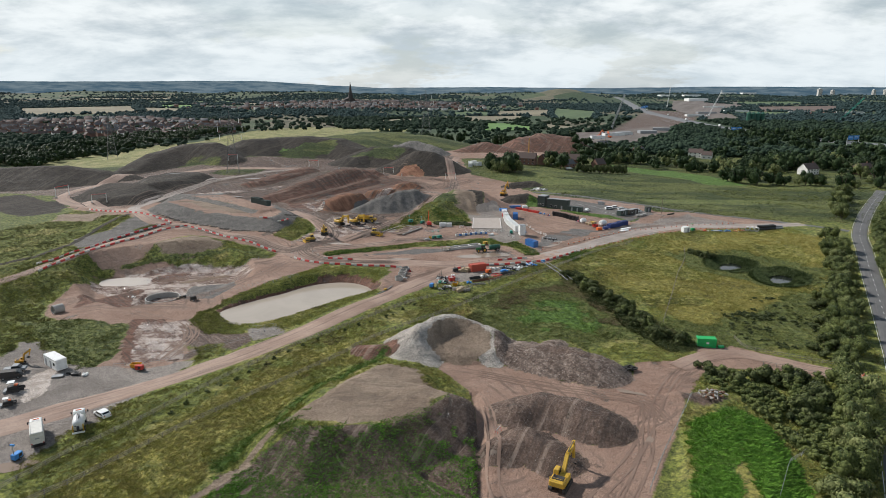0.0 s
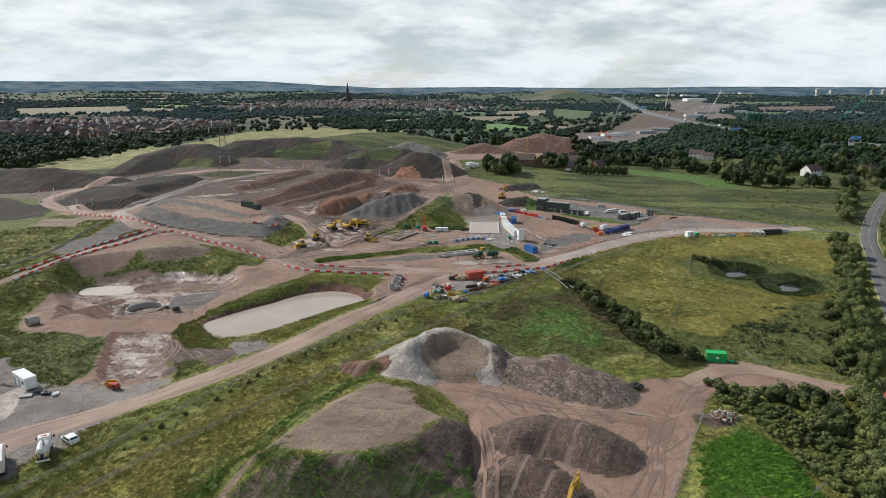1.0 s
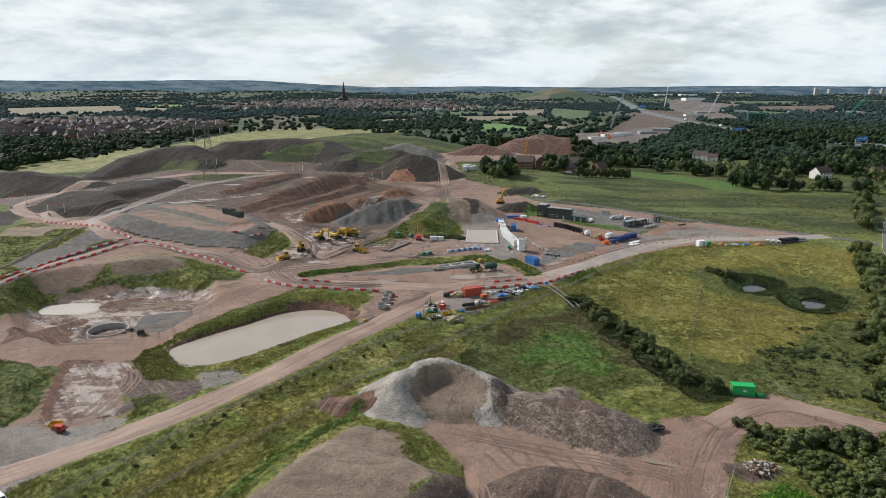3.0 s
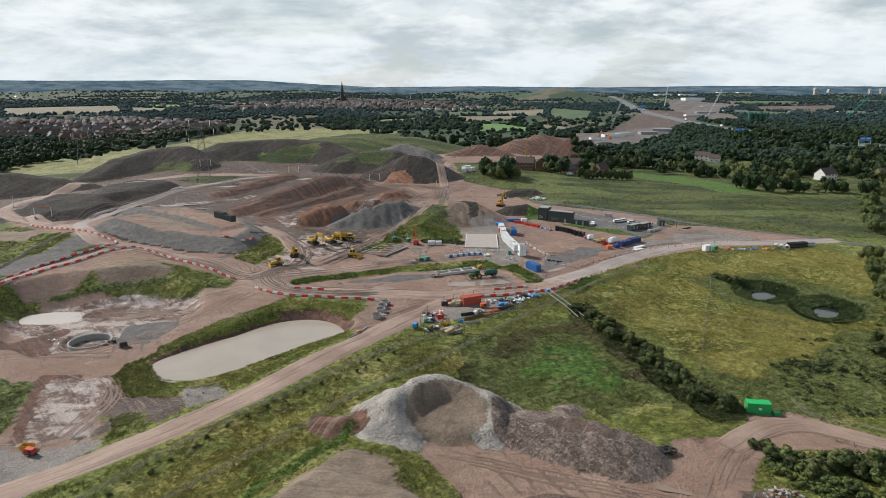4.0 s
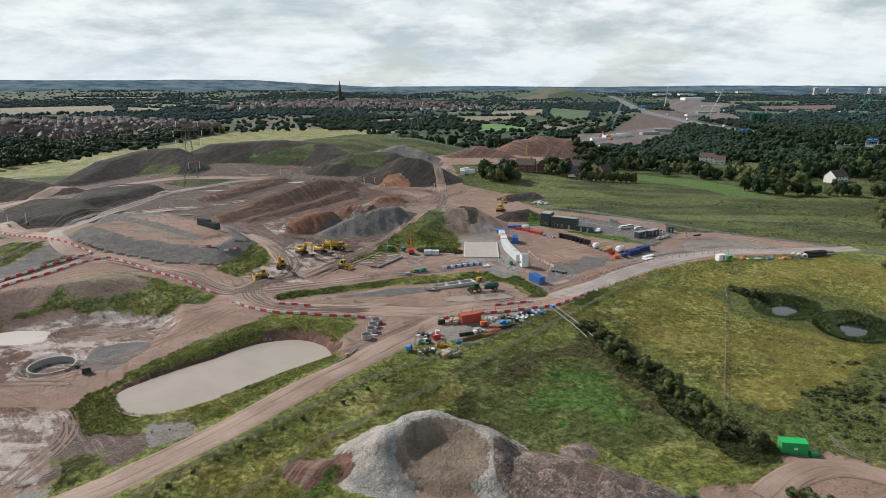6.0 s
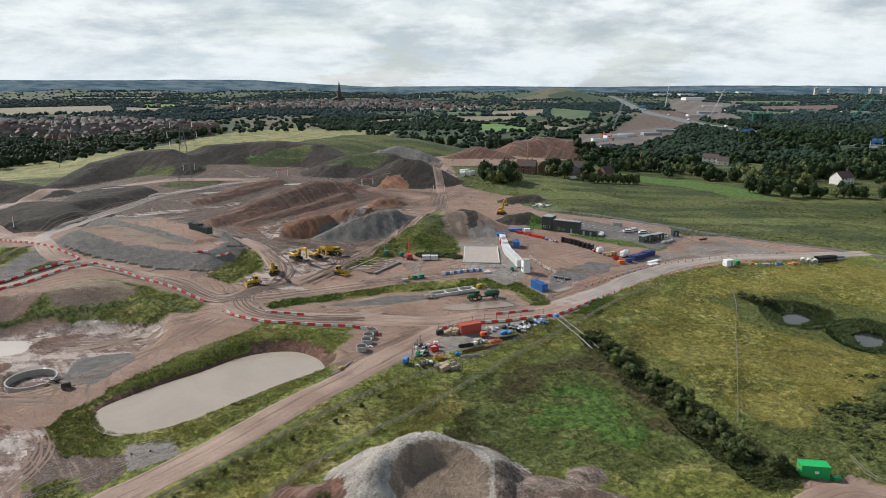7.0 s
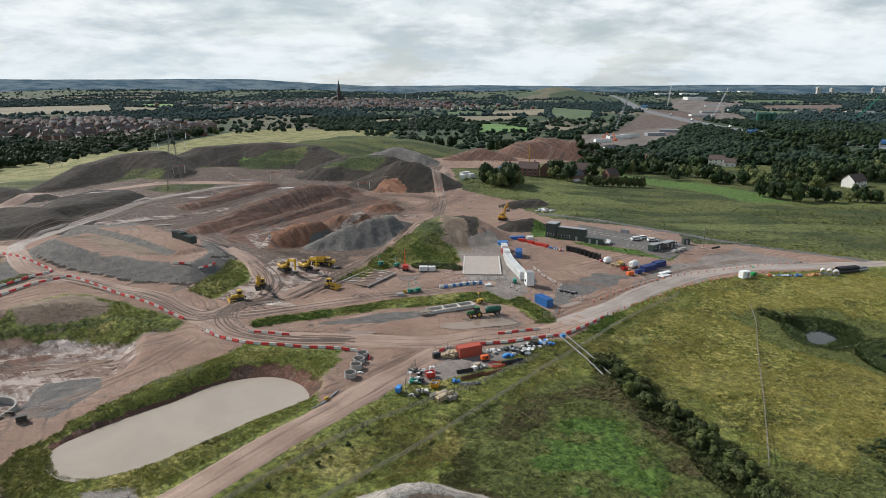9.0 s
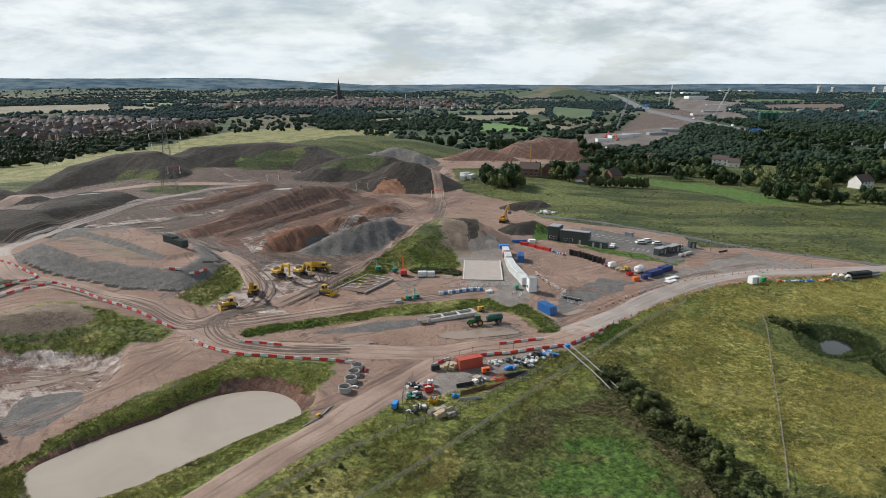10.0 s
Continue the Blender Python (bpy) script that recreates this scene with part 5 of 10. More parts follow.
field_of("slope_scrub", M_HEATH, BUSHY, 42000, (0, 74, 155, 225), lambda x, y: (grassy(x, y) > 0.4) & (off_line(x, y, [(9, 173), (17, 187), (30, 200), (45, 208)]) + 5 * rough_noise(x, y, 8, 29) < 2.5) | (grassy(x, y) + share_at(x, y, "meadow", "scrub") > 0.4) & (off_line(x, y, [(46, 218), (50, 207), (55, 192), (60, 178), (66, 164)]) + 4 * rough_noise(x, y, 7, 30) < 4.5), 0.5, 1.2, "brown scrub along the slope's brow", 27)
DOCKS = [(16, 188), (24, 196.5), (34, 204), (44, 208), (46, 198), (51, 187), (54, 177)]
field_of("docks", M_DOCK, BUSHY, 22000, (2, 62, 160, 216), lambda x, y: (share_at(x, y, *BARE) < 0.3) & ((off_line(x, y, DOCKS) + 5.5 * rough_noise(x, y, 5, 73) < 2.6) | (np.hypot((x - 13.5) / 1.4, y - 167.5) + 3 * rough_noise(x, y, 4, 74) < 2.6)), 0.5, 1.3, "brown seeding docks round a green slope", 39)
field_of("scattered_docks", M_DOCK, BUSHY, 26000, (-62, 20, 120, 212), lambda x, y: (grassy(x, y) > 0.5) & (rough_noise(x, y, 3, 75) + 0.6 * rough_noise(x, y, 14, 76) > 0.52), 0.4, 1.0, "brown docks dotted over rough grass", 40)
field_of("bank_grass", M_DRY, TUFTS, 30000, (-80, -8, 84, 172), lambda x, y: (share_at(x, y, "meadow") > 0.4) & (rough_noise(x, y, 9, 36) > -0.25), 0.4, 0.9, "pale yellowing grass on the long bank", 36)
field_of("bank_herbs", M_OLIVE, TUFTS, 26000, (-80, -8, 84, 172), lambda x, y: share_at(x, y, "meadow") > 0.4, 0.4, 0.9, "green grass among the yellowing bank", 37)
HEDGE_LINE = [(46, 220), (49.5, 213), (52, 200.5), (56, 185), (59.5, 172), (64, 162)]
field_of("hedge_scrub", M_DARKLEAF, BUSHY, 26000, (34, 80, 155, 226), lambda x, y: (share_at(x, y, *BARE) < 0.3) & (off_line(x, y, HEDGE_LINE) + 3.5 * rough_noise(x, y, 7, 31) < 4.2), 0.8, 1.9, "dense brambles filling the diagonal hedge", 31)
THICKET = [(66, 150), (73, 143), (83, 143.5), (94, 145), (90, 128), (80, 106), (74, 100), (71, 113), (69.5, 128), (65.5, 138)]
SHRUBS = [crown_shape(230, 300 + k, 0.085, 0.8, 0.55, 7) for k in range(6)]
field_of("thicket", M_HEDGE, SHRUBS, 1500, (60, 100, 96, 154), lambda x, y: (off_polygon(x, y, THICKET) < 0.5) & (off_line(x, y, ROADWAY) > 5.0) & (rough_noise(x, y, 6, 32) > -0.35), 1.6, 3.6, "dense mixed hawthorn and willow thicket", 32, (0.7, 1.1))
field_of("bramble_bank", M_DARKLEAF, SHRUBS, 900, (-8, 13, 290, 312), lambda x, y: off_line(x, y, [(-2, 300), (6, 300.5), (10, 299)]) + 1.5 * rough_noise(x, y, 5, 38) < 3.0, 1.2, 2.4, "dark brambles at the foot of the bank", 38, (0.6, 0.9))
field_of("meadow_bushes", M_DARKLEAF, SHRUBS, 1400, (78, 150, 152, 232), lambda x, y: (off_polygon(x, y, [(96, 206), (133, 206), (150, 232), (140, 232), (104, 158), (94, 159), (85, 168), (84, 181)]) < 0) & (rough_noise(x, y, 9, 33) > -0.1), 0.9, 2.3, "low rough bushes beside the roadside hedge", 33, (0.5, 0.9))
field_of("far_grass", M_PASTURE, [tuft(3) for _ in range(3)], 50000, (-200, 330, 320, 620), lambda x, y: grassy(x, y) + share_at(x, y, "meadow") > 0.6, 0.9, 2.0, "tussocky grass of the far pasture", 22, (0.3, 0.6))


# loose stones on the spoil and round the heaps' feet
M_STONES = leafy("loose_stones", (0.110, 0.085, 0.070), (0.420, 0.375, 0.335), 0.9)
STONES = [lump_ball(np.random.default_rng(400 + k), 0) for k in range(8)]
STONES = [(v * np.array([0.5, 0.4, 0.32]), np.array(t)) for v, t in STONES]
field_of("loose_stones", M_STONES, STONES, 42000, (-16, 60, 96, 164), lambda x, y: (share_at(x, y, "rubble", "chips") > 0.5) & (rough_noise(x, y, 3, 34) > 0.05), 0.15, 0.55, "loose broken stones on the heaps", 34)
field_of("scattered_stones", M_STONES, STONES, 16000, (-6, 62, 90, 156), lambda x, y: (share_at(x, y, "dirt", "soil", "mud") > 0.5) & (rough_noise(x, y, 4, 35) > 0.25), 0.15, 0.5, "scattered stones on trodden earth", 35)


def limb(bm, a, b, ra, rb, sides=6):
    """A tapered round bar from a to b."""
    a, b = Vector(a), Vector(b)
    turn = (b - a).to_track_quat("Z", "Y").to_matrix()
    rings = []
    for p, rad in ((a, ra), (b, rb)):
        rings.append([bm.verts.new(p + turn @ Vector((math.cos(6.283185 * k / sides) * rad, math.sin(6.283185 * k / sides) * rad, 0))) for k in range(sides)])
    for k in range(sides):
        bm.faces.new((rings[0][k], rings[0][(k + 1) % sides], rings[1][(k + 1) % sides], rings[1][k]))
    bm.faces.new(rings[1])
    bm.faces.new(rings[0][::-1])


def part(name, bm, mat, parent=None, label="", smooth=False):
    """Links a bmesh as one mesh object, under a thing where one is given."""
    me = bpy.data.meshes.new(name)
    bm.normal_update()
    bm.to_mesh(me)
    bm.free()
    for m in mat if isinstance(mat, (list, tuple)) else [mat]:
        me.materials.append(m)
    if smooth:
        me.polygons.foreach_set("use_smooth", [True] * len(me.polygons))
    ob = new(name, me)
    if parent:
        ob.parent = parent
    return tagged(ob, label)


def tree(name, label, radius, tall, leaves, count, seed, stem=0.25, leaf=0.11, spread=0.6, n_lobes=9):
    """An Empty at the foot, a trunk with limbs, and a crown of leaf clumps."""
    foot = tagged(new(name), label, "tree" if tall > 4 else "bush")
    r = np.random.default_rng(seed)
    bm = bmesh.new()
    limb(bm, (0, 0, -0.4), (0.1 * radius, 0, tall * stem), tall * 0.035, tall * 0.025)
    for k in range(5):
        a = k * 1.257 + r.uniform(-0.3, 0.3)
        limb(bm, (0.1 * radius, 0, tall * stem * 0.9), (math.cos(a) * radius * 0.55, math.sin(a) * radius * 0.55, tall * r.uniform(0.55, 0.8)), tall * 0.018, tall * 0.006, 5)
    part("trunk", bm, M_BARK, foot)
    v, t = crown_shape(count, seed, leaf, 1.0, spread, n_lobes)
    low, high = v[:, 2].min(), v[:, 2].max()
    v = np.stack([v[:, 0] * radius, v[:, 1] * radius, tall * stem * 0.6 + (v[:, 2] - low) / (high - low) * tall * (1 - stem * 0.6)], -1)
    crown = new("crown", tri_mesh("crown", v, t, leaves))
    crown.parent = foot
    return foot


def plant(kinds, spots, group, seed, lo=0.8, hi=1.25):
    """Copies of tree kinds at plan points."""
    r = np.random.default_rng(seed)
    xs, ys = np.array([p[0] for p in spots], float), np.array([p[1] for p in spots], float)
    zs = height(xs, ys)
    for i in range(len(spots)):
        kind = kinds[int(r.integers(len(kinds)))]
        s = r.uniform(lo, hi)
        ob = copy_thing(kind, pose(xs[i], ys[i], zs[i] - 0.15, 0, 0, r.uniform(0, 360)) @ Matrix.Diagonal((s * r.uniform(0.9, 1.1), s, s * r.uniform(0.85, 1.12), 1)))
        tagged(ob, group=group)


def along(pts, gap, jitter, seed):
    """Plan points strung along a line."""
    r = np.random.default_rng(seed)
    return [(p.x + r.uniform(-jitter, jitter), p.y + r.uniform(-jitter, jitter)) for p in smooth_line(pts, gap)]


HOUSE_VIEWS = [[(226, 580), (246, 580), (262, 650), (236, 652)], [(268, 478), (290, 478), (304, 528), (280, 530)]]


def clear_of(spots, outlines):
    """Leaves out the plan points inside the outlines."""
    return [p for p in spots if all(off_polygon(np.array([p[0]], float), np.array([p[1]], float), o)[0] > 0 for o in outlines)]


def away(kinds):
    """Takes the first of each kind out of the picture's place: they become the first planted."""
    for k in kinds:
        for o in (*k.children_recursive, k):
            bpy.data.objects.remove(o)


BUSHES = [tree("bush", "dense dark green hawthorn bush", 1.9, 2.8, (M_DARKLEAF, M_HEDGE, M_DARKLEAF)[k], 900, 31 + k, 0.1, 0.095, 0.55, 8) for k in range(3)]
HEDGE = [tree("roadside_tree", "tall leafy roadside hedge tree", 3.0, 6.0, M_HEDGE, 1500, 41 + k, 0.15, 0.07) for k in range(3)] + [tree("roadside_tree", "pale green willow in the roadside hedge", 3.2, 6.4, M_PALELEAF, 1500, 47, 0.15, 0.07)]
plant(BUSHES, along([(69, 163), (62, 168), (58.5, 179), (54.5, 192.5), (49.5, 208), (46, 218)], 0.95, 2.9, 1), "bushes of the diagonal hedge", 51, 0.45, 1.35)
plant(BUSHES, along([(66, 148), (70, 139), (75, 130), (77, 120)], 1.1, 2.0, 2), "bushes beside the green mound", 52, 0.4, 1.0)
plant(BUSHES, along([(74, 140), (86, 138), (84, 128), (80, 122), (88, 132)], 1.7, 3.2, 3), "bushes of the roadside thicket", 53, 0.9, 1.7)
plant(BUSHES, along([(103, 262), (108, 258), (112, 259)], 2.0, 1.5, 4), "bushes by the pools", 54, 0.8, 1.2)
plant(HEDGE, along([(66, 84), (72, 94), (79, 106), (88, 120), (94, 130), (99, 138)], 2.3, 2.2, 5), "trees of the roadside hedge", 55, 0.85, 1.25)
plant(HEDGE, along([(104, 150), (112, 163), (122, 181), (136, 207), (150, 233), (163, 258), (176, 282)], 2.5, 3.0, 6), "trees of the roadside hedge", 56, 0.75, 1.2)
plant(BUSHES, along([(100, 152), (108, 165), (118, 185), (130, 206)], 2.2, 3.5, 7), "bushes at the hedge's foot", 57, 0.7, 1.4)
plant(HEDGE, along([(128, 158), (146, 190), (172, 240), (196, 282), (216, 312), (250, 360)], 3.2, 1.5, 8), "trees across the road", 58, 0.6, 1.0)
plant(HEDGE, along([(205, 330), (225, 362), (240, 385), (262, 420)], 4.5, 2.5, 9), "trees where the road bends", 59, 0.9, 1.4)
plant(BUSHES, along([(-60.5, 118), (-53, 130), (-44, 144), (-33, 159), (-20, 173), (-8, 187)], 4.0, 0.9, 10), "saplings along the fence", 60, 0.22, 0.5)

BROAD = [tree("broadleaf_tree", "large dark broadleaf tree", 5.2, 11, M_LEAF, 560, 61 + k, 0.07, 0.115, 0.6, 11) for k in range(4)] + [tree("broadleaf_tree", "pale green broadleaf tree", 5.0, 10, M_PALELEAF, 560, 67, 0.07, 0.115, 0.6, 11)]
CONIFER = [tree("hedge_tree", "clipped dark evergreen hedge tree", 3.0, 7.5, M_DARKLEAF, 640, 71, 0.08, 0.15, 0.5, 8)]
plant(BROAD, [(38, 481), (43, 478), (48, 481), (53, 484), (46, 490), (92, 516), (36, 490), (98, 535), (88, 540), (112, 560), (34, 494), (42, 492), (50, 494), (84, 528), (96, 528), (116, 545), (140, 560)], "trees round the farm", 72, 0.95, 1.35)
plant(CONIFER, along([(104, 502), (120, 503), (141, 505)], 3.0, 0.6, 11), "evergreen hedge of the farm", 73, 0.85, 1.05)
plant(BROAD, clear_of(along([(152, 588), (170, 598), (201, 582), (224, 545), (228, 510), (236, 484)], 8, 4, 12), HOUSE_VIEWS), "trees behind the green field", 74, 0.7, 1.1)
plant(BROAD, clear_of(along([(206, 480), (225, 470), (243, 464), (262, 470), (285, 452), (310, 455), (340, 460)], 6.5, 4, 13), HOUSE_VIEWS), "trees along the pasture", 75, 0.7, 1.1)
r_wood = np.random.default_rng(90)
CLEAR_RIGHT = [[(150, 578), (164, 564), (196, 550), (216, 512), (224, 460), (187, 452), (174, 497), (136, 530), (116, 562)], [(238, 655), (262, 655), (262, 630), (238, 630)], [(285, 535), (305, 535), (305, 510), (285, 510)], [(60, 500), (140, 560), (140, 520), (100, 500)], [(210, 700), (330, 690), (330, 655), (215, 660)], [(130, 680), (290, 690), (420, 1000), (130, 1000)], [(400, 690), (560, 700), (540, 800), (420, 780)]] + [[(300, 640), (380, 620), (405, 665), (320, 690)], [(335, 760), (440, 735), (450, 800), (350, 825)], [(420, 590), (530, 590), (530, 640), (430, 645)], [(250, 700), (300, 690), (320, 740), (270, 750)]] + HOUSE_VIEWS
spots = []
while len(spots) < 520:
    x, y = r_wood.uniform(130, 620), 470 + 460 * r_wood.random() ** 0.8
    edge = 470 + max(0, 300 - x) * 0.55
    if y < edge or abs(x) > 0.74 * y or any(off_polygon(np.array([x]), np.array([y]), p)[0] < 3 for p in CLEAR_RIGHT):
        continue
    spots.append((x, y))
spots.sort(key=lambda p: p[1])
plant(BROAD, spots[:70], "trees of the wood beyond the pasture", 76, 0.55, 1.35)
WOOD_CROWNS = [crown_shape(140, 240 + k, 0.15, 1.0, 0.6, 9) for k in range(6)]
rest = np.array(spots[70:])
tagged(strewn("wood", WOOD_CROWNS, rest[:, 0], rest[:, 1], height(rest[:, 0], rest[:, 1]) + 0.6, 3.4 + 5.2 * r_wood.random(len(rest)) ** 1.6, r_wood.uniform(0, 6.28, len(rest)), M_LEAF, r_wood.uniform(0.9, 1.25, len(rest))), "dense dark broadleaf wood beyond the pasture", "trees", kind="stuff")
plant(BROAD, along([(-410, 640), (-400, 712), (-380, 778), (-358, 840), (-322, 884), (-302, 972)], 9, 5, 14) + along([(-440, 640), (-425, 720), (-400, 790), (-375, 855), (-340, 900), (-318, 990)], 9, 6, 15), "trees of the belt beyond the stubble field", 77, 0.7, 1.1)
belt = []
while len(belt) < 420:
    x, y = r_wood.uniform(-640, -300), r_wood.uniform(600, 1010)
    if 6 < -x - 0.0 - (372 + (700 - y) * (0.16 if y < 700 else 0.24)) < 95 and abs(x) < 0.76 * y:
        belt.append((x, y))
belt = np.array(belt)
tagged(strewn("belt_wood", WOOD_CROWNS, belt[:, 0], belt[:, 1], height(belt[:, 0], belt[:, 1]) + 0.4, r_wood.uniform(4.6, 7.2, len(belt)), r_wood.uniform(0, 6.28, len(belt)), M_LEAF, r_wood.uniform(0.9, 1.25, len(belt))), "dark broadleaf belt beyond the stubble field", "trees", kind="stuff")
plant(BROAD, [(62, 690), (70, 700), (56, 705), (-30, 760), (-20, 770), (-8, 765), (5, 772), (18, 768), (-45, 775)], "trees beyond the earthworks", 78, 0.9, 1.3)
away(BUSHES + HEDGE + BROAD + CONIFER)

# ---- shapes ----
def box(bm, c, s, turn=0.0, tip=0.0, bevel=0.0, taper=(1, 1)):
    """A block with centre c and sizes s, turned about z and tipped about y (degrees); taper narrows its top."""
    m = Matrix.Translation(c) @ Euler((0, radians(tip), radians(turn))).to_matrix().to_4x4()
    corners = []
    for z in (-1, 1):
        kx, ky = taper if z > 0 else (1, 1)
        corners += [bm.verts.new(m @ Vector((x * s[0] / 2 * kx, y * s[1] / 2 * ky, z * s[2] / 2))) for x, y in ((-1, -1), (1, -1), (1, 1), (-1, 1))]
    a = corners
    faces = [bm.faces.new([a[i] for i in f]) for f in ((3, 2, 1, 0), (4, 5, 6, 7), (0, 1, 5, 4), (1, 2, 6, 5), (2, 3, 7, 6), (3, 0, 4, 7))]
    if bevel:
        edges = list({e for f in faces for e in f.edges})
        bmesh.ops.bevel(bm, geom=edges, offset=bevel, segments=1, affect="EDGES")
    return bm


def rod(bm, a, b, r, sides=10, r2=None):
    limb(bm, a, b, r, r if r2 is None else r2, sides)
    return bm


def slab(bm, profile, y0, y1):
    """A profile of (x, z) points, drawn out along y."""
    n = len(profile)
    a = [bm.verts.new((x, y0, z)) for x, z in profile]
    b = [bm.verts.new((x, y1, z)) for x, z in profile]
    bm.faces.new(a)
    bm.faces.new(b[::-1])
    for i in range(n):
        bm.faces.new((a[i], b[i], b[(i + 1) % n], a[(i + 1) % n]))
    bmesh.ops.recalc_face_normals(bm, faces=bm.faces[:])
    return bm


def lathe(bm, profile, sides=20, axis="z", at=(0, 0, 0)):
    """A profile of (radius, height) points turned round an axis; the profile closes on itself."""
    rings = []
    for r, h in profile:
        ring = []
        for k in range(sides):
            a = 6.283185 * k / sides
            p = Vector((math.cos(a) * r, math.sin(a) * r, h))
            if axis == "y":
                p = Vector((p.x, p.z, p.y))
            elif axis == "x":
                p = Vector((p.z, p.x, p.y))
            ring.append(bm.verts.new(p + Vector(at)))
        rings.append(ring)
    for a, b in zip(rings, rings[1:] + rings[:1]):
        for k in range(sides):
            bm.faces.new((a[k], a[(k + 1) % sides], b[(k + 1) % sides], b[k]))
    bmesh.ops.recalc_face_normals(bm, faces=bm.faces[:])
    return bm


def fresh():
    return bmesh.new()


def thing(name, label, category, group=""):
    return tagged(new(name), label, category, group)


def put_at(ob, x, y, turn=0.0, sink=0.0, z=None, tip=0.0, roll=0.0):
    """Sets a thing on the ground."""
    size = ob.scale.copy()
    ob.matrix_basis = pose(x, y, (ground_at(x, y) if z is None else z) - sink, roll, tip, turn) @ Matrix.Diagonal((*size, 1))
    return ob


def again(ob, x, y, turn=0.0, sink=0.0, z=None, size=1.0):
    return copy_thing(ob, pose(x, y, (ground_at(x, y) if z is None else z) - sink, 0, 0, turn) @ Matrix.Scale(size, 4))


M_YELLOW = painted("yellow_paint", (0.56, 0.34, 0.030), 0.5, wear=0.55)
M_DKYELLOW = painted("amber_paint", (0.60, 0.30, 0.02), 0.4, wear=0.3)
M_STEEL = painted("dark_steel", (0.055, 0.052, 0.050), 0.55, 0.4, wear=0.5)
M_RUBBER = painted("rubber", (0.022, 0.022, 0.022), 0.8, wear=0.45)
M_BARE = painted("worn_steel", (0.22, 0.20, 0.18), 0.4, 0.7, wear=0.5)
M_GALV = painted("galvanised_steel", (0.42, 0.43, 0.43), 0.4, 0.6, wear=0.25)
M_WHITE = painted("white_paint", (0.78, 0.78, 0.76), 0.45, wear=0.15)
M_CREAM = painted("cream_plastic", (0.62, 0.60, 0.55), 0.6, wear=0.25)
M_RED = painted("red_paint", (0.48, 0.035, 0.025), 0.45, wear=0.2)
M_BARRED = painted("red_plastic", (0.62, 0.040, 0.035), 0.5, wear=0.18)
M_OXIDE = painted("oxide_red_paint", (0.42, 0.075, 0.045), 0.55, wear=0.3)
M_BLUE = painted("blue_paint", (0.030, 0.150, 0.420), 0.45, wear=0.2)
M_SKYBLUE = painted("bright_blue_plastic", (0.040, 0.240, 0.620), 0.45, wear=0.15)
M_NAVY = painted("navy_paint", (0.012, 0.034, 0.150), 0.4, wear=0.2)
M_GREEN = painted("bright_green_paint", (0.010, 0.420, 0.110), 0.45, wear=0.1)
M_TRACTOR = painted("tractor_green", (0.015, 0.150, 0.035), 0.4, wear=0.25)
M_TANK = painted("dark_green_paint", (0.012, 0.095, 0.060), 0.45, wear=0.25)
M_TEAL = painted("teal_paint", (0.020, 0.270, 0.190), 0.45, wear=0.2)
M_CABIN = painted("dark_green_cladding", (0.030, 0.050, 0.045), 0.5, wear=0.2)
M_BLACK = painted("black_plastic", (0.018, 0.018, 0.020), 0.45, wear=0.25)
M_ORANGE = painted("orange_paint", (0.72, 0.130, 0.020), 0.45, wear=0.15)
M_PYLON = painted("weathered_lattice_steel", (0.150, 0.155, 0.155), 0.6, 0.3, wear=0.3)
M_CONC = painted("concrete", (0.36, 0.345, 0.32), 0.85, dirt=(0.2, 0.17, 0.14), wear=0.5, scale=0.8, bump=0.02)
M_CONCP = painted("pale_concrete", (0.56, 0.54, 0.51), 0.85, dirt=(0.33, 0.29, 0.25), wear=0.4, scale=0.5, bump=0.01)
M_TIMBER = painted("weathered_timber", (0.235, 0.185, 0.135), 0.85, wear=0.35, scale=3)
M_NEWWOOD = painted("pale_timber", (0.40, 0.31, 0.20), 0.8, wear=0.3, scale=3)
M_GREYWOOD = painted("grey_fence_wood", (0.26, 0.235, 0.20), 0.9, wear=0.3, scale=3)
M_RUST = painted("rusty_steel", (0.19, 0.085, 0.045), 0.8, 0.2, wear=0.4, scale=3)
M_BRICK = painted("red_brick", (0.200, 0.105, 0.078), 0.85, wear=0.3, scale=0.6)
M_TILE = painted("brown_roof_tiles", (0.092, 0.064, 0.056), 0.85, wear=0.3, scale=0.5)
M_SLATE = painted("grey_slates", (0.100, 0.098, 0.102), 0.75, wear=0.2, scale=0.5)
M_RENDER = painted("white_render", (0.72, 0.70, 0.66), 0.85, wear=0.15, scale=0.3)
M_STONE = painted("dark_sandstone", (0.062, 0.054, 0.052), 0.9, wear=0.2, scale=0.2)
M_GREYBOX = painted("grey_paint", (0.30, 0.31, 0.32), 0.5, wear=0.25)
M_PLASTER = painted("pale_rubble", (0.44, 0.41, 0.38), 0.9, wear=0.5, scale=2)
M_STRAW = painted("tarpaulin_white", (0.66, 0.66, 0.65), 0.5, wear=0.3)
M_SIGNRED = painted("sign_red", (0.62, 0.05, 0.04), 0.5, wear=0.1)
M_MARK = painted("road_marking", (0.66, 0.65, 0.62), 0.7, dirt=(0.12, 0.115, 0.11), wear=0.6, scale=2)


def glass_material():
    mat, n, shader = material("dark_glass")
    n.put(shader.inputs["Base Color"], (0.02, 0.026, 0.03, 1))
    n.put(shader.inputs["Roughness"], 0.06)
    n.put(shader.inputs["IOR"], 1.5)
    return mat


M_GLASS = glass_material()


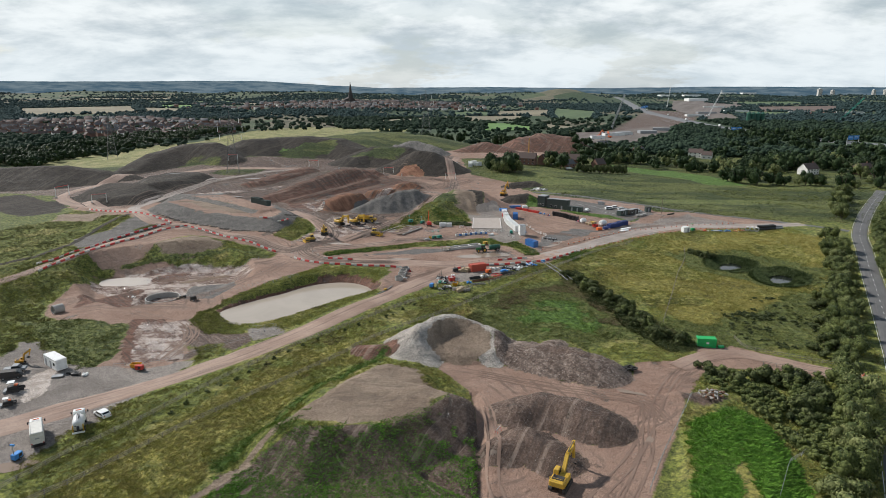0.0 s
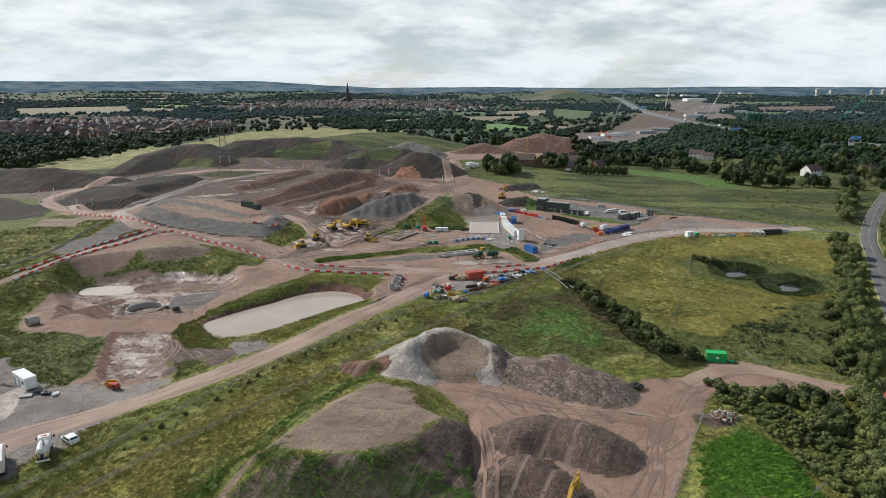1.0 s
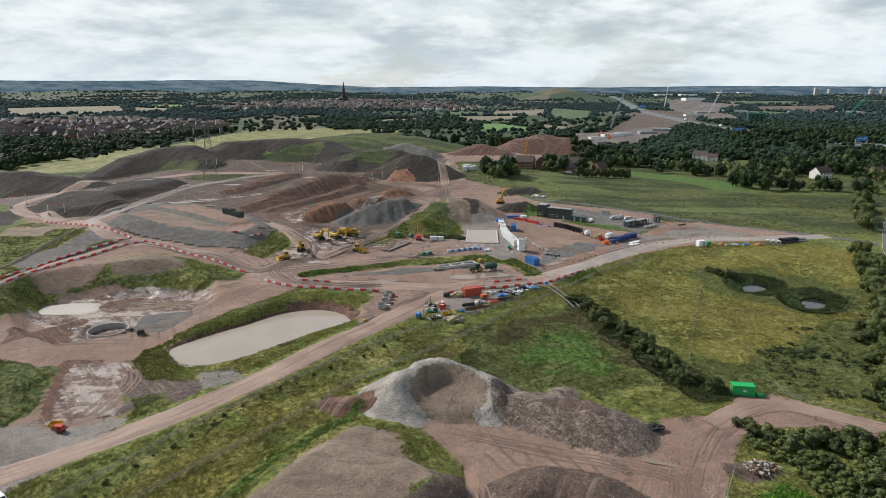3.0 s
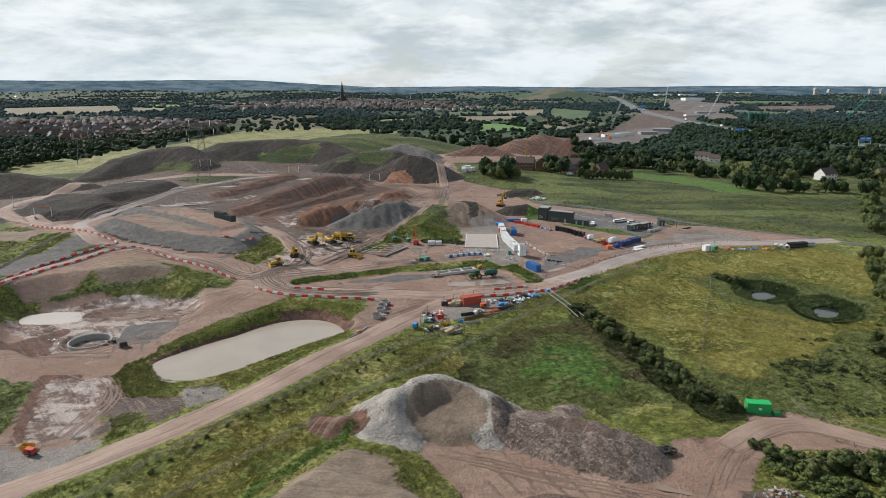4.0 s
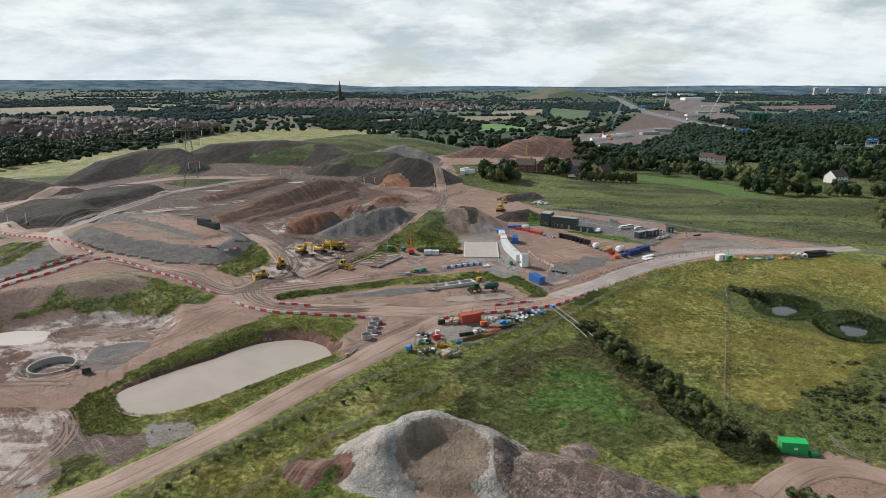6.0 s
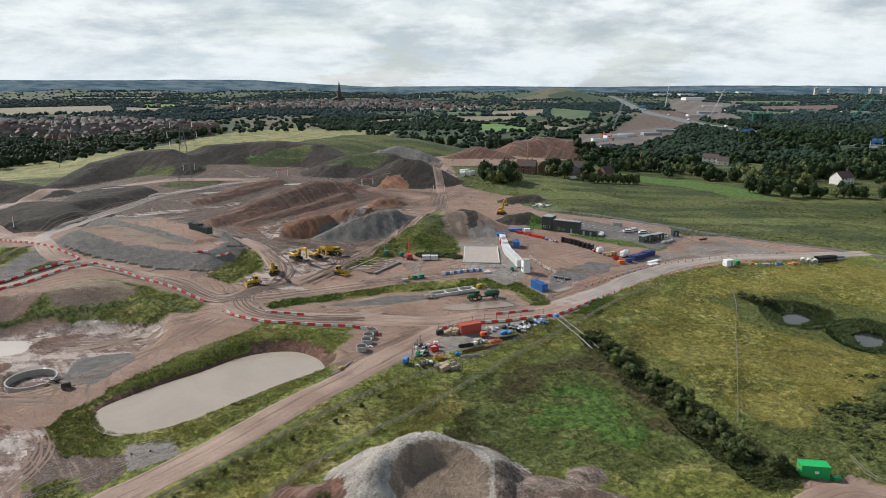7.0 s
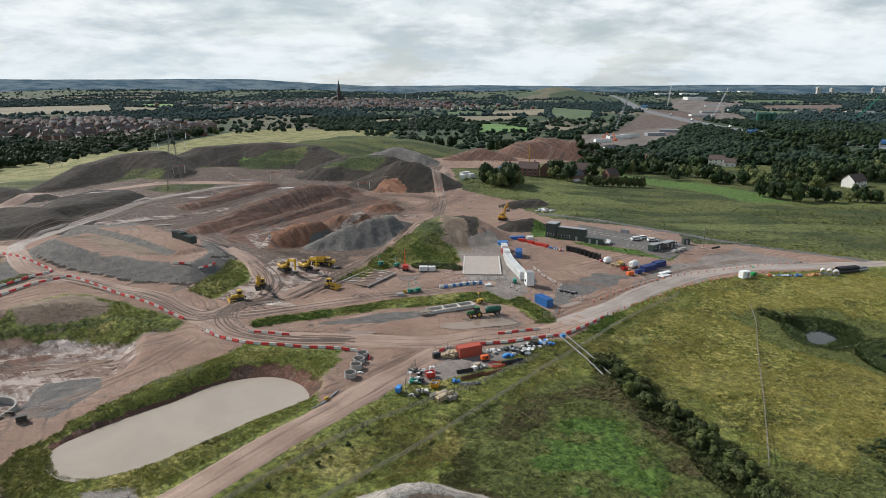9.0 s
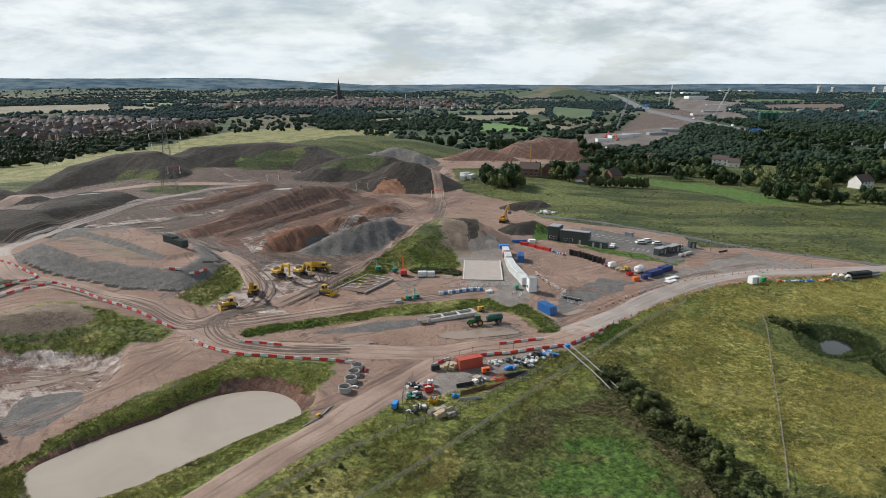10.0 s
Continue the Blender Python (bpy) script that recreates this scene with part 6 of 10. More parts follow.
def wheel(parent, name, x, y, r, w, hub=None):
    """A tyre with its rim, axle along y."""
    bm = lathe(fresh(), [(r * 0.55, -w / 2), (r * 0.92, -w / 2), (r, -w * 0.3), (r, w * 0.3), (r * 0.92, w / 2), (r * 0.55, w / 2)], 16, "y", (x, y, r))
    tyre = part(name, bm, M_RUBBER, parent)
    part("rim", lathe(fresh(), [(0.01, -w * 0.35), (r * 0.58, -w * 0.42), (r * 0.58, w * 0.42), (0.01, w * 0.35)], 12, "y", (x, y, r)), hub or M_GALV, tyre)
    return tyre


def track(parent, x0, x1, y, h, w):
    """A crawler track with shoes."""
    prof, r = [], h / 2
    for k in range(7):
        a = radians(-90 + 180 * k / 6)
        prof.append((x1 - r + math.cos(a) * r, r + math.sin(a) * r))
    for k in range(7):
        a = radians(90 + 180 * k / 6)
        prof.append((x0 + r + math.cos(a) * r, r + math.sin(a) * r))
    bm = slab(fresh(), prof, y - w / 2, y + w / 2)
    n = int((x1 - x0) / 0.32)
    for k in range(n):
        x = x0 + r + (x1 - x0 - 2 * r) * (k + 0.5) / n
        for z in (0.01, h - 0.01):
            box(bm, (x, y, z), (0.1, w * 1.02, 0.06))
    return part("track", bm, M_STEEL, parent)


def excavator(label, boom=52, stick=-62, bucket=-140, turn=0.0, size=1.0, paint=None):
    """A tracked excavator facing +x. Angles in degrees above the horizon; turn slews the house."""
    paint = paint or M_YELLOW
    ob = thing("excavator", label, "excavator")
    for y in (-1.2, 1.2):
        track(ob, -2.1, 2.1, y, 0.95, 0.6)
    part("undercarriage", box(lathe(fresh(), [(0.01, 0.85), (0.75, 0.85), (0.75, 1.15), (0.01, 1.15)], 14), (0, 0, 0.55), (2.4, 2.0, 0.5), bevel=0.06), M_STEEL, ob)
    slew = Matrix.Rotation(radians(turn), 4, "Z")

    def add(name, bm, mat, parent=ob):
        bmesh.ops.transform(bm, matrix=slew, verts=bm.verts)
        return part(name, bm, mat, parent)

    house = add("house", box(box(box(fresh(), (-0.5, 0, 1.65), (3.3, 2.7, 0.95), bevel=0.12), (-1.35, 0, 2.2), (1.6, 2.5, 0.35), bevel=0.1), (0.6, -0.85, 1.75), (1.5, 0.9, 0.8), bevel=0.08), paint)
    add("counterweight", box(fresh(), (-2.15, 0, 1.75), (0.7, 2.65, 1.15), bevel=0.18), paint)
    add("engine_cover", box(box(fresh(), (-1.3, 0, 2.42), (1.3, 2.0, 0.12), bevel=0.03), (-1.2, 0.7, 2.6), (0.18, 0.18, 0.4)), M_STEEL)
    cab = add("cab", box(fresh(), (0.55, 0.85, 2.2), (1.6, 0.95, 1.65), bevel=0.08, taper=(0.86, 0.95)), paint)
    add("window", box(box(fresh(), (1.3, 0.85, 2.35), (0.12, 0.78, 1.0), tip=-6), (0.55, 0.85, 2.4), (1.2, 1.0, 0.85), taper=(0.9, 0.95)), M_GLASS, cab)
    rail = fresh()
    for a, b in (((-2.3, 1.2, 2.35), (-2.3, 1.2, 2.9)), ((-2.3, -1.2, 2.35), (-2.3, -1.2, 2.9)), ((-2.3, 1.2, 2.9), (-2.3, -1.2, 2.9)), ((-2.3, -1.2, 2.9), (0.3, -1.2, 2.7)), ((0.3, -1.2, 2.7), (0.3, -1.2, 2.1))):
        rod(rail, a, b, 0.03, 5)
    add("handrail", rail, M_YELLOW)
    foot = Vector((1.0, 0, 1.9))
    bend = foot + 3.3 * Vector((math.cos(radians(boom + 16)), 0, math.sin(radians(boom + 16))))
    tip = bend + 3.2 * Vector((math.cos(radians(boom - 26)), 0, math.sin(radians(boom - 26))))
    end = tip + 2.9 * Vector((math.cos(radians(stick)), 0, math.sin(radians(stick))))

    def beam(a, b, wa, wb, deep):
        d = (b - a).normalized()
        n = Vector((-d.z, 0, d.x))
        return [(p.x, p.z) for p in (a - n * wa, b - n * wb, b + n * wb, a + n * wa)]

    bm = slab(fresh(), beam(foot, bend, 0.34, 0.5, 0.5), -0.3, 0.3)
    slab(bm, beam(bend - (bend - foot).normalized() * 0.15, tip, 0.5, 0.26, 0.5), -0.3, 0.3)
    arm = add("boom", bm, paint)
    d2 = (end - tip).normalized()
    add("stick", slab(fresh(), beam(tip - d2 * 0.7, end, 0.36, 0.18, 0.4), -0.22, 0.22), paint)
    rams = fresh()
    for y in (-0.36, 0.36):
        rod(rams, (foot.x + 0.7, y, foot.z - 0.3), (bend.x, y, bend.z - 0.1), 0.09, 7)
    rod(rams, (bend.x, 0, bend.z + 0.5), (tip.x - d2.x * 0.7, 0, tip.z - d2.z * 0.7), 0.09, 7)
    add("hydraulic_ram", rams, M_BARE)
    pts = []
    for k in range(7):
        a = radians(bucket + 150 * k / 6)
        pts.append((end.x + math.cos(a) * 0.85 + d2.x * 0.45, end.z + math.sin(a) * 0.85 + d2.z * 0.45))
    inner = [(end.x + d2.x * 0.45 + (px - end.x - d2.x * 0.45) * 0.86, end.z + d2.z * 0.45 + (pz - end.z - d2.z * 0.45) * 0.86) for px, pz in pts[::-1]]
    scoop = slab(fresh(), pts + inner, -0.72, 0.72)
    for y in (-0.72, 0.69):
        slab(scoop, pts, y, y + 0.03)
    add("bucket", scoop, M_STEEL)
    ob.scale = (size,) * 3
    return ob


def bulldozer(label):
    ob = thing("bulldozer", label, "bulldozer")
    for y in (-1.05, 1.05):
        track(ob, -1.9, 1.7, y, 1.0, 0.6)
    part("body", box(box(fresh(), (0.6, 0, 1.35), (2.3, 1.15, 0.95), bevel=0.1), (-1.3, 0, 1.35), (1.3, 1.9, 0.8), bevel=0.1), M_YELLOW, ob)
    cab = part("cab", box(fresh(), (-0.75, 0, 2.35), (1.45, 1.55, 1.35), bevel=0.08, taper=(0.8, 0.85)), M_YELLOW, ob)
    part("window", box(box(fresh(), (-0.75, 0, 2.42), (1.5, 1.2, 0.8), taper=(0.82, 0.85)), (-0.75, 0, 2.42), (1.1, 1.62, 0.8), taper=(0.85, 0.86)), M_GLASS, cab)
    part("roof", box(fresh(), (-0.75, 0, 3.08), (1.5, 1.6, 0.14), bevel=0.04), M_YELLOW, ob)
    prof = [(2.55 + 0.16 * (z - 0.65) ** 2 * 2, z) for z in (0.05, 0.35, 0.65, 0.95, 1.25)]
    part("blade", slab(fresh(), prof + [(x - 0.12, z) for x, z in prof[::-1]], -1.85, 1.85), M_YELLOW, ob)
    arms = fresh()
    for y in (-1.05, 1.05):
        box(arms, (1.6, y * 1.36, 0.55), (2.0, 0.2, 0.28))
        rod(arms, (1.3, y * 0.5, 1.6), (2.4, y * 0.8, 0.9), 0.07, 7)
    part("push_arm", arms, M_YELLOW, ob)
    part("exhaust", rod(fresh(), (0.9, 0.25, 1.8), (0.9, 0.25, 2.5), 0.07, 8), M_STEEL, ob)
    part("ripper", box(box(fresh(), (-2.3, 0, 0.9), (0.5, 1.4, 0.35), bevel=0.04), (-2.5, 0, 0.55), (0.16, 0.16, 0.8)), M_STEEL, ob)
    return ob


def dump_truck(label):
    ob = thing("dump_truck", label, "dump truck")
    for x in (2.9, -1.0, -2.7):
        for y in (-1.15, 1.15):
            wheel(ob, "wheel", x, y, 0.8, 0.6, M_YELLOW)
    part("chassis", box(fresh(), (0.1, 0, 1.0), (7.4, 1.0, 0.5), bevel=0.05), M_STEEL, ob)
    part("bonnet", box(fresh(), (3.9, 0, 1.55), (1.7, 2.1, 1.0), bevel=0.15, taper=(0.85, 0.9)), M_YELLOW, ob)
    cab = part("cab", box(fresh(), (2.3, 0, 2.2), (1.6, 2.0, 1.6), bevel=0.1, taper=(0.85, 0.9)), M_YELLOW, ob)
    part("window", box(box(fresh(), (2.3, 0, 2.4), (1.66, 1.6, 0.75), taper=(0.86, 0.9)), (2.3, 0, 2.4), (1.2, 2.06, 0.75), taper=(0.88, 0.9)), M_GLASS, cab)
    tray = [(1.3, 2.9), (1.3, 1.5), (-3.0, 1.55), (-4.0, 2.3), (-3.9, 2.45), (-2.9, 1.75), (1.1, 1.7), (1.1, 2.9)]
    bm = slab(fresh(), tray, -1.45, 1.45)
    for y in (-1.45, 1.37):
        slab(bm, [(1.3, 1.5), (-3.0, 1.55), (-4.0, 2.3), (-3.2, 2.75), (1.3, 2.9)], y, y + 0.08)
    part("tray", bm, M_YELLOW, ob)
    return ob


def tractor(label):
    ob = thing("tractor", label, "tractor")
    for y in (-0.95, 0.95):
        wheel(ob, "rear_wheel", -0.9, y, 0.92, 0.55, M_YELLOW)
        wheel(ob, "front_wheel", 1.7, y, 0.65, 0.42, M_YELLOW)
    part("bonnet", box(fresh(), (1.35, 0, 1.45), (2.2, 0.85, 0.8), bevel=0.14, taper=(0.92, 0.85)), M_TRACTOR, ob)
    part("chassis", box(fresh(), (0.4, 0, 0.9), (3.2, 0.6, 0.5), bevel=0.05), M_STEEL, ob)
    cab = part("cab", box(fresh(), (-0.5, 0, 2.1), (1.5, 1.5, 1.4), bevel=0.06, taper=(0.9, 0.9)), M_GLASS, ob)
    part("roof", box(fresh(), (-0.5, 0, 2.87), (1.6, 1.6, 0.2), bevel=0.07), M_TRACTOR, cab)
    fenders = fresh()
    for y in (-0.95, 0.95):
        box(fenders, (-0.9, y, 1.9), (1.3, 0.6, 0.12), bevel=0.04)
    part("mudguard", fenders, M_TRACTOR, ob)
    part("exhaust", rod(fresh(), (0.4, 0.5, 1.8), (0.4, 0.5, 2.9), 0.06, 8), M_STEEL, ob)
    return ob


def tanker(label):
    ob = thing("slurry_tanker", label, "tanker")
    for y in (-1.1, 1.1):
        wheel(ob, "wheel", -0.9, y, 0.85, 0.6, M_BARE)
    part("tank", lathe(fresh(), [(0.01, -2.5), (0.65, -2.45), (0.95, -2.2), (0.98, 0), (0.95, 2.0), (0.65, 2.25), (0.01, 2.3)], 22, "x", (0, 0, 1.75)), M_TANK, ob, smooth=True)
    part("band", lathe(lathe(fresh(), [(0.9, -1.35), (1.01, -1.35), (1.01, -1.25), (0.9, -1.25)], 22, "x", (0, 0, 1.75)), [(0.9, 0.9), (1.01, 0.9), (1.01, 1.0), (0.9, 1.0)], 22, "x", (0, 0, 1.75)), M_STEEL, ob)
    part("lettering_bar", box(fresh(), (0.1, -0.985, 1.9), (2.0, 0.03, 0.22)), M_WHITE, ob, "plain white bar of lettering")
    part("drawbar", box(box(fresh(), (2.9, 0, 0.75), (1.7, 0.25, 0.22)), (0, 0, 0.8), (4.4, 0.7, 0.25)), M_STEEL, ob)
    return ob


def container(label, paint, length=6.06, wide=2.44, tall=2.59, name="shipping_container", doors=True):
    """A corrugated steel box along x, doors at +x."""
    ob = thing(name, label, "container")
    bm = box(fresh(), (0, 0, tall / 2), (length - 0.1, wide - 0.1, tall - 0.12))
    n = int(length / 0.28)
    for k in range(n):
        x = -length / 2 + (k + 0.5) * length / n
        for y in (-1, 1):
            box(bm, (x, y * (wide / 2 - 0.045), tall / 2), (0.14, 0.05, tall - 0.3))
        box(bm, (x, 0, tall - 0.045), (0.14, wide - 0.2, 0.04))
    part("body", bm, paint, ob)
    fr = fresh()
    for x in (-1, 1):
        for y in (-1, 1):
            box(fr, (x * (length / 2 - 0.06), y * (wide / 2 - 0.06), tall / 2), (0.14, 0.14, tall))
    for z in (0.07, tall - 0.07):
        for y in (-1, 1):
            box(fr, (0, y * (wide / 2 - 0.05), z), (length - 0.2, 0.12, 0.14))
        for x in (-1, 1):
            box(fr, (x * (length / 2 - 0.05), 0, z), (0.12, wide - 0.2, 0.14))
    part("frame", fr, paint, ob)
    if doors:
        for y in (-1, 1):
            d = part("door", box(fresh(), (length / 2 - 0.02, y * wide / 4.2, tall / 2), (0.06, wide / 2 - 0.2, tall - 0.3), bevel=0.015), paint, ob)
            bars = fresh()
            for o in (-0.25, 0.25):
                rod(bars, (length / 2 + 0.04, y * wide / 4.2 + o, 0.15), (length / 2 + 0.04, y * wide / 4.2 + o, tall - 0.15), 0.025, 6)
            part("locking_bar", bars, M_GALV, d)
    return ob


def cabin(label, paint, length, wide=2.7, tall=2.7, name="site_cabin", trim=None, openings=((-0.3, 0), (0.3, 1))):
    """A flat-roofed site cabin along x; openings on the -y side: (share of the length, 1 for a door)."""
    ob = thing(name, label, "cabin")
    part("wall", box(fresh(), (0, 0, tall / 2 + 0.06), (length, wide, tall - 0.12), bevel=0.03), paint, ob)
    part("roof", box(box(fresh(), (0, 0, tall + 0.03), (length + 0.12, wide + 0.12, 0.14), bevel=0.03), (0, 0, tall + 0.13), (length - 0.4, wide - 0.4, 0.06)), trim or paint, ob)
    for side in (-1, 1):
        for s, door in openings:
            x = s * length
            if door:
                part("door", box(fresh(), (x, side * (wide / 2 + 0.015), 1.1), (0.9, 0.05, 2.0), bevel=0.01), M_GREYBOX, ob)
            else:
                win = part("window", box(fresh(), (x, side * (wide / 2 + 0.012), 1.65), (1.1, 0.04, 0.9)), M_GLASS, ob)
                fr = fresh()
                for dx in (-0.58, 0.58):
                    box(fr, (x + dx, side * (wide / 2 + 0.02), 1.65), (0.07, 0.07, 1.04))
                for dz in (-0.48, 0.48):
                    box(fr, (x, side * (wide / 2 + 0.02), 1.65 + dz), (1.1, 0.07, 0.07))
                part("frame", fr, M_WHITE, win)
    return ob


def car(label, paint, length=4.4, van=False, pickup=False):
    ob = thing("van" if van else "pickup_truck" if pickup else "car", label, "car" if not (van or pickup) else "van" if van else "truck")
    h = length / 2
    if van:
        prof = [(-h, 0.4), (h, 0.4), (h, 0.95), (h - 0.5, 1.15), (h - 1.2, 1.95), (-h + 0.1, 2.0), (-h, 1.8)]
    elif pickup:
        prof = [(-h, 0.45), (h, 0.45), (h, 0.95), (h - 1.1, 1.1), (h - 1.6, 1.75), (h - 2.9, 1.75), (h - 3.1, 1.1), (-h, 1.1)]
    else:
        prof = [(-h, 0.35), (h, 0.35), (h, 0.75), (h - 0.95, 0.98), (h - 1.55, 1.5), (-h + 0.75, 1.52), (-h + 0.1, 1.05), (-h, 0.8)]
    bm = slab(fresh(), prof, -0.9, 0.9)
    bmesh.ops.bevel(bm, geom=bm.edges[:], offset=0.07, segments=2, affect="EDGES")
    part("body", bm, paint, ob, smooth=False)
    gl = fresh()
    x0, x1, zt = (h - 1.25, h - 0.65, 1.85) if van else (h - 2.95, h - 1.25, 1.65) if pickup else (-h + 0.5, h - 1.2, 1.42)
    slab(gl, [(x0 - 0.1, zt - 0.48), (x1 + 0.2, zt - 0.48), (x1 - 0.25, zt), (x0 + 0.2, zt)], -0.91, 0.91)
    slab(gl, [(x1 + 0.32, zt - 0.46), (x1 + 0.36, zt - 0.42), (x1 - 0.18, zt + 0.01), (x1 - 0.24, zt - 0.03)], -0.72, 0.72)
    if not van and not pickup:
        slab(gl, [(-h + 0.18, 1.02), (-h + 0.14, 1.06), (-h + 0.64, 1.48), (-h + 0.7, 1.44)], -0.7, 0.7)
    part("window", gl, M_GLASS, ob)
    for x in (-h + 0.85, h - 0.85):
        for y in (-0.82, 0.82):
            wheel(ob, "wheel", x, y, 0.34, 0.24)
    for y in (-0.65, 0.65):
        part("headlight", box(fresh(), (h - 0.02, y, 0.72), (0.1, 0.3, 0.14), bevel=0.02), M_CREAM, ob)
        part("rear_light", box(fresh(), (-h + 0.02, y, 0.85), (0.08, 0.22, 0.2), bevel=0.02), M_RED, ob)
    return ob


def sweeper(label, box_paint, length=7.4, tall=3.1, tank=False):
    """A lorry with a box or a tank body, cab at +x."""
    ob = thing("tank_lorry" if tank else "sweeper_lorry", label, "lorry")
    h = length / 2
    for x in (h - 1.1, -h + 1.6):
        for y in (-1.0, 1.0):
            wheel(ob, "wheel", x, y, 0.5, 0.34)
    part("chassis", box(fresh(), (0, 0, 0.75), (length - 0.4, 1.1, 0.4)), M_STEEL, ob)
    cab = part("cab", box(box(fresh(), (h - 1.05, 0, 1.85), (2.1, 2.35, 2.1), bevel=0.14, taper=(0.9, 0.94)), (h - 1.25, 0, 2.98), (1.3, 1.9, 0.16), bevel=0.05), M_WHITE, ob)
    part("windscreen", box(box(fresh(), (h - 0.1, 0, 2.15), (0.1, 1.95, 0.85), tip=-5), (h - 0.85, 0, 2.2), (1.0, 2.34, 0.65), taper=(0.92, 0.96)), M_GLASS, cab)
    mir = fresh()
    for y in (-1.5, 1.5):
        box(mir, (h - 0.2, y, 2.1), (0.14, 0.3, 0.5), bevel=0.02)
        rod(mir, (h - 0.25, y * 0.75, 2.3), (h - 0.2, y, 2.2), 0.04, 5)
    part("mirror", mir, M_BLACK, cab)
    part("beacon", box(fresh(), (h - 1.3, 0, 3.12), (0.25, 1.1, 0.12), bevel=0.03), M_ORANGE, cab)
    if tank:
        long = length - 2.9
        part("tank", lathe(fresh(), [(0.01, -long / 2), (0.8, -long / 2), (1.12, -long * 0.42), (1.12, long * 0.42), (0.8, long / 2), (0.01, long / 2)], 20, "x", (-1.25, 0, 1.95)), box_paint, ob, smooth=True)
        part("walkway", box(fresh(), (-1.2, 0, 3.06), (long * 0.8, 0.6, 0.08)), M_GREYBOX, ob)
        part("boom_hose", rod(rod(fresh(), (0.2, 0.1, 3.2), (-1.6, -0.3, 3.35), 0.11, 8), (-1.6, -0.3, 3.35), (-h + 0.1, 0.5, 2.0), 0.11, 8), M_BLACK, ob)
        part("rear_frame", box(box(fresh(), (-h + 0.15, 0.95, 1.5), (0.25, 0.2, 1.6)), (-h + 0.15, -0.95, 1.5), (0.25, 0.2, 1.6)), M_YELLOW, ob)
        part("hose_reel", lathe(fresh(), [(0.2, -0.25), (0.5, -0.25), (0.5, 0.25), (0.2, 0.25)], 14, "y", (-h + 0.1, 0, 1.5)), M_BLACK, ob)
        part("bumper", box(fresh(), (-h + 0.0, 0, 0.65), (0.25, 2.3, 0.3)), M_WHITE, ob)
        return ob
    part("body", box(fresh(), (-1.3, 0, tall / 2 + 0.7), (length - 2.9, 2.4, tall - 1.3), bevel=0.12), box_paint, ob)
    part("side_skirt", box(box(fresh(), (-1.2, 1.05, 0.85), (length - 3.4, 0.2, 0.6)), (-1.2, -1.05, 0.85), (length - 3.4, 0.2, 0.6)), M_STEEL, ob)
    part("roof_rail", box(box(fresh(), (-1.3, 1.02, tall + 0.1), (length - 3.3, 0.1, 0.08)), (-1.3, -1.02, tall + 0.1), (length - 3.3, 0.1, 0.08)), M_GREYBOX, ob)
    rear = part("rear_door", box(fresh(), (-h + 0.12, 0, 1.95), (0.14, 2.25, 1.7), bevel=0.04), M_CREAM, ob)
    bars = fresh()
    for k in range(4):
        box(bars, (-h + 0.05, 0, 0.62 + 0.17 * k), (0.16, 2.4, 0.09))
    part("grille", bars, M_BLACK, rear)
    part("lettering_bar", box(fresh(), (-h + 0.04, 0, 2.3), (0.03, 0.8, 0.25)), M_GREYBOX, rear, "plain grey bar of lettering")
    part("lamp", box(box(fresh(), (-h + 0.02, 1.0, 1.25), (0.06, 0.18, 0.3)), (-h + 0.02, -1.0, 1.25), (0.06, 0.18, 0.3)), M_RED, rear)
    return ob


def concrete_ring(label, r, tall, wall, name="manhole_ring", sides=26):
    ob = thing(name, label, "concrete ring")
    part("ring", lathe(fresh(), [(r, 0), (r, tall), (r - wall * 0.4, tall + 0.01), (r - wall, tall), (r - wall, 0)], sides), M_CONC, ob)
    return ob


def barrier(label, paint):
    """A plastic road barrier block 2 m long along x."""
    ob = thing("road_barrier", label, "barrier")
    prof = [(-0.24, 0), (0.24, 0), (0.22, 0.22), (0.11, 0.36), (0.09, 0.64), (-0.09, 0.64), (-0.11, 0.36), (-0.22, 0.22)]
    bm = slab(fresh(), prof, -0.96, 0.96)
    bmesh.ops.rotate(bm, matrix=Matrix.Rotation(radians(90), 3, "Z"), verts=bm.verts)
    for x in (-0.5, 0.5):
        box(bm, (x, 0, 0.06), (0.35, 0.56, 0.12))
    part("block", bm, paint, ob)
    part("connector", rod(fresh(), (1.0, 0, 0.1), (1.0, 0, 0.6), 0.05, 6), M_BLACK, ob)
    return ob


def cone():
    ob = thing("traffic_cone", "orange traffic cone with a white sleeve", "cone", "cones along the access road")
    part("base", box(fresh(), (0, 0, 0.03), (0.5, 0.5, 0.06), bevel=0.01), M_BLACK, ob)
    body = part("body", rod(fresh(), (0, 0, 0.06), (0, 0, 0.95), 0.18, 10, 0.04), M_ORANGE, ob)
    part("sleeve", rod(fresh(), (0, 0, 0.5), (0, 0, 0.75), 0.118, 10, 0.085), M_WHITE, body)
    return ob


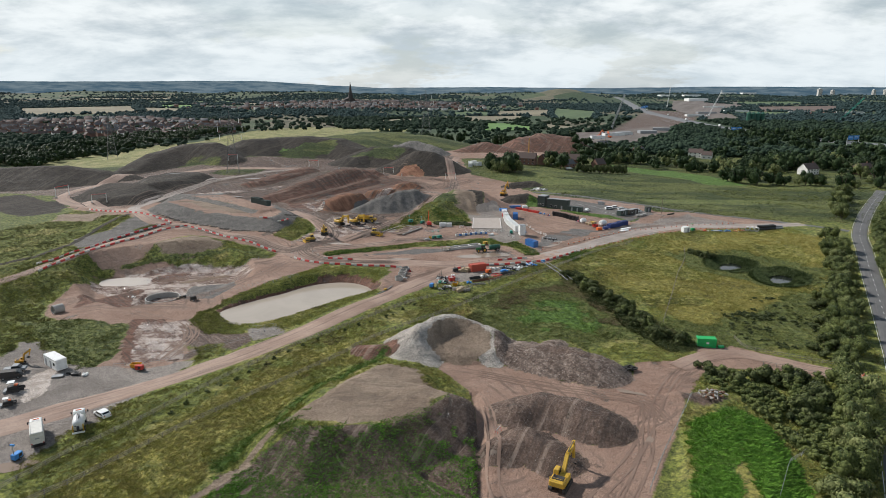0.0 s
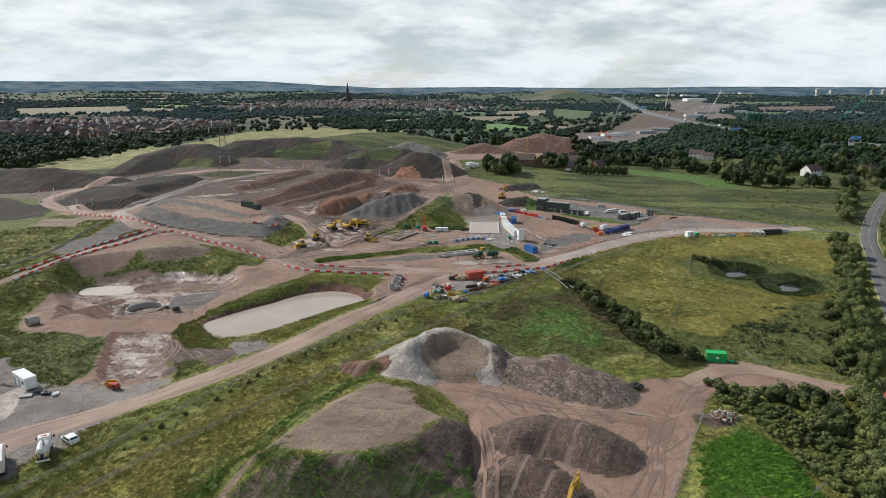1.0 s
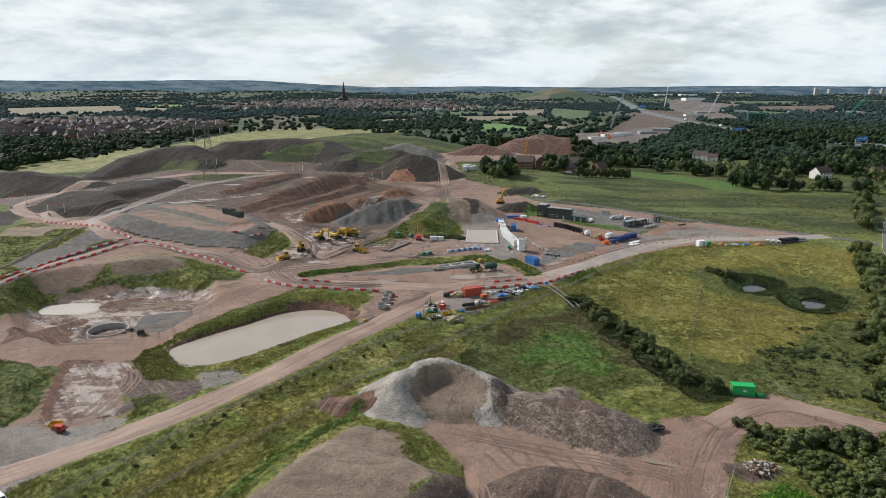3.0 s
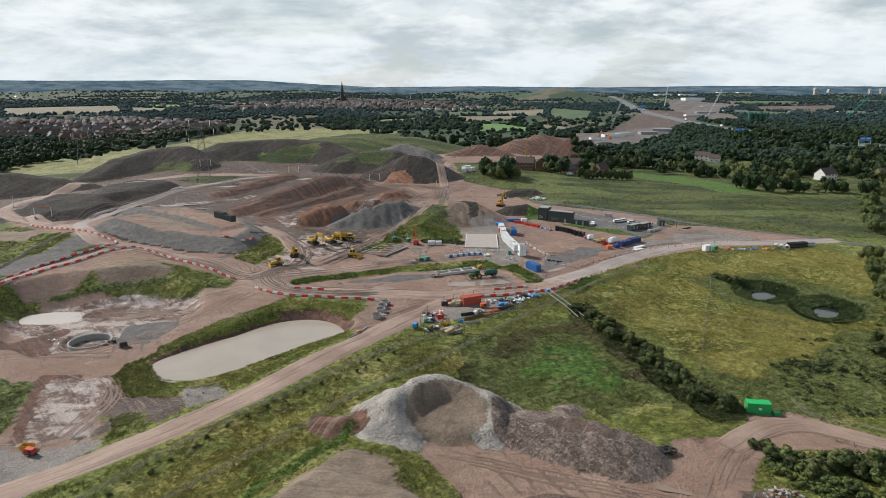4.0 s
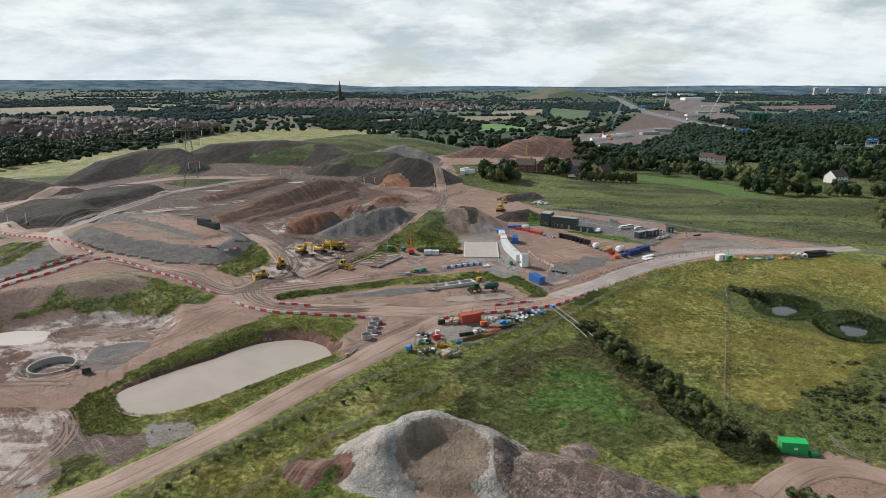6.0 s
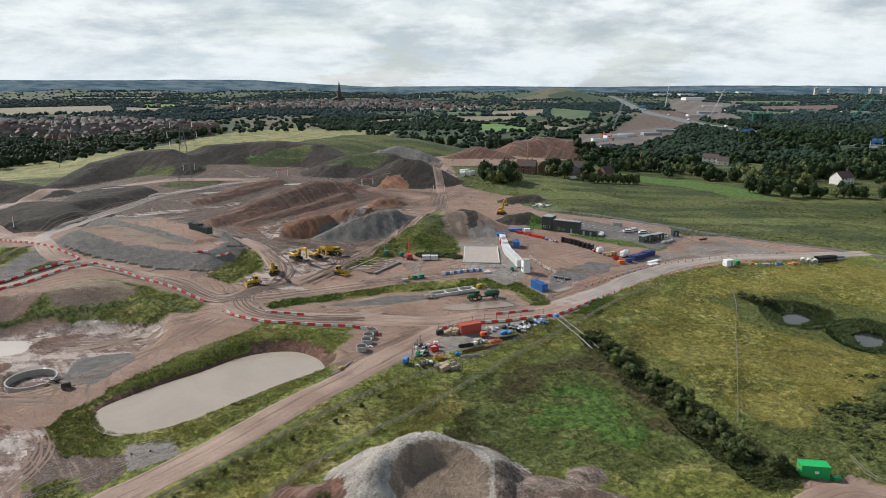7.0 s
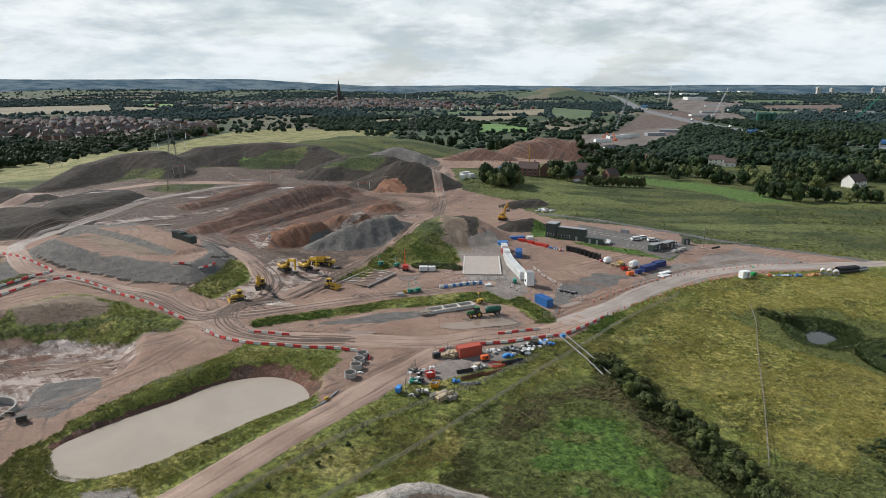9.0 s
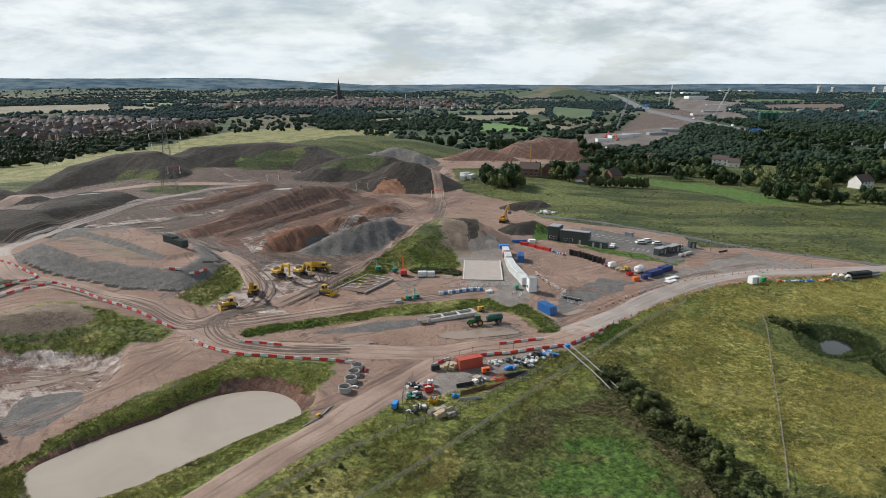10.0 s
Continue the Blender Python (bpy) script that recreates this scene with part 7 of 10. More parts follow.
def mesh_panel(label="grey steel mesh fence panel on rubber feet", paint=None, wide=3.4, tall=2.0, bars=12):
    ob = thing("fence_panel", label, "fence panel")
    fr = fresh()
    h = wide / 2
    for a, b in (((-h, 0, 0.1), (-h, 0, tall)), ((h, 0, 0.1), (h, 0, tall)), ((-h, 0, tall), (h, 0, tall)), ((-h, 0, 0.2), (h, 0, 0.2))):
        rod(fr, a, b, 0.03, 5)
    part("frame", fr, paint or M_GALV, ob)
    me = fresh()
    for k in range(1, bars):
        rod(me, (-h + wide * k / bars, 0, 0.2), (-h + wide * k / bars, 0, tall), 0.012, 4)
    for k in range(1, 5):
        rod(me, (-h, 0, 0.2 + (tall - 0.2) * k / 5), (h, 0, 0.2 + (tall - 0.2) * k / 5), 0.012, 4)
    part("mesh", me, paint or M_GALV, ob)
    for x in (-h, h):
        part("foot", box(fresh(), (x, 0, 0.06), (0.24, 0.65, 0.13), bevel=0.02), M_RUBBER, ob)
    return ob


def post_fence(name, label, pts, gap=2.6, tall=1.2, rails=3, paint=None, mesh=False):
    """A post and rail fence through plan points: each post and rail a part."""
    ob = thing(name, label, "fence")
    line = smooth_line(pts, gap)
    zs = height(np.array([p.x for p in line]), np.array([p.y for p in line]))
    paint = paint or M_GREYWOOD
    steel = paint is not M_GREYWOOD
    post = None
    for p, z in zip(line, zs):
        if post is None:
            post = part("post", box(fresh(), (0, 0, tall / 2 - 0.15), (0.07 if steel else 0.14, 0.07 if steel else 0.14, tall + 0.3), bevel=0.015), paint, ob)
            post.location = (p.x, p.y, z)
        else:
            o = new("post", post.data)
            o.parent, o.location, o.rotation_euler = ob, (p.x, p.y, z), (0, 0, 0.3 * math.sin(p.x * 9))
    rail = None
    for (a, za), (b, zb) in zip(zip(line, zs), zip(line[1:], zs[1:])):
        span = Vector((b.x - a.x, b.y - a.y, zb - za))
        for k in range(rails):
            if rail is None:
                rail = part("rail", box(fresh(), (0.5, 0, 0), (1.0, 0.03 if steel else 0.05, 0.04 if steel else 0.10)), paint, ob)
                o = rail
            else:
                o = new("rail", rail.data)
                o.parent = ob
            turn = span.to_track_quat("X", "Z")
            o.matrix_basis = Matrix.LocRotScale((a.x, a.y, za + tall * (0.35 + 0.6 * k / max(1, rails - 1))), turn, (span.length, 1, 1))
    return ob


def pylon(label, tall=46, base=7.0):
    """A lattice pylon with three pairs of arms."""
    ob = thing("pylon", label, "pylon")
    bm = fresh()
    levels = [0, 0.12, 0.24, 0.36, 0.48, 0.6, 0.72, 0.86, 1.0]

    def half(s):
        return base / 2 * (1 - s) ** 1.25 * (1 - 0.15 * s) + 0.55 * min(1, (1 - s) * 3) + 0.05

    corners = [[Vector((sx * half(s), sy * half(s), s * tall)) for sx, sy in ((-1, -1), (1, -1), (1, 1), (-1, 1))] for s in levels]
    for a, b in zip(corners, corners[1:]):
        for k in range(4):
            rod(bm, a[k], b[k], 0.10, 4)
            rod(bm, a[k], b[(k + 1) % 4], 0.05, 4)
            rod(bm, a[(k + 1) % 4], b[k], 0.05, 4)
            rod(bm, b[k], b[(k + 1) % 4], 0.045, 4)
    part("tower", bm, M_PYLON, ob)
    for s, reach in ((0.62, 7.0), (0.75, 8.0), (0.88, 6.0)):
        for side in (-1, 1):
            arm = fresh()
            for y in (-0.5, 0.5):
                rod(arm, (0, y, s * tall), (side * reach, 0, s * tall + 0.2), 0.08, 4)
                rod(arm, (0, y, s * tall + 2.2), (side * reach, 0, s * tall + 0.2), 0.07, 4)
                rod(arm, (side * reach * 0.5, y * 0.5, s * tall + 0.1), (side * reach * 0.3, y * 0.7, s * tall + 1.5), 0.05, 4)
            a = part("arm", arm, M_PYLON, ob)
            part("insulator", rod(fresh(), (side * reach, 0, s * tall + 0.1), (side * reach, 0, s * tall - 3.2), 0.16, 6), M_WHITE, a, "pale insulator string")
    return ob


def lattice_crane(label, reach, angle, paint):
    ob = thing("crawler_crane", label, "crane")
    bm = fresh()
    ca, sa = math.cos(radians(angle)), math.sin(radians(angle))

    def at(d, u, v):
        return Vector((d * ca - v * sa, u, 2.5 + d * sa + v * ca))

    n = int(reach / 3)
    for k in range(n):
        a, b = reach * k / n, reach * (k + 1) / n
        for u, v in ((-1, -1), (1, -1), (1, 1), (-1, 1)):
            rod(bm, at(a, u, v), at(b, u, v), 0.2, 4)
        rod(bm, at(a, -1, 1), at(b, 1, 1), 0.14, 4)
        rod(bm, at(a, -1, -1), at(b, 1, -1), 0.14, 4)
        rod(bm, at(a, -1, -1), at(b, -1, 1), 0.14, 4)
    part("boom", bm, paint, ob)
    part("house", box(fresh(), (-2.5, 0, 2.4), (7, 3.4, 2.4), bevel=0.2), paint, ob)
    for y in (-2.2, 2.2):
        track(ob, -3.5, 3.5, y, 1.3, 1.0)
    return ob


def house(label, wall, roof, length=11, deep=7.5, eaves=5.0, rise=3.2, chimney=True, panes=True, name="house"):
    """A gabled house with its ridge along x."""
    ob = thing(name, label, "house")
    h, d = length / 2, deep / 2
    bm = box(fresh(), (0, 0, eaves / 2), (length, deep, eaves))
    for x in (-h, h - 0.3):
        slabbed = [bm.verts.new((x + o, y, z)) for o in (0, 0.3) for y, z in ((-d, eaves), (d, eaves), (0, eaves + rise * 0.97))]
        for f in ((0, 1, 2), (5, 4, 3), (0, 3, 4, 1), (1, 4, 5, 2), (2, 5, 3, 0)):
            bm.faces.new([slabbed[i] for i in f])
    part("wall", bm, wall, ob)
    k = rise / d
    rf = slab(fresh(), [(-d - 0.4, eaves - 0.4 * k), (0, eaves + rise), (d + 0.4, eaves - 0.4 * k), (d + 0.4, eaves - 0.4 * k + 0.2), (0, eaves + rise + 0.25), (-d - 0.4, eaves - 0.4 * k + 0.2)], -h - 0.3, h + 0.3)
    bmesh.ops.rotate(rf, matrix=Matrix.Rotation(radians(90), 3, "Z"), verts=rf.verts)
    top = part("roof", rf, roof, ob)
    if chimney:
        part("chimney", box(box(fresh(), (h * 0.6, 0, eaves + rise + 0.3), (0.9, 0.6, 1.6)), (h * 0.6, 0, eaves + rise + 1.15), (1.0, 0.7, 0.15)), M_BRICK, top)
    for side in (-1, 1) if panes else ():
        for row in range(2 if eaves > 4 else 1):
            for i in range(max(2, int(length / 3.5))):
                n = max(2, int(length / 3.5))
                x = -h + length * (i + 0.5) / n
                win = part("window", box(fresh(), (x, side * (d + 0.01), 1.5 + row * 2.5), (1.2, 0.08, 1.2)), M_GLASS, ob)
                part("frame", box(box(fresh(), (x, side * (d + 0.04), 0.86 + row * 2.5), (1.4, 0.14, 0.1)), (x, side * (d + 0.04), 1.5 + row * 2.5), (0.07, 0.1, 1.2)), M_WHITE, win)
    return ob


def pile(name, label, category, mat, count, seed, spread, lo, hi, layers=0.5, piece="piece"):
    """A heap of odd blocks: each block a part."""
    ob = thing(name, label, category)
    r = random.Random(seed)
    for k in range(count):
        d = r.random() ** 0.7
        a = r.uniform(0, 6.28)
        s = (r.uniform(lo, hi), r.uniform(lo, hi) * 0.7, r.uniform(lo, hi) * 0.5)
        bm = box(fresh(), (math.cos(a) * d * spread, math.sin(a) * d * spread * 0.7, s[2] / 2 + (1 - d) * layers * r.random()), s, r.uniform(0, 180), r.uniform(-25, 25), 0.04)
        part(piece, bm, mat if not isinstance(mat, list) else mat[k % len(mat)], ob)
    return ob


def pipes(name, label, mat, count, length, r, hollow=True, sides=12, group=""):
    """Pipes stacked side by side along x, each a part."""
    ob = thing(name, label, "pipes", group)
    per = max(1, math.ceil(math.sqrt(count * 1.6)))
    k = row = 0
    while k < count:
        n = max(1, min(per - row, count - k))
        for i in range(n):
            y, z = (i - (n - 1) / 2) * r * 2.03, r + row * r * 1.75
            wob = 0.06 * length * math.sin(k * 12.9)
            bm = lathe(fresh(), [(r, -length / 2 + wob), (r, length / 2 + wob), (r * 0.82, length / 2 + wob), (r * 0.82, -length / 2 + wob)], sides, "x", (0, y, z))
            part("pipe", bm, mat, ob)
            k += 1
        row += 1
    return ob


def crate_like(name, label, category, size, mats, cage=False):
    """A bulk tank or crate on a pallet."""
    ob = thing(name, label, category)
    sx, sy, sz = size
    part("pallet", box(box(box(fresh(), (0, 0, 0.13), (sx, sy, 0.04)), (-sx * 0.4, 0, 0.055), (0.12, sy, 0.11)), (sx * 0.4, 0, 0.055), (0.12, sy, 0.11)), M_TIMBER, ob)
    part("body", box(fresh(), (0, 0, 0.15 + sz / 2), (sx * 0.96, sy * 0.96, sz), bevel=0.05), mats, ob)
    if cage:
        bm = fresh()
        for z in (0.2, 0.15 + sz * 0.5, 0.15 + sz):
            for y in (-1, 1):
                rod(bm, (-sx / 2, y * sy / 2, z), (sx / 2, y * sy / 2, z), 0.02, 4)
                rod(bm, (y * sx / 2, -sy / 2, z), (y * sx / 2, sy / 2, z), 0.02, 4)
        part("cage", bm, M_GALV, ob)
        part("lid", rod(fresh(), (0, 0, 0.15 + sz), (0, 0, 0.22 + sz), 0.14, 10), M_BLACK, ob)
    return ob


def generator(label, paint, mast=False):
    ob = thing("lighting_tower" if mast else "generator", label, "generator")
    part("housing", box(fresh(), (0, 0, 0.95), (1.9, 1.1, 1.1), bevel=0.08), paint, ob)
    part("vent", box(fresh(), (0.3, -0.56, 1.0), (0.7, 0.04, 0.6)), M_BLACK, ob)
    part("chassis", box(box(fresh(), (0, 0, 0.35), (2.1, 1.0, 0.14)), (1.35, 0, 0.35), (0.8, 0.12, 0.12)), M_STEEL, ob)
    for y in (-0.6, 0.6):
        wheel(ob, "wheel", 0, y, 0.3, 0.18)
    if mast:
        part("mast", rod(fresh(), (-0.6, 0, 1.4), (-0.6, 0, 3.4), 0.07, 6), M_GALV, ob)
        part("lamp_head", box(fresh(), (-0.6, 0, 3.45), (0.3, 0.9, 0.35), bevel=0.04), paint, ob)
    return ob


def open_skip(label, paint, length=3.2, wide=1.7, tall=1.2, load=None):
    ob = thing("skip", label, "skip")
    bm = fresh()
    prof = [(-length / 2, tall), (-length * 0.36, 0.12), (length * 0.36, 0.12), (length / 2, tall), (length / 2 - 0.08, tall), (length * 0.34, 0.2), (-length * 0.34, 0.2), (-length / 2 + 0.08, tall)]
    slab(bm, prof, -wide / 2, wide / 2)
    for y in (-wide / 2, wide / 2 - 0.06):
        slab(bm, prof[:4], y, y + 0.06)
    part("shell", bm, paint, ob)
    rim = fresh()
    for y in (-wide / 2, wide / 2):
        box(rim, (0, y, tall), (length, 0.1, 0.1))
    part("rim", rim, paint, ob)
    if load:
        r = random.Random(5)
        for k in range(7):
            part("scrap", box(fresh(), (r.uniform(-0.3, 0.3) * length, r.uniform(-0.3, 0.3) * wide, tall * 0.75 + r.uniform(0, 0.25)), (r.uniform(0.3, 0.9), r.uniform(0.2, 0.5), 0.2), r.uniform(0, 180), r.uniform(-20, 20), 0.03), load, ob)
    return ob


def sign(label, paint, wide=0.75, tall=0.75, up=0.9, bar=None):
    ob = thing("road_sign", label, "sign")
    fr = fresh()
    for x in (-0.25, 0.25):
        rod(fr, (x, 0.15, 0), (x, 0, up + tall), 0.025, 5)
        rod(fr, (x, -0.3, 0), (x, 0, up), 0.02, 5)
    part("frame", fr, M_GALV, ob)
    plate = part("plate", box(fresh(), (0, -0.03, up + tall / 2), (wide, 0.03, tall), bevel=0.008), paint, ob)
    if bar:
        for z in (-0.18, 0.08):
            part("lettering_bar", box(fresh(), (0, -0.05, up + tall / 2 + z), (wide * 0.7, 0.012, tall * 0.14)), bar, plate, "plain bar of lettering")
    return ob

# ---- barriers and fences ----
RED_UNIT = put_at(barrier("red water-filled plastic road barrier", M_BARRED), 0, 0)
WHITE_UNIT = put_at(barrier("white water-filled plastic road barrier", M_CREAM), 0, 0)


def barrier_line(pts, group, start=0):
    line = smooth_line(pts, 0.25)
    run, last, k = 0.0, line[0], start
    zs = height(np.array([p.x for p in line]), np.array([p.y for p in line]))
    prev_at = 0
    for i in range(1, len(line)):
        run += (line[i] - line[i - 1]).length
        if run >= 2.0:
            a, b = line[prev_at], line[i]
            rise = math.degrees(math.atan2(zs[i] - zs[prev_at], (b - a).length))
            mid = (a + b) / 2
            m = pose(mid.x, mid.y, (zs[i] + zs[prev_at]) / 2 + 0.1, 0, 0, math.degrees(math.atan2(b.y - a.y, b.x - a.x))) @ pose(0, 0, 0, 0, -rise, 0)
            tagged(copy_thing(RED_UNIT if k % 2 else WHITE_UNIT, m), group=group)
            k, run, prev_at = k + 1, 0.0, i


barrier_line([(-145, 218), (-141.3, 224.2), (-138.8, 230.8), (-134.8, 238.4), (-131.4, 252.5), (-121.2, 271.2), (-120, 275.2), (-125.6, 278.8), (-146.2, 291), (-176, 311)], "barriers of the upper haul road")
barrier_line([(-139.4, 210), (-137.6, 220.5), (-134.8, 229), (-132.2, 234.4), (-124, 250.5), (-113, 268), (-109.5, 269.3), (-88.5, 257.5), (-66.3, 245.3)], "barriers of the lower haul road")
barrier_line([(-57.1, 236.3), (-52, 232.1), (-42.2, 227.8), (-29.4, 226), (-18.2, 224), (-12.6, 222), (-11.1, 217.5)], "barriers above the pond")
barrier_line([(-45.9, 236.1), (-33.9, 233.3)], "barriers below the weedy bank")
barrier_line([(21.1, 236.5), (32.8, 239.8)], "barriers beside the puddle", 1)
barrier_line([(4.1, 223), (6.8, 226.3), (8.8, 227.8)], "barriers round the storage yard")
barrier_line([(13.5, 228.5), (24.4, 231.4), (34.9, 234.6), (39.6, 236.7), (47.1, 243.9), (54.4, 251.8)], "barriers along the storage yard")
barrier_line([(-82.1, 279), (-74.9, 277.6)], "barriers on the stone platform")
barrier_line([(-73.5, 277.2), (-71.6, 281), (-70.4, 286.1)], "barriers on the platform's edge")
CONE = cone()
for pts, gap in (([(54.4, 251.8), (64.5, 261.8), (81.8, 277.5), (96.7, 287.6), (108.5, 293), (120, 298), (150, 306)], 3.2), ([(53.4, 264.2), (70.2, 281), (87.4, 293.5), (110.1, 303), (145.6, 316)], 3.4)):
    for p in smooth_line(pts, gap):
        again(CONE, p.x, p.y, p.x * 40, -0.12, None, 1.15)
for x, y in ((41, 255), (104, 143), (105.5, 141), (103, 140.5)):
    again(CONE, x, y, x * 40, -0.05, None, 1.0)
for o in (RED_UNIT, WHITE_UNIT, CONE):
    away([o])

post_fence("timber_fence", "weathered grey three-rail timber fence along the haul road", [(-86, 82), (-77, 95.4), (-71, 107.8), (-62.8, 119.1), (-55.4, 131.5), (-47.4, 144), (-36.4, 158.5), (-23.1, 173.6), (-10.8, 188), (2, 199), (16, 209), (30, 222)], 2.7)
post_fence("timber_fence", "weathered grey timber field fence in long grass", [(-77, 80), (-71.9, 87.8), (-65.7, 96.6), (-58.3, 106.8), (-49.5, 118.9), (-39.9, 132), (-25.6, 148.6), (-12.8, 168), (4, 186), (22, 206), (40, 226), (62, 252), (84, 276)], 2.9)
post_fence("timber_fence", "dark timber fence beside the earth track", [(82.9, 150), (88, 146.5), (94.5, 142)], 2.2, 1.1, 2)
post_fence("timber_fence", "low timber edging fence by the gateway", [(82.9, 167.4), (83.4, 160.5), (91.8, 154.7), (100.6, 149.5)], 2.2, 0.9, 2)
post_fence("wire_fence", "thin pale wire fence across the meadow", [(66.7, 179.4), (77, 203), (88, 229), (99.3, 254), (104, 268)], 3.4, 1.0, 2, M_GREYWOOD)
post_fence("wire_fence", "grey mesh fence along the dirt edge", [(37.2, 94.7), (44.8, 109.2), (54.9, 126.6), (57.2, 130)], 2.0, 1.2, 4, M_GALV)
post_fence("wire_fence", "grey mesh fence bending through bushes", [(57.8, 91.1), (66.9, 104.8), (71.8, 108.9), (73.4, 111.9), (72.7, 114.9)], 2.0, 1.2, 4, M_GALV)
post_fence("site_fence", "dark green steel site fence round the storage yard", [(-0.7, 198.1), (-2, 204.5), (-1.6, 211), (-0.2, 216)], 2.2, 2.0, 5, M_CABIN)
post_fence("site_fence", "thin dark steel fence above the grassy bank", [(0.5, 197.1), (8.4, 200.3), (18.4, 209), (30.1, 221.7), (35, 231.2)], 2.6, 2.0, 2, M_CABIN)
post_fence("site_fence", "thin dark steel fence behind the barriers", [(4.4, 224.5), (14, 230.3), (24.4, 233), (34.9, 236)], 3.0, 2.0, 2, M_CABIN)
post_fence("palisade_fence", "grey steel fence behind the car park", [(62, 380), (76, 382), (90, 366), (104, 351), (116, 343), (134, 340)], 3.0, 2.0, 4, M_GREYBOX)
post_fence("wire_fence", "mesh fence along the bank above the pit", [(-121, 219), (-108, 222.5), (-94, 226), (-80, 230), (-67, 236)], 3.0, 1.2, 3, M_GREYBOX)
post_fence("wire_fence", "wire fence between the pit and the pond", [(-92, 197), (-82, 198), (-70, 199), (-60, 205), (-50, 213)], 3.0, 1.3, 3, M_GREYBOX)
post_fence("wire_fence", "thin fence along the muddy verge", [(-83, 147.5), (-72, 149.5), (-60, 157), (-50, 165)], 2.5, 0.8, 2, M_GREYBOX)

PANEL = put_at(mesh_panel(), -60.9, 252.6, 70)
for x, y, a in ((-49.4, 239.6, -30), (-57.5, 238.5, 55), (-55, 233.8, -20), (37, 250, 20), (39.5, 252, 60), (22.5, 247, 40), (-51.5, 167.4, 15), (-48.3, 168.2, 15)):
    again(PANEL, x, y, a)
WHITE_PANEL = put_at(mesh_panel("white plastic pedestrian barrier panel", M_WHITE, 2.2, 1.1, 7), 10, 283, 5)
for k in range(5):
    again(WHITE_PANEL, 13.5 + 3.4 * k, 283.4 + 0.4 * k, 4 + 3 * k)
for x, y, a in ((8.4, 292, 10), (12, 291, 0), (29.5, 278, 60), (31, 275, 60), (46, 270, -30), (49, 268, -30), (44, 283, -60), (45.5, 280, -60), (43, 286, -60), (41.5, 290, -65), (40.5, 294, -70), (39.5, 298, -75), (50, 266, 40)):
    again(WHITE_PANEL, x, y, a)

# ---- machines at work and at rest ----
put_at(excavator("yellow tracked excavator beside dark spoil heaps", 30, -78, -170, 0, 1.05), 21.9, 96.2, 62)
E1 = put_at(excavator("yellow excavator parked with its arm lowered", 34, -94, -150, 0, 1.0), -51.7, 270.8, -80)
put_at(excavator("large yellow excavator in a parked row", 30, -92, -150, 0, 1.05), -47.5, 286, -45)
put_at(excavator("large yellow excavator beside the dump truck", 32, -94, -150, 0, 1.05), -40.8, 288.5, -45)
put_at(excavator("amber excavator by a dark spoil heap", 60, -70, -150, 0, 1.1, M_DKYELLOW), 36, 385, 60)
put_at(excavator("orange excavator among distant works", 66, -40, -150, 0, 1.3, M_ORANGE), 205, 880, 30)
put_at(excavator("orange excavator reaching over distant works", 60, -60, -150, 0, 1.3, M_ORANGE), 216, 868, 100)
put_at(bulldozer("yellow bulldozer with its blade down on mud"), -55.5, 259, -150)
put_at(bulldozer("yellow bulldozer facing a weedy bank"), -29.5, 273, -25)
put_at(dump_truck("yellow articulated dump truck with an empty tray"), -36, 294, -8)
put_at(tractor("green farm tractor beside a puddle"), 15.8, 250.6, 195)
put_at(tanker("dark green slurry tanker hitched to the tractor"), 21.0, 252.2, 197)

# ---- lay-by with parked plant ----
put_at(cabin("white flat-roofed welfare cabin with dark doors", M_WHITE, 7.0, 2.6, 2.8, "welfare_cabin", None, ((-0.33, 1), (0.05, 1), (0.33, 0))), -96.6, 146.0, -37)
put_at(sweeper("grey-white road sweeper lorry with a box body", M_CREAM, 8.6, 3.4), -80.8, 112.6, 123)
put_at(sweeper("white and yellow gully tanker lorry", M_STRAW, 6.8, 2.9, True), -74.6, 116.8, 116)
put_at(car("silver-white hatchback parked on gravel", M_WHITE, 4.3), -72.4, 121.7, 145)
GEN_BLUE = put_at(generator("blue lighting tower on a trailer", M_SKYBLUE, True), -80.1, 105, 80)
put_at(generator("red and yellow bowser trailer at the road's edge", M_RED), -75.3, 145.4, -10)
put_at(open_skip("yellow skip beside the bowser", M_DKYELLOW, 2.6, 1.4, 1.1), -77.0, 147.2, 5)
put_at(excavator("yellow backhoe digger among parked plant", 58, -105, -190, 0, 0.5, M_DKYELLOW), -105.6, 146.4, 20)
put_at(car("grey pickup parked in a row of plant", M_GREYBOX, 4.9, False, True), -104.4, 142.2, 15)
put_at(car("dark grey van parked in a row of plant", M_STEEL, 4.8, True), -103, 138.6, 20)


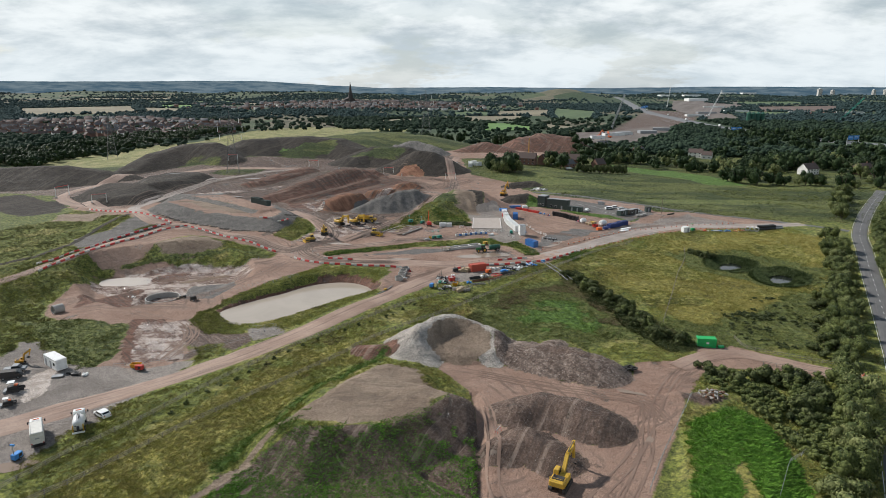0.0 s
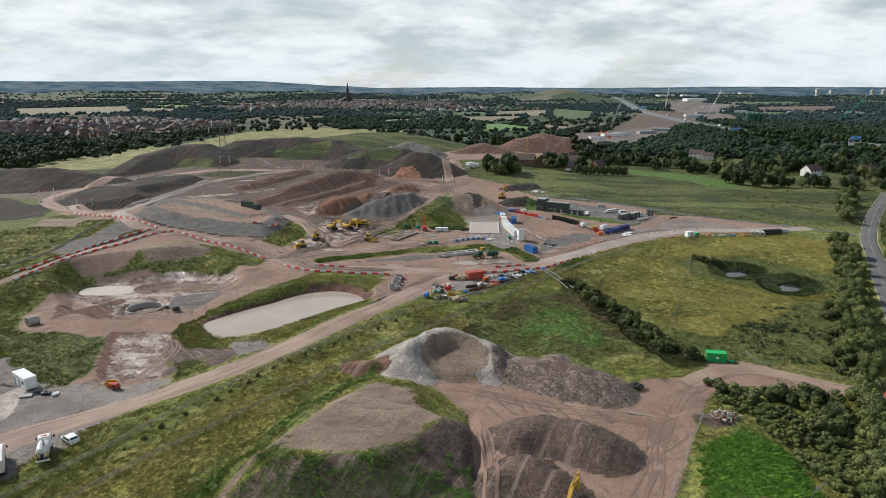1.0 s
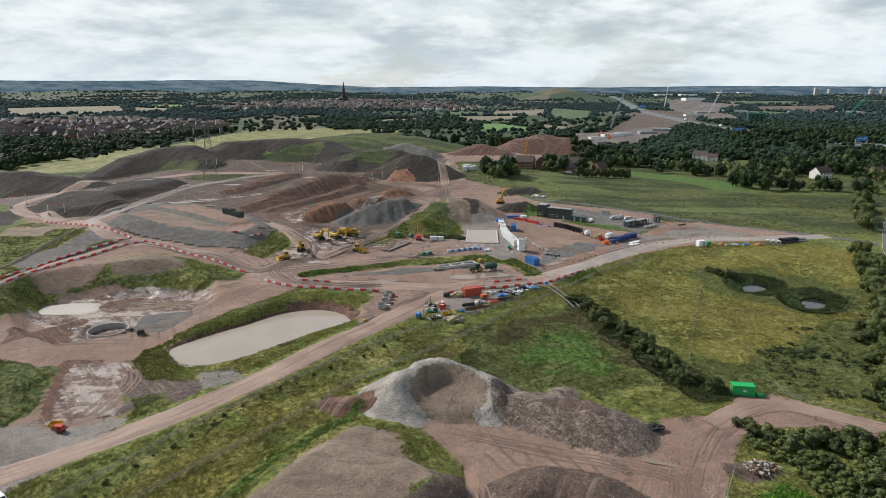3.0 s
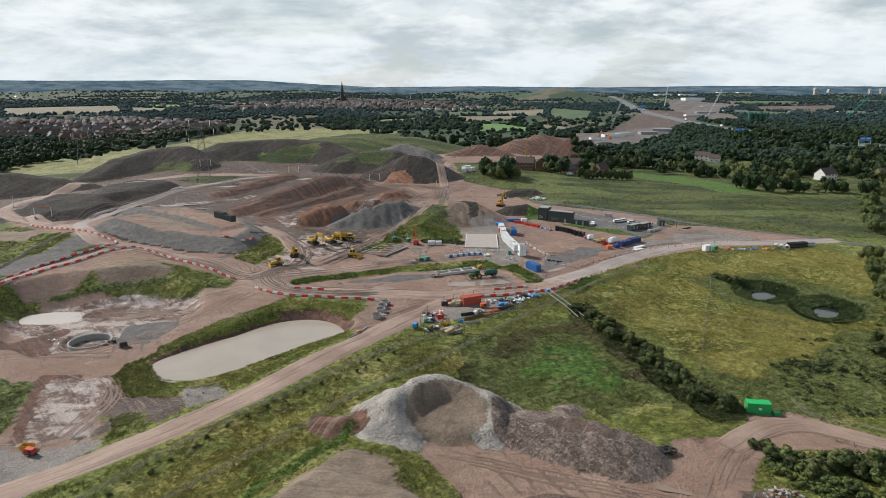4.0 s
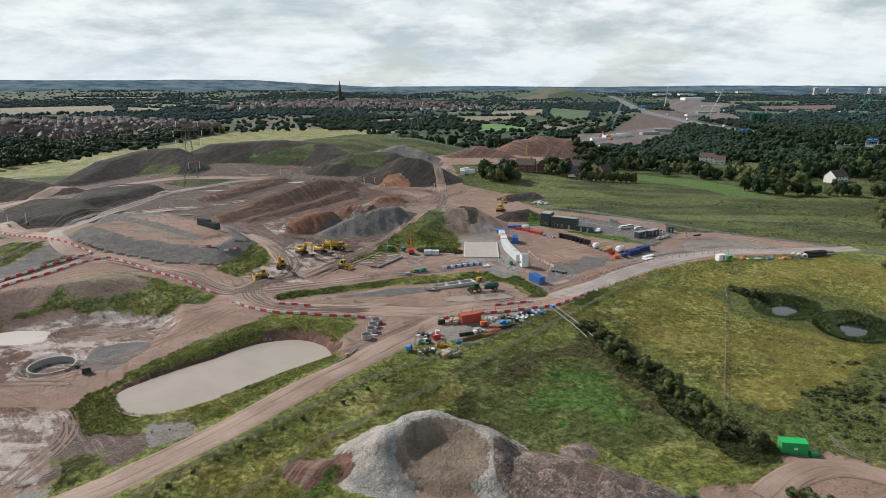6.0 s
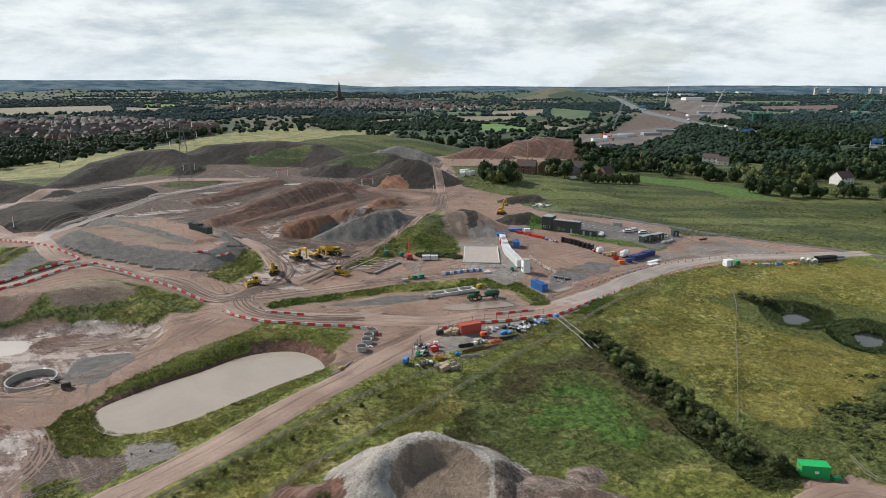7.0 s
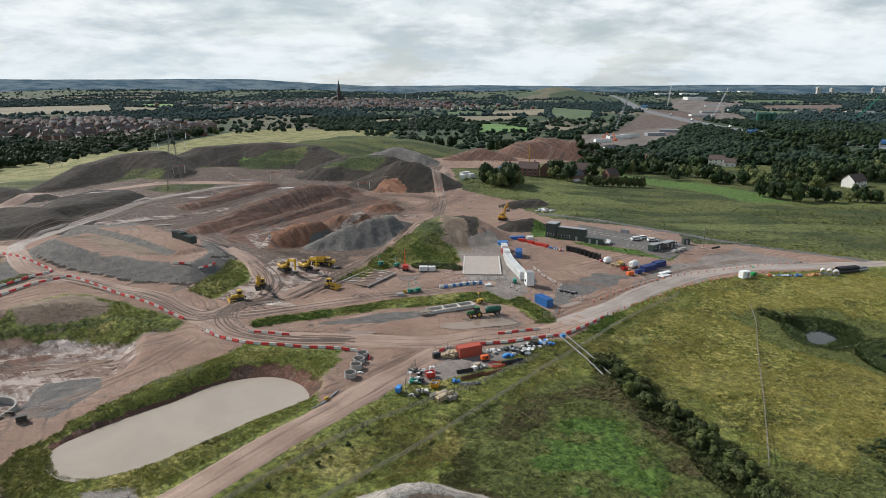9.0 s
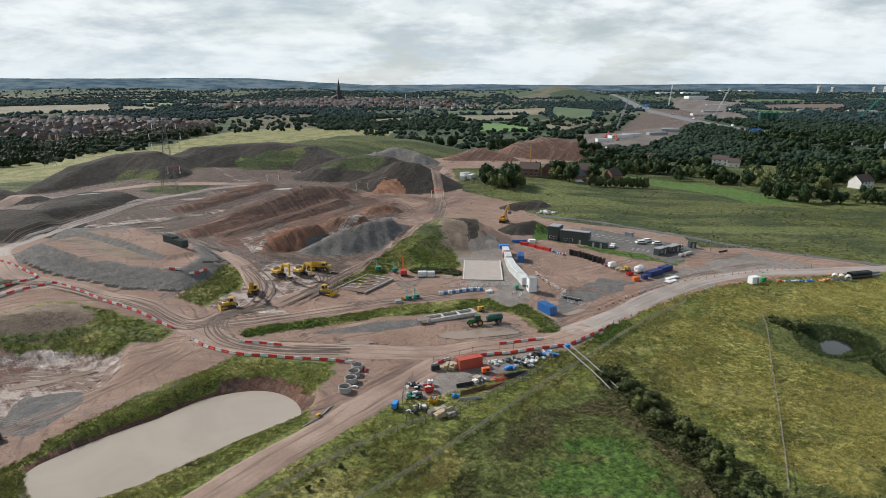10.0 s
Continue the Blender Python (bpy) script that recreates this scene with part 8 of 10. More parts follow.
def paver(label):
    ob = thing("road_paver", label, "paver")
    for y in (-0.9, 0.9):
        track(ob, -1.6, 1.6, y, 0.8, 0.45)
    part("hopper", box(box(fresh(), (2.0, 0.8, 0.9), (1.7, 0.25, 0.9), tip=0), (2.0, -0.8, 0.9), (1.7, 0.25, 0.9)), M_BLACK, ob)
    part("body", box(fresh(), (-0.2, 0, 1.35), (2.8, 2.0, 1.1), bevel=0.1), M_BLACK, ob)
    part("engine_cover", box(fresh(), (0.6, 0.2, 2.0), (1.0, 1.1, 0.4), bevel=0.05), M_ORANGE, ob)
    roof = fresh()
    for x in (-1.4, 0.1):
        for y in (-0.9, 0.9):
            rod(roof, (x, y, 1.8), (x, y, 3.1), 0.04, 5)
    part("post", roof, M_STEEL, ob)
    part("canopy", box(fresh(), (-0.6, 0, 3.15), (2.0, 2.2, 0.12), bevel=0.03), M_WHITE, ob)
    part("screed", box(fresh(), (-2.4, 0, 0.5), (0.9, 2.8, 0.6), bevel=0.05), M_GREYBOX, ob)
    return ob


PAVER = paver("black road paver with a white canopy")
PAVER.scale = (0.75, 0.75, 0.75)
put_at(PAVER, -98.2, 132.2, 20)
again(PAVER, -95.6, 126, 30, 0, None, 0.75)
put_at(pile("scrap_pile", "black hoses and scrap beside the welfare cabin", "scrap", [M_BLACK, M_STEEL], 12, 3, 1.6, 0.4, 1.2), -90.2, 142.2)
put_at(crate_like("pallet_stack", "grey pallet frame lying on gravel", "pallet", (2.6, 1.6, 0.25), M_GREYBOX), -93.0, 140.4, 20)
put_at(pile("bag_pile", "white bulk bags stacked on gravel", "bags", M_STRAW, 5, 4, 0.9, 0.7, 1.1, 0.3, "bag"), -87.6, 141.8)

# ---- shaft, pit and pipes ----
SHAFT = concrete_ring("large grey concrete shaft ring in a pit", 5.6, 4.2, 0.35, "shaft_ring", 40)
put_at(SHAFT, -93.8, 202.5, 0, 0, -7.7)
seams = fresh()
for z in (1.4, 2.8):
    lathe(seams, [(5.605, z - 0.03), (5.63, z - 0.03), (5.63, z + 0.03), (5.605, z + 0.03)], 40)
part("joint", seams, M_PLASTER, SHAFT)
lad = fresh()
for k in range(12):
    rod(lad, (4.9, -0.25, 0.3 * k + 0.3), (4.9, 0.25, 0.3 * k + 0.3), 0.025, 5)
for y in (-0.25, 0.25):
    rod(lad, (4.9, y, 0), (4.9, y, 5.0), 0.035, 5)
part("ladder", lad, M_GALV, SHAFT)
BIG = pipes("concrete_pipe", "large pale concrete pipe lying on its side", M_CONC, 1, 3.0, 1.35, True, 24)
put_at(BIG, -117.5, 183, 55)
RING = put_at(concrete_ring("grey concrete manhole ring on the verge", 1.4, 1.25, 0.16), -13.3, 220.3)
for x, y in ((-13.8, 217.2), (-14.0, 213.8), (-14.8, 209.6)):
    again(RING, x, y)
for o in [RING]:
    tagged(o, group="manhole rings")
put_at(pile("rubble_pile", "white cement bags beside the manhole rings", "bags", M_STRAW, 4, 8, 0.8, 0.5, 1.0, 0.2, "bag"), -12.6, 211.4)
put_at(pile("scrap_pile", "scattered formwork boards by the shaft", "scrap", [M_TIMBER, M_STEEL], 10, 12, 2.6, 0.5, 1.6, 0.2, "board"), -84, 196)
put_at(generator("small dark pump beside the pit", M_STEEL), -79.5, 192.6, 30)
put_at(pile("scrap_pile", "white buckets and bags beside the shaft", "scrap", [M_WHITE, M_STRAW], 6, 14, 1.8, 0.3, 0.7, 0.1), -104.5, 204)
hoses = thing("drain_hose", "grey drain hoses on the pond's corner", "hose")
for k in range(3):
    bm = fresh()
    pts = [Vector((-21 + 0.7 * k, 196 + 1.0 * k, 0)), Vector((-18.8 + 0.5 * k, 198.5 + k, 0)), Vector((-17 + 0.3 * k, 203 + 0.4 * k, 0))]
    for a, b in zip(pts, pts[1:]):
        rod(bm, (a.x, a.y, ground_at(a.x, a.y) + 0.2), (b.x, b.y, ground_at(b.x, b.y) + 0.15), 0.09, 7)
    part("hose", bm, M_GREYBOX, hoses)
PUMP = generator("small yellow pump at the pond", M_YELLOW)
PUMP.scale = (0.5, 0.5, 0.5)
put_at(PUMP, -18.6, 199.5, 40)

# ---- storage yard ----
put_at(container("oxide-red shipping container in the storage yard", M_OXIDE), 12.8, 223.2, 205)
put_at(open_skip("red skip in the storage yard", M_RED, 2.2, 1.6, 1.4, M_STRAW), 3.4, 210.8, 20)
put_at(open_skip("amber skip full of scrap", M_DKYELLOW, 2.6, 1.6, 1.1, M_GREYBOX), 4.6, 206.4, 80)
put_at(crate_like("bulk_tank", "white caged bulk tank behind the red skip", "tank", (1.2, 1.0, 1.2), M_WHITE, True), 3.8, 213.6, 10)
put_at(generator("bright blue bowser at the yard's corner", M_SKYBLUE), -3.4, 203.4, 75)
put_at(generator("small black roller by the barriers", M_BLACK), 4.8, 221.2, 20)
coil = thing("hose_coil", "loose coils of bright red hose", "hose")
for k, (x, y, r) in enumerate(((0, 0, 1.5), (0.7, 0.5, 1.3), (1.7, 0.3, 1.1), (0.4, -0.4, 1.7))):
    part("coil", lathe(fresh(), [(r - 0.1, 0.1 + 0.14 * k), (r, 0.2 + 0.14 * k), (r + 0.1, 0.1 + 0.14 * k), (r, 0.02 + 0.14 * k)], 22, "z", (x, y, 0)), M_RED, coil)
put_at(coil, 19, 217.4, 0)
put_at(generator("orange tank unit in the storage yard", M_ORANGE), 16.6, 220.0, 20)
put_at(pipes("pipe_stack", "stack of black plastic pipes in the yard", M_BLACK, 14, 5.5, 0.14), 23.5, 218.5, 24)
put_at(pipes("pipe_stack", "bundle of black ducting on the ground", M_BLACK, 10, 4.0, 0.12), 11.4, 213.6, 22)
put_at(pipes("beam_stack", "rusty steel beams lying in the yard", M_RUST, 8, 6.5, 0.14, True, 4), 13.2, 211.2, 30)
put_at(pipes("tube_stack", "pale grey scaffold tubes in the yard", M_GALV, 14, 4.6, 0.07, True, 6), 12.4, 207.8, 10)
put_at(pipes("pipe_stack", "long dark steel pipes in the yard", M_RUST, 5, 5.0, 0.16), 18.0, 213.4, 32)
put_at(pile("timber_pile", "pale sawn timbers dropped by the container", "timber", M_NEWWOOD, 12, 21, 2.0, 0.8, 2.6, 0.2, "timber"), 8.0, 222.2)
put_at(pile("block_pile", "pale kerb blocks beside the container", "blocks", M_CONCP, 9, 22, 1.6, 0.5, 1.3, 0.15, "block"), 19.2, 225.2)
for k, (x, y, mats, label) in enumerate(((24.0, 226.4, [M_STRAW, M_BLACK, M_GREYBOX], "white sacks and black crates heaped in the yard"), (27.2, 226.6, [M_WHITE, M_STEEL, M_STRAW], "white boxes and scrap heaped by the fence"), (26.2, 223.6, [M_STRAW, M_PLASTER, M_BLACK], "mixed rubble sacks heaped in the yard"), (29.8, 229.0, [M_BLACK, M_STRAW], "black pipes and sacks by the barriers"), (33.0, 230.2, [M_SKYBLUE, M_GREYBOX, M_STRAW], "blue sheeting and scrap at the yard's tip"), (0.6, 213.0, [M_STRAW, M_GREYBOX, M_BLACK], "white sacks along the steel fence"), (0.4, 208.4, [M_BLACK, M_STRAW, M_TEAL], "crates and sacks along the steel fence"), (1.2, 203.2, [M_STRAW, M_GREYWOOD], "pale boards at the yard's corner"))):
    put_at(pile("scrap_heap", label, "scrap", [*mats, M_BLACK], 24, 30 + k, 2.3, 0.3, 1.3, 0.9), x, y)
put_at(pile("sheet_pile", "blue plastic sheeting in the yard", "sheeting", M_SKYBLUE, 6, 41, 1.2, 0.7, 1.5, 0.3), 22.6, 222.2)
put_at(pile("sheet_pile", "blue wrapped bundles in the yard", "sheeting", M_SKYBLUE, 4, 42, 0.9, 0.5, 1.3, 0.2), 9.2, 208.6)
put_at(pile("board_pile", "weathered boards and pallets on gravel", "timber", [M_GREYWOOD, M_NEWWOOD], 14, 43, 2.6, 0.8, 2.4, 0.25, "board"), 6.6, 202.2)
put_at(pile("board_pile", "pale blocks and sheets among steel", "scrap", [M_STRAW, M_NEWWOOD, M_GREYBOX], 12, 44, 2.0, 0.5, 1.6, 0.3, "board"), 14.8, 216.6)
put_at(crate_like("blue_box", "pale blue control box on the bank", "box", (1.2, 0.9, 0.9), M_SKYBLUE), 38.2, 234.2, 30)

rails = thing("pipe_bridge", "pair of grey pipe rails running down the bank", "pipes")
for off in (-0.9, 0.9):
    bm = fresh()
    line = [(38 + 0.295 * i + off, 234 - 1.0 * i + off * 0.3) for i in range(0, 23, 2)]
    for (ax, ay), (bx, by) in zip(line, line[1:]):
        rod(bm, (ax, ay, ground_at(ax, ay) + 1.0), (bx, by, ground_at(bx, by) + 1.0), 0.10, 7)
    part("pipe", bm, M_GREYBOX, rails)
    for x, y in line[::2]:
        part("support", box(fresh(), (x, y, ground_at(x, y) + 0.4), (0.12, 0.12, 1.2)), M_GREYWOOD, rails)

# ---- settling trough and foundation ----
trough = thing("concrete_trough", "pale concrete settling trough with three bays", "trough")
part("wall", box(box(fresh(), (0, 1.6, 0.5), (15, 0.25, 1.0)), (0, -1.6, 0.5), (15, 0.25, 1.0)), M_CONCP, trough)
for x in (-7.4, -2.4, 2.6, 7.4):
    part("cross_wall", box(fresh(), (x, 0, 0.5), (0.25, 2.9, 0.95)), M_CONCP, trough)
part("silt", box(fresh(), (0, 0, 0.2), (14.5, 2.85, 0.4)), painted("wet_silt", (0.25, 0.2, 0.16), 0.4), trough)
put_at(trough, 8.8, 256.2, 26)
deck = thing("loading_ramp", "timber and steel loading ramp at the trough", "ramp")
part("deck", box(fresh(), (0, 0, 1.2), (3.6, 2.4, 0.15)), M_TIMBER, deck)
for x in (-1.7, 1.7):
    for y in (-1.1, 1.1):
        part("leg", box(fresh(), (x, y, 0.85), (0.12, 0.12, 1.7)), M_GALV, deck)
part("guard_rail", rod(rod(fresh(), (-1.7, -1.1, 1.7), (1.7, -1.1, 1.7), 0.04, 5), (-1.7, 1.1, 1.7), (1.7, 1.1, 1.7), 0.04, 5), M_GALV, deck)
put_at(deck, 1.2, 251.2, 26)
put_at(generator("yellow pump on the trough's end", M_YELLOW, True), 17.8, 261.6, 30)

base = thing("foundation", "half-built foundation with formwork and mud", "foundation")
part("edge", box(box(fresh(), (0, -5.2, 0.2), (17, 0.3, 0.5)), (0, 5.2, 0.2), (17, 0.3, 0.5)), M_PLASTER, base)
part("edge", box(fresh(), (8.4, 0, 0.2), (0.3, 10, 0.5)), M_PLASTER, base)
for k in range(14):
    part("shutter", box(fresh(), (-7 + 1.05 * k, -3.6 + (k * 5 % 7) * 1.15, 0.22), (1.4 + 0.5 * (k * 3 % 5), 0.4 + 0.3 * (k % 3), 0.2), 70 + 23 * (k * 2 % 5), 0, 0.03), [M_TIMBER, M_PLASTER, M_NEWWOOD][k % 3], base)
part("mud", box(fresh(), (0, 0, 0.06), (16.6, 10, 0.12)), painted("foundation_mud", (0.15, 0.092, 0.066), 0.55, wear=0.6, scale=0.7, bump=0.2), base)
put_at(base, -18.5, 283.5, 62)
put_at(crate_like("bulk_tank", "long white water tanks by a dark hedge", "tank", (3.0, 2.0, 1.6), M_STRAW, True), -0.4, 294.5, 5)
put_at(crate_like("bulk_tank", "white water tank beside its twin", "tank", (2.6, 2.0, 1.6), M_STRAW, True), 2.6, 294.4, 5)


def piling_rig(label):
    ob = thing("piling_rig", label, "piling rig")
    for y in (-0.9, 0.9):
        track(ob, -1.5, 1.5, y, 0.7, 0.45)
    part("house", box(fresh(), (-0.2, 0, 1.4), (2.8, 2.0, 1.3), bevel=0.1), M_RED, ob)
    part("mast", box(fresh(), (1.5, 0, 3.6), (0.5, 0.5, 6.8), bevel=0.04, taper=(0.5, 0.5)), M_ORANGE, ob)
    part("grille", box(fresh(), (0.2, -1.02, 1.4), (1.4, 0.05, 0.8)), M_BLACK, ob)
    return ob


put_at(piling_rig("red and orange crawler piling rig"), -6.8, 294.6, 100)
G_TEAL = put_at(generator("teal lighting tower by the foundation", M_TEAL, True), -15.6, 296.2, 20)
for x, y, a in ((-10, 297, 40), (-3.8, 269.6, 10), (-1.6, 271, 30)):
    again(G_TEAL, x, y, a)
put_at(generator("teal generator by the white cabin", M_TEAL), 30.6, 281.5, 90)
put_at(open_skip("yellow drip tray bin beside the track", M_YELLOW, 1.2, 0.9, 1.0), -5.6, 269.4)
IBC = put_at(crate_like("bulk_container", "white plastic bulk container with a blue lid", "tank", (1.2, 1.0, 1.0), M_STRAW, True), 6.0, 275, 12)
IBC_BLUE = put_at(crate_like("bulk_container", "blue plastic bulk container on a pallet", "tank", (1.2, 1.0, 0.9), M_BLUE, True), 7.5, 275.5, 12)
for k in range(5):
    again(IBC, 9.0 + 2.2 * k, 276.0 + 0.75 * k, 12 + 4 * k)
    again(IBC_BLUE, 10.1 + 2.2 * k, 276.4 + 0.75 * k, 10 + 5 * k)
put_at(pile("sheet_pile", "white sheets folded at the bank's top", "sheeting", M_STRAW, 5, 51, 1.4, 0.7, 1.6, 0.15), 21.2, 278.6)
put_at(crate_like("water_bin", "grey open-topped water bin", "tank", (2.2, 1.4, 0.8), M_GREYBOX), -6.8, 266.8, 20)
again(PANEL, -9.4, 265.5, 20)

# ---- compound ----
put_at(container("bright blue shipping container on tarmac", M_BLUE), 37.4, 262.0, -62)
put_at(container("blue shipping container in the compound", M_BLUE, 6.06), 36.0, 316.6, 85)
WRAP = put_at(container("white steel storage unit in a long row", M_WHITE, 6.1, 2.5, 2.6, "storage_unit", False), 33.6, 288.4, 98)
for x, y, a in ((32.5, 294.8, 100), (31.6, 301.4, 97), (31.2, 308, 93), (31.2, 316.5, 90), (31.2, 325, 90)):
    again(WRAP, x, y, a, 0, None, 0.95 if y > 310 else 1.0)
put_at(container("low blue steel tray under the white row", M_BLUE, 5.6, 2.2, 0.6, "steel_tray", False), 36.2, 286.6, 98)
put_at(container("red steel storage unit between white ones", M_RED, 3.0, 2.4, 1.6, "storage_unit", False), 30.9, 320.8, 90)
CAB2 = put_at(cabin("white two-level office cabin with outside stairs", M_WHITE, 3.2, 2.5, 4.6, "office_cabin", M_GREYBOX, ((0.0, 0),)), 35.2, 279.8, 98)
st = fresh()
for k in range(10):
    box(st, (-1.5 + 0.3 * k, -1.75, 0.25 + 0.24 * k), (0.3, 0.8, 0.05))
rod(st, (-1.6, -2.1, 1.1), (1.5, -2.1, 3.5), 0.04, 5)
part("stair", st, M_GREYBOX, CAB2)
put_at(container("blue plastic storage boxes in a row", M_SKYBLUE, 4.0, 2.0, 1.4, "storage_box", False), 31.4, 334.5, 5)
put_at(container("long blue storage trough", M_BLUE, 6.4, 1.8, 1.3, "storage_trough", False), 38.6, 345.6, 10)
put_at(container("white storage box at the compound's corner", M_WHITE, 2.6, 2.0, 1.4, "storage_box", False), 44.2, 346.2, 5)
slab_ob = thing("concrete_slab", "pale newly cast concrete slab", "slab")
part("slab", box(fresh(), (0, 0, 0.08), (13.6, 24.5, 0.5), bevel=0.04), painted("dusty_slab", (0.40, 0.345, 0.305), 0.9, wear=0.6, scale=0.35), slab_ob)
part("kerb", box(box(fresh(), (6.6, 0, 0.36), (0.4, 24.5, 0.16)), (-6.6, 0, 0.36), (0.4, 24.5, 0.16)), M_CONCP, slab_ob)
put_at(slab_ob, 20.8, 302.5, -3)
REDB = put_at(container("stack of red plastic barriers", M_RED, 3.2, 1.6, 1.1, "barrier_stack", False), 40.4, 342, -35)
for x, y, a in ((43.6, 338.8, -50), (46.2, 335.6, -48), (48.6, 332.8, -50)):
    again(REDB, x, y, a)
for k, (x, y) in enumerate(((50.6, 330.8), (52.6, 328.6), (54.2, 326.4), (66.8, 311.4), (69.2, 309.2))):
    put_at(pile("sack_heap", "white and blue sacks in a row of stores", "bags", [M_STRAW, M_SKYBLUE, M_RED], 8, 60 + k, 1.2, 0.5, 1.1, 0.5, "sack"), x, y)
DRUM = put_at(pipes("pipe_bundle", "upright bundle of black pipes", M_BLACK, 8, 2.3, 0.30, True, 9), 56.4, 327.4, 0, -0.95, None, 90)
for k in range(1, 9):
    copy_thing(DRUM, pose(56.4 + 1.35 * k, 327.4 - 1.7 * k, ground_at(56.4 + 1.35 * k, 327.4 - 1.7 * k) + 0.95, 0, 90, 20 * k))
put_at(container("dark blue open tipping container", M_NAVY, 7.0, 2.4, 1.9, "open_container", False), 81.5, 301.0, 35)
put_at(container("dark blue skip body behind its twin", M_NAVY, 5.6, 2.4, 1.9, "open_container", False), 87.0, 306.0, 35)
put_at(crate_like("fuel_tank", "blue bunded fuel tank", "tank", (2.4, 1.6, 1.4), M_NAVY), 76.8, 296.8, 30)
put_at(crate_like("fuel_tank", "orange-red fuel tank on tarmac", "tank", (2.4, 1.6, 1.2), M_ORANGE), 73.2, 294.8, 20)
put_at(crate_like("panel_stack", "white panels stacked flat", "panels", (6.0, 1.6, 0.5), M_WHITE), 86.4, 297.2, 35)
put_at(crate_like("panel_stack", "pale grey panels stacked beside the road", "panels", (5.0, 2.4, 0.3), M_STRAW), 85.2, 294.4, 35)


def round_tank(label, paint, r=1.1, length=2.6):
    ob = thing("water_tank", label, "tank")
    part("tank", lathe(fresh(), [(0.01, -length / 2), (r * 0.8, -length / 2), (r, -length * 0.38), (r, length * 0.38), (r * 0.8, length / 2), (0.01, length / 2)], 18, "x", (0, 0, r + 0.15)), paint, ob, smooth=True)
    part("cradle", box(box(fresh(), (-length * 0.3, 0, 0.2), (0.2, r * 1.5, 0.5)), (length * 0.3, 0, 0.2), (0.2, r * 1.5, 0.5)), M_STEEL, ob)
    part("hatch", rod(fresh(), (0, 0, 2 * r + 0.1), (0, 0, 2 * r + 0.35), 0.3, 10), paint, ob)
    return ob


put_at(round_tank("white horizontal water tank on cradles", M_WHITE), 68.6, 309.2, 20)
put_at(round_tank("large white water tank on cradles", M_WHITE, 1.3, 3.6), 76.8, 303.2, 40)
put_at(open_skip("red skip beside the white tank", M_RED, 2.6, 1.6, 1.2), 72.6, 300.4, 30)
put_at(pile("timber_pile", "pallets and timbers stacked in stores", "timber", [M_TIMBER, M_NEWWOOD, M_YELLOW], 22, 70, 2.8, 0.8, 1.9, 1.0, "timber"), 72.2, 306.2)

OFFICE = put_at(cabin("dark green long site office cabin", M_CABIN, 12.2, 3.0, 5.4, "site_office", M_GREYBOX, ((-0.3, 0), (-0.1, 0), (0.2, 1))), 62.5, 346.5, -30)
put_at(cabin("dark green two-storey stair cabin with white windows", M_CABIN, 4.6, 6.0, 6.2, "site_office", M_GREYBOX, ((-0.2, 0), (0.2, 0))), 55.2, 352.8, -30)
put_at(cabin("dark green low store cabin by the car park", M_CABIN, 8.0, 2.4, 2.4, "site_cabin", M_CABIN, ((-0.2, 1), (0.2, 1))), 70.5, 339.5, -33)
put_at(cabin("dark green gatehouse cabin", M_CABIN, 6.2, 2.6, 2.7, "gatehouse", M_GREYBOX, ((-0.25, 0), (0.2, 1))), 92.8, 328.8, 40)
put_at(cabin("dark grey gatehouse cabin behind the first", M_STEEL, 7.0, 2.6, 2.7, "gatehouse", M_GREYBOX, ((-0.25, 0), (0.2, 1))), 99.2, 333.0, 40)
put_at(cabin("small dark kiosk beside the lane", M_CABIN, 2.6, 2.2, 2.5, "kiosk", M_STEEL, ((0.0, 1),)), 109.8, 341.2, 10)
put_at(car("white pickup parked in the car park", M_WHITE, 5.2, False, True), 76.6, 339.6, 60)
W_CAR = put_at(car("white estate car parked in a bay", M_WHITE, 4.6), 90.2, 346.2, 10)
again(W_CAR, 94.2, 349.6, 10)
again(W_CAR, 97.0, 345.2, 8)
put_at(car("white van parked by the gatehouse", M_WHITE, 5.0, True), 103.0, 338.2, -20)
put_at(container("grey power cabinet behind the car park", M_GREYBOX, 3.4, 1.6, 1.8, "power_cabinet", False), 89.4, 361.4, -40)
pole = thing("utility_pole", "tall pale timber pole beside the compound", "pole")
part("shaft", rod(fresh(), (0, 0, -0.3), (0, 0, 8.5), 0.17, 9, 0.12), M_TIMBER, pole)
part("cross_bar", box(fresh(), (0, 0, 8.0), (0.9, 0.1, 0.1)), M_TIMBER, pole)
put_at(pole, 116.0, 337.2)
put_at(pipes("beam_stack", "dark steel beams by the tall pole", M_STEEL, 4, 5.0, 0.16, True, 4), 120.5, 336.0, 30)
for k, (x, y) in enumerate(((100, 326.4), (102.6, 328.6), (105, 331))):
    put_at(crate_like("pallet_stack", "grey paving slabs stacked on pallets", "pallet", (2.0, 1.6, 0.8), M_CONC), x, y, 38)
bays = tagged(new("bay_marking", None), "white painted parking bay lines", "marking", kind="structure")
for k in range(9):
    x, y = 72.5 + 2.1 * k, 364.5 - 2.3 * k
    part("line", box(fresh(), (x, y, ground_at(x, y) + 0.03), (4.6, 0.14, 0.04), 35), M_MARK, bays)
for k in range(6):
    x, y = 84.5 + 1.7 * k, 332 - 1.3 * k + 6
    part("line", box(fresh(), (x, y, ground_at(x, y) + 0.03), (3.4, 0.14, 0.04), 60), M_MARK, bays)
sump = thing("open_sump", "dark open sump with white guard rails", "sump")
part("box", box(fresh(), (0, 0, 0.3), (5.2, 2.0, 0.7)), M_BLACK, sump)
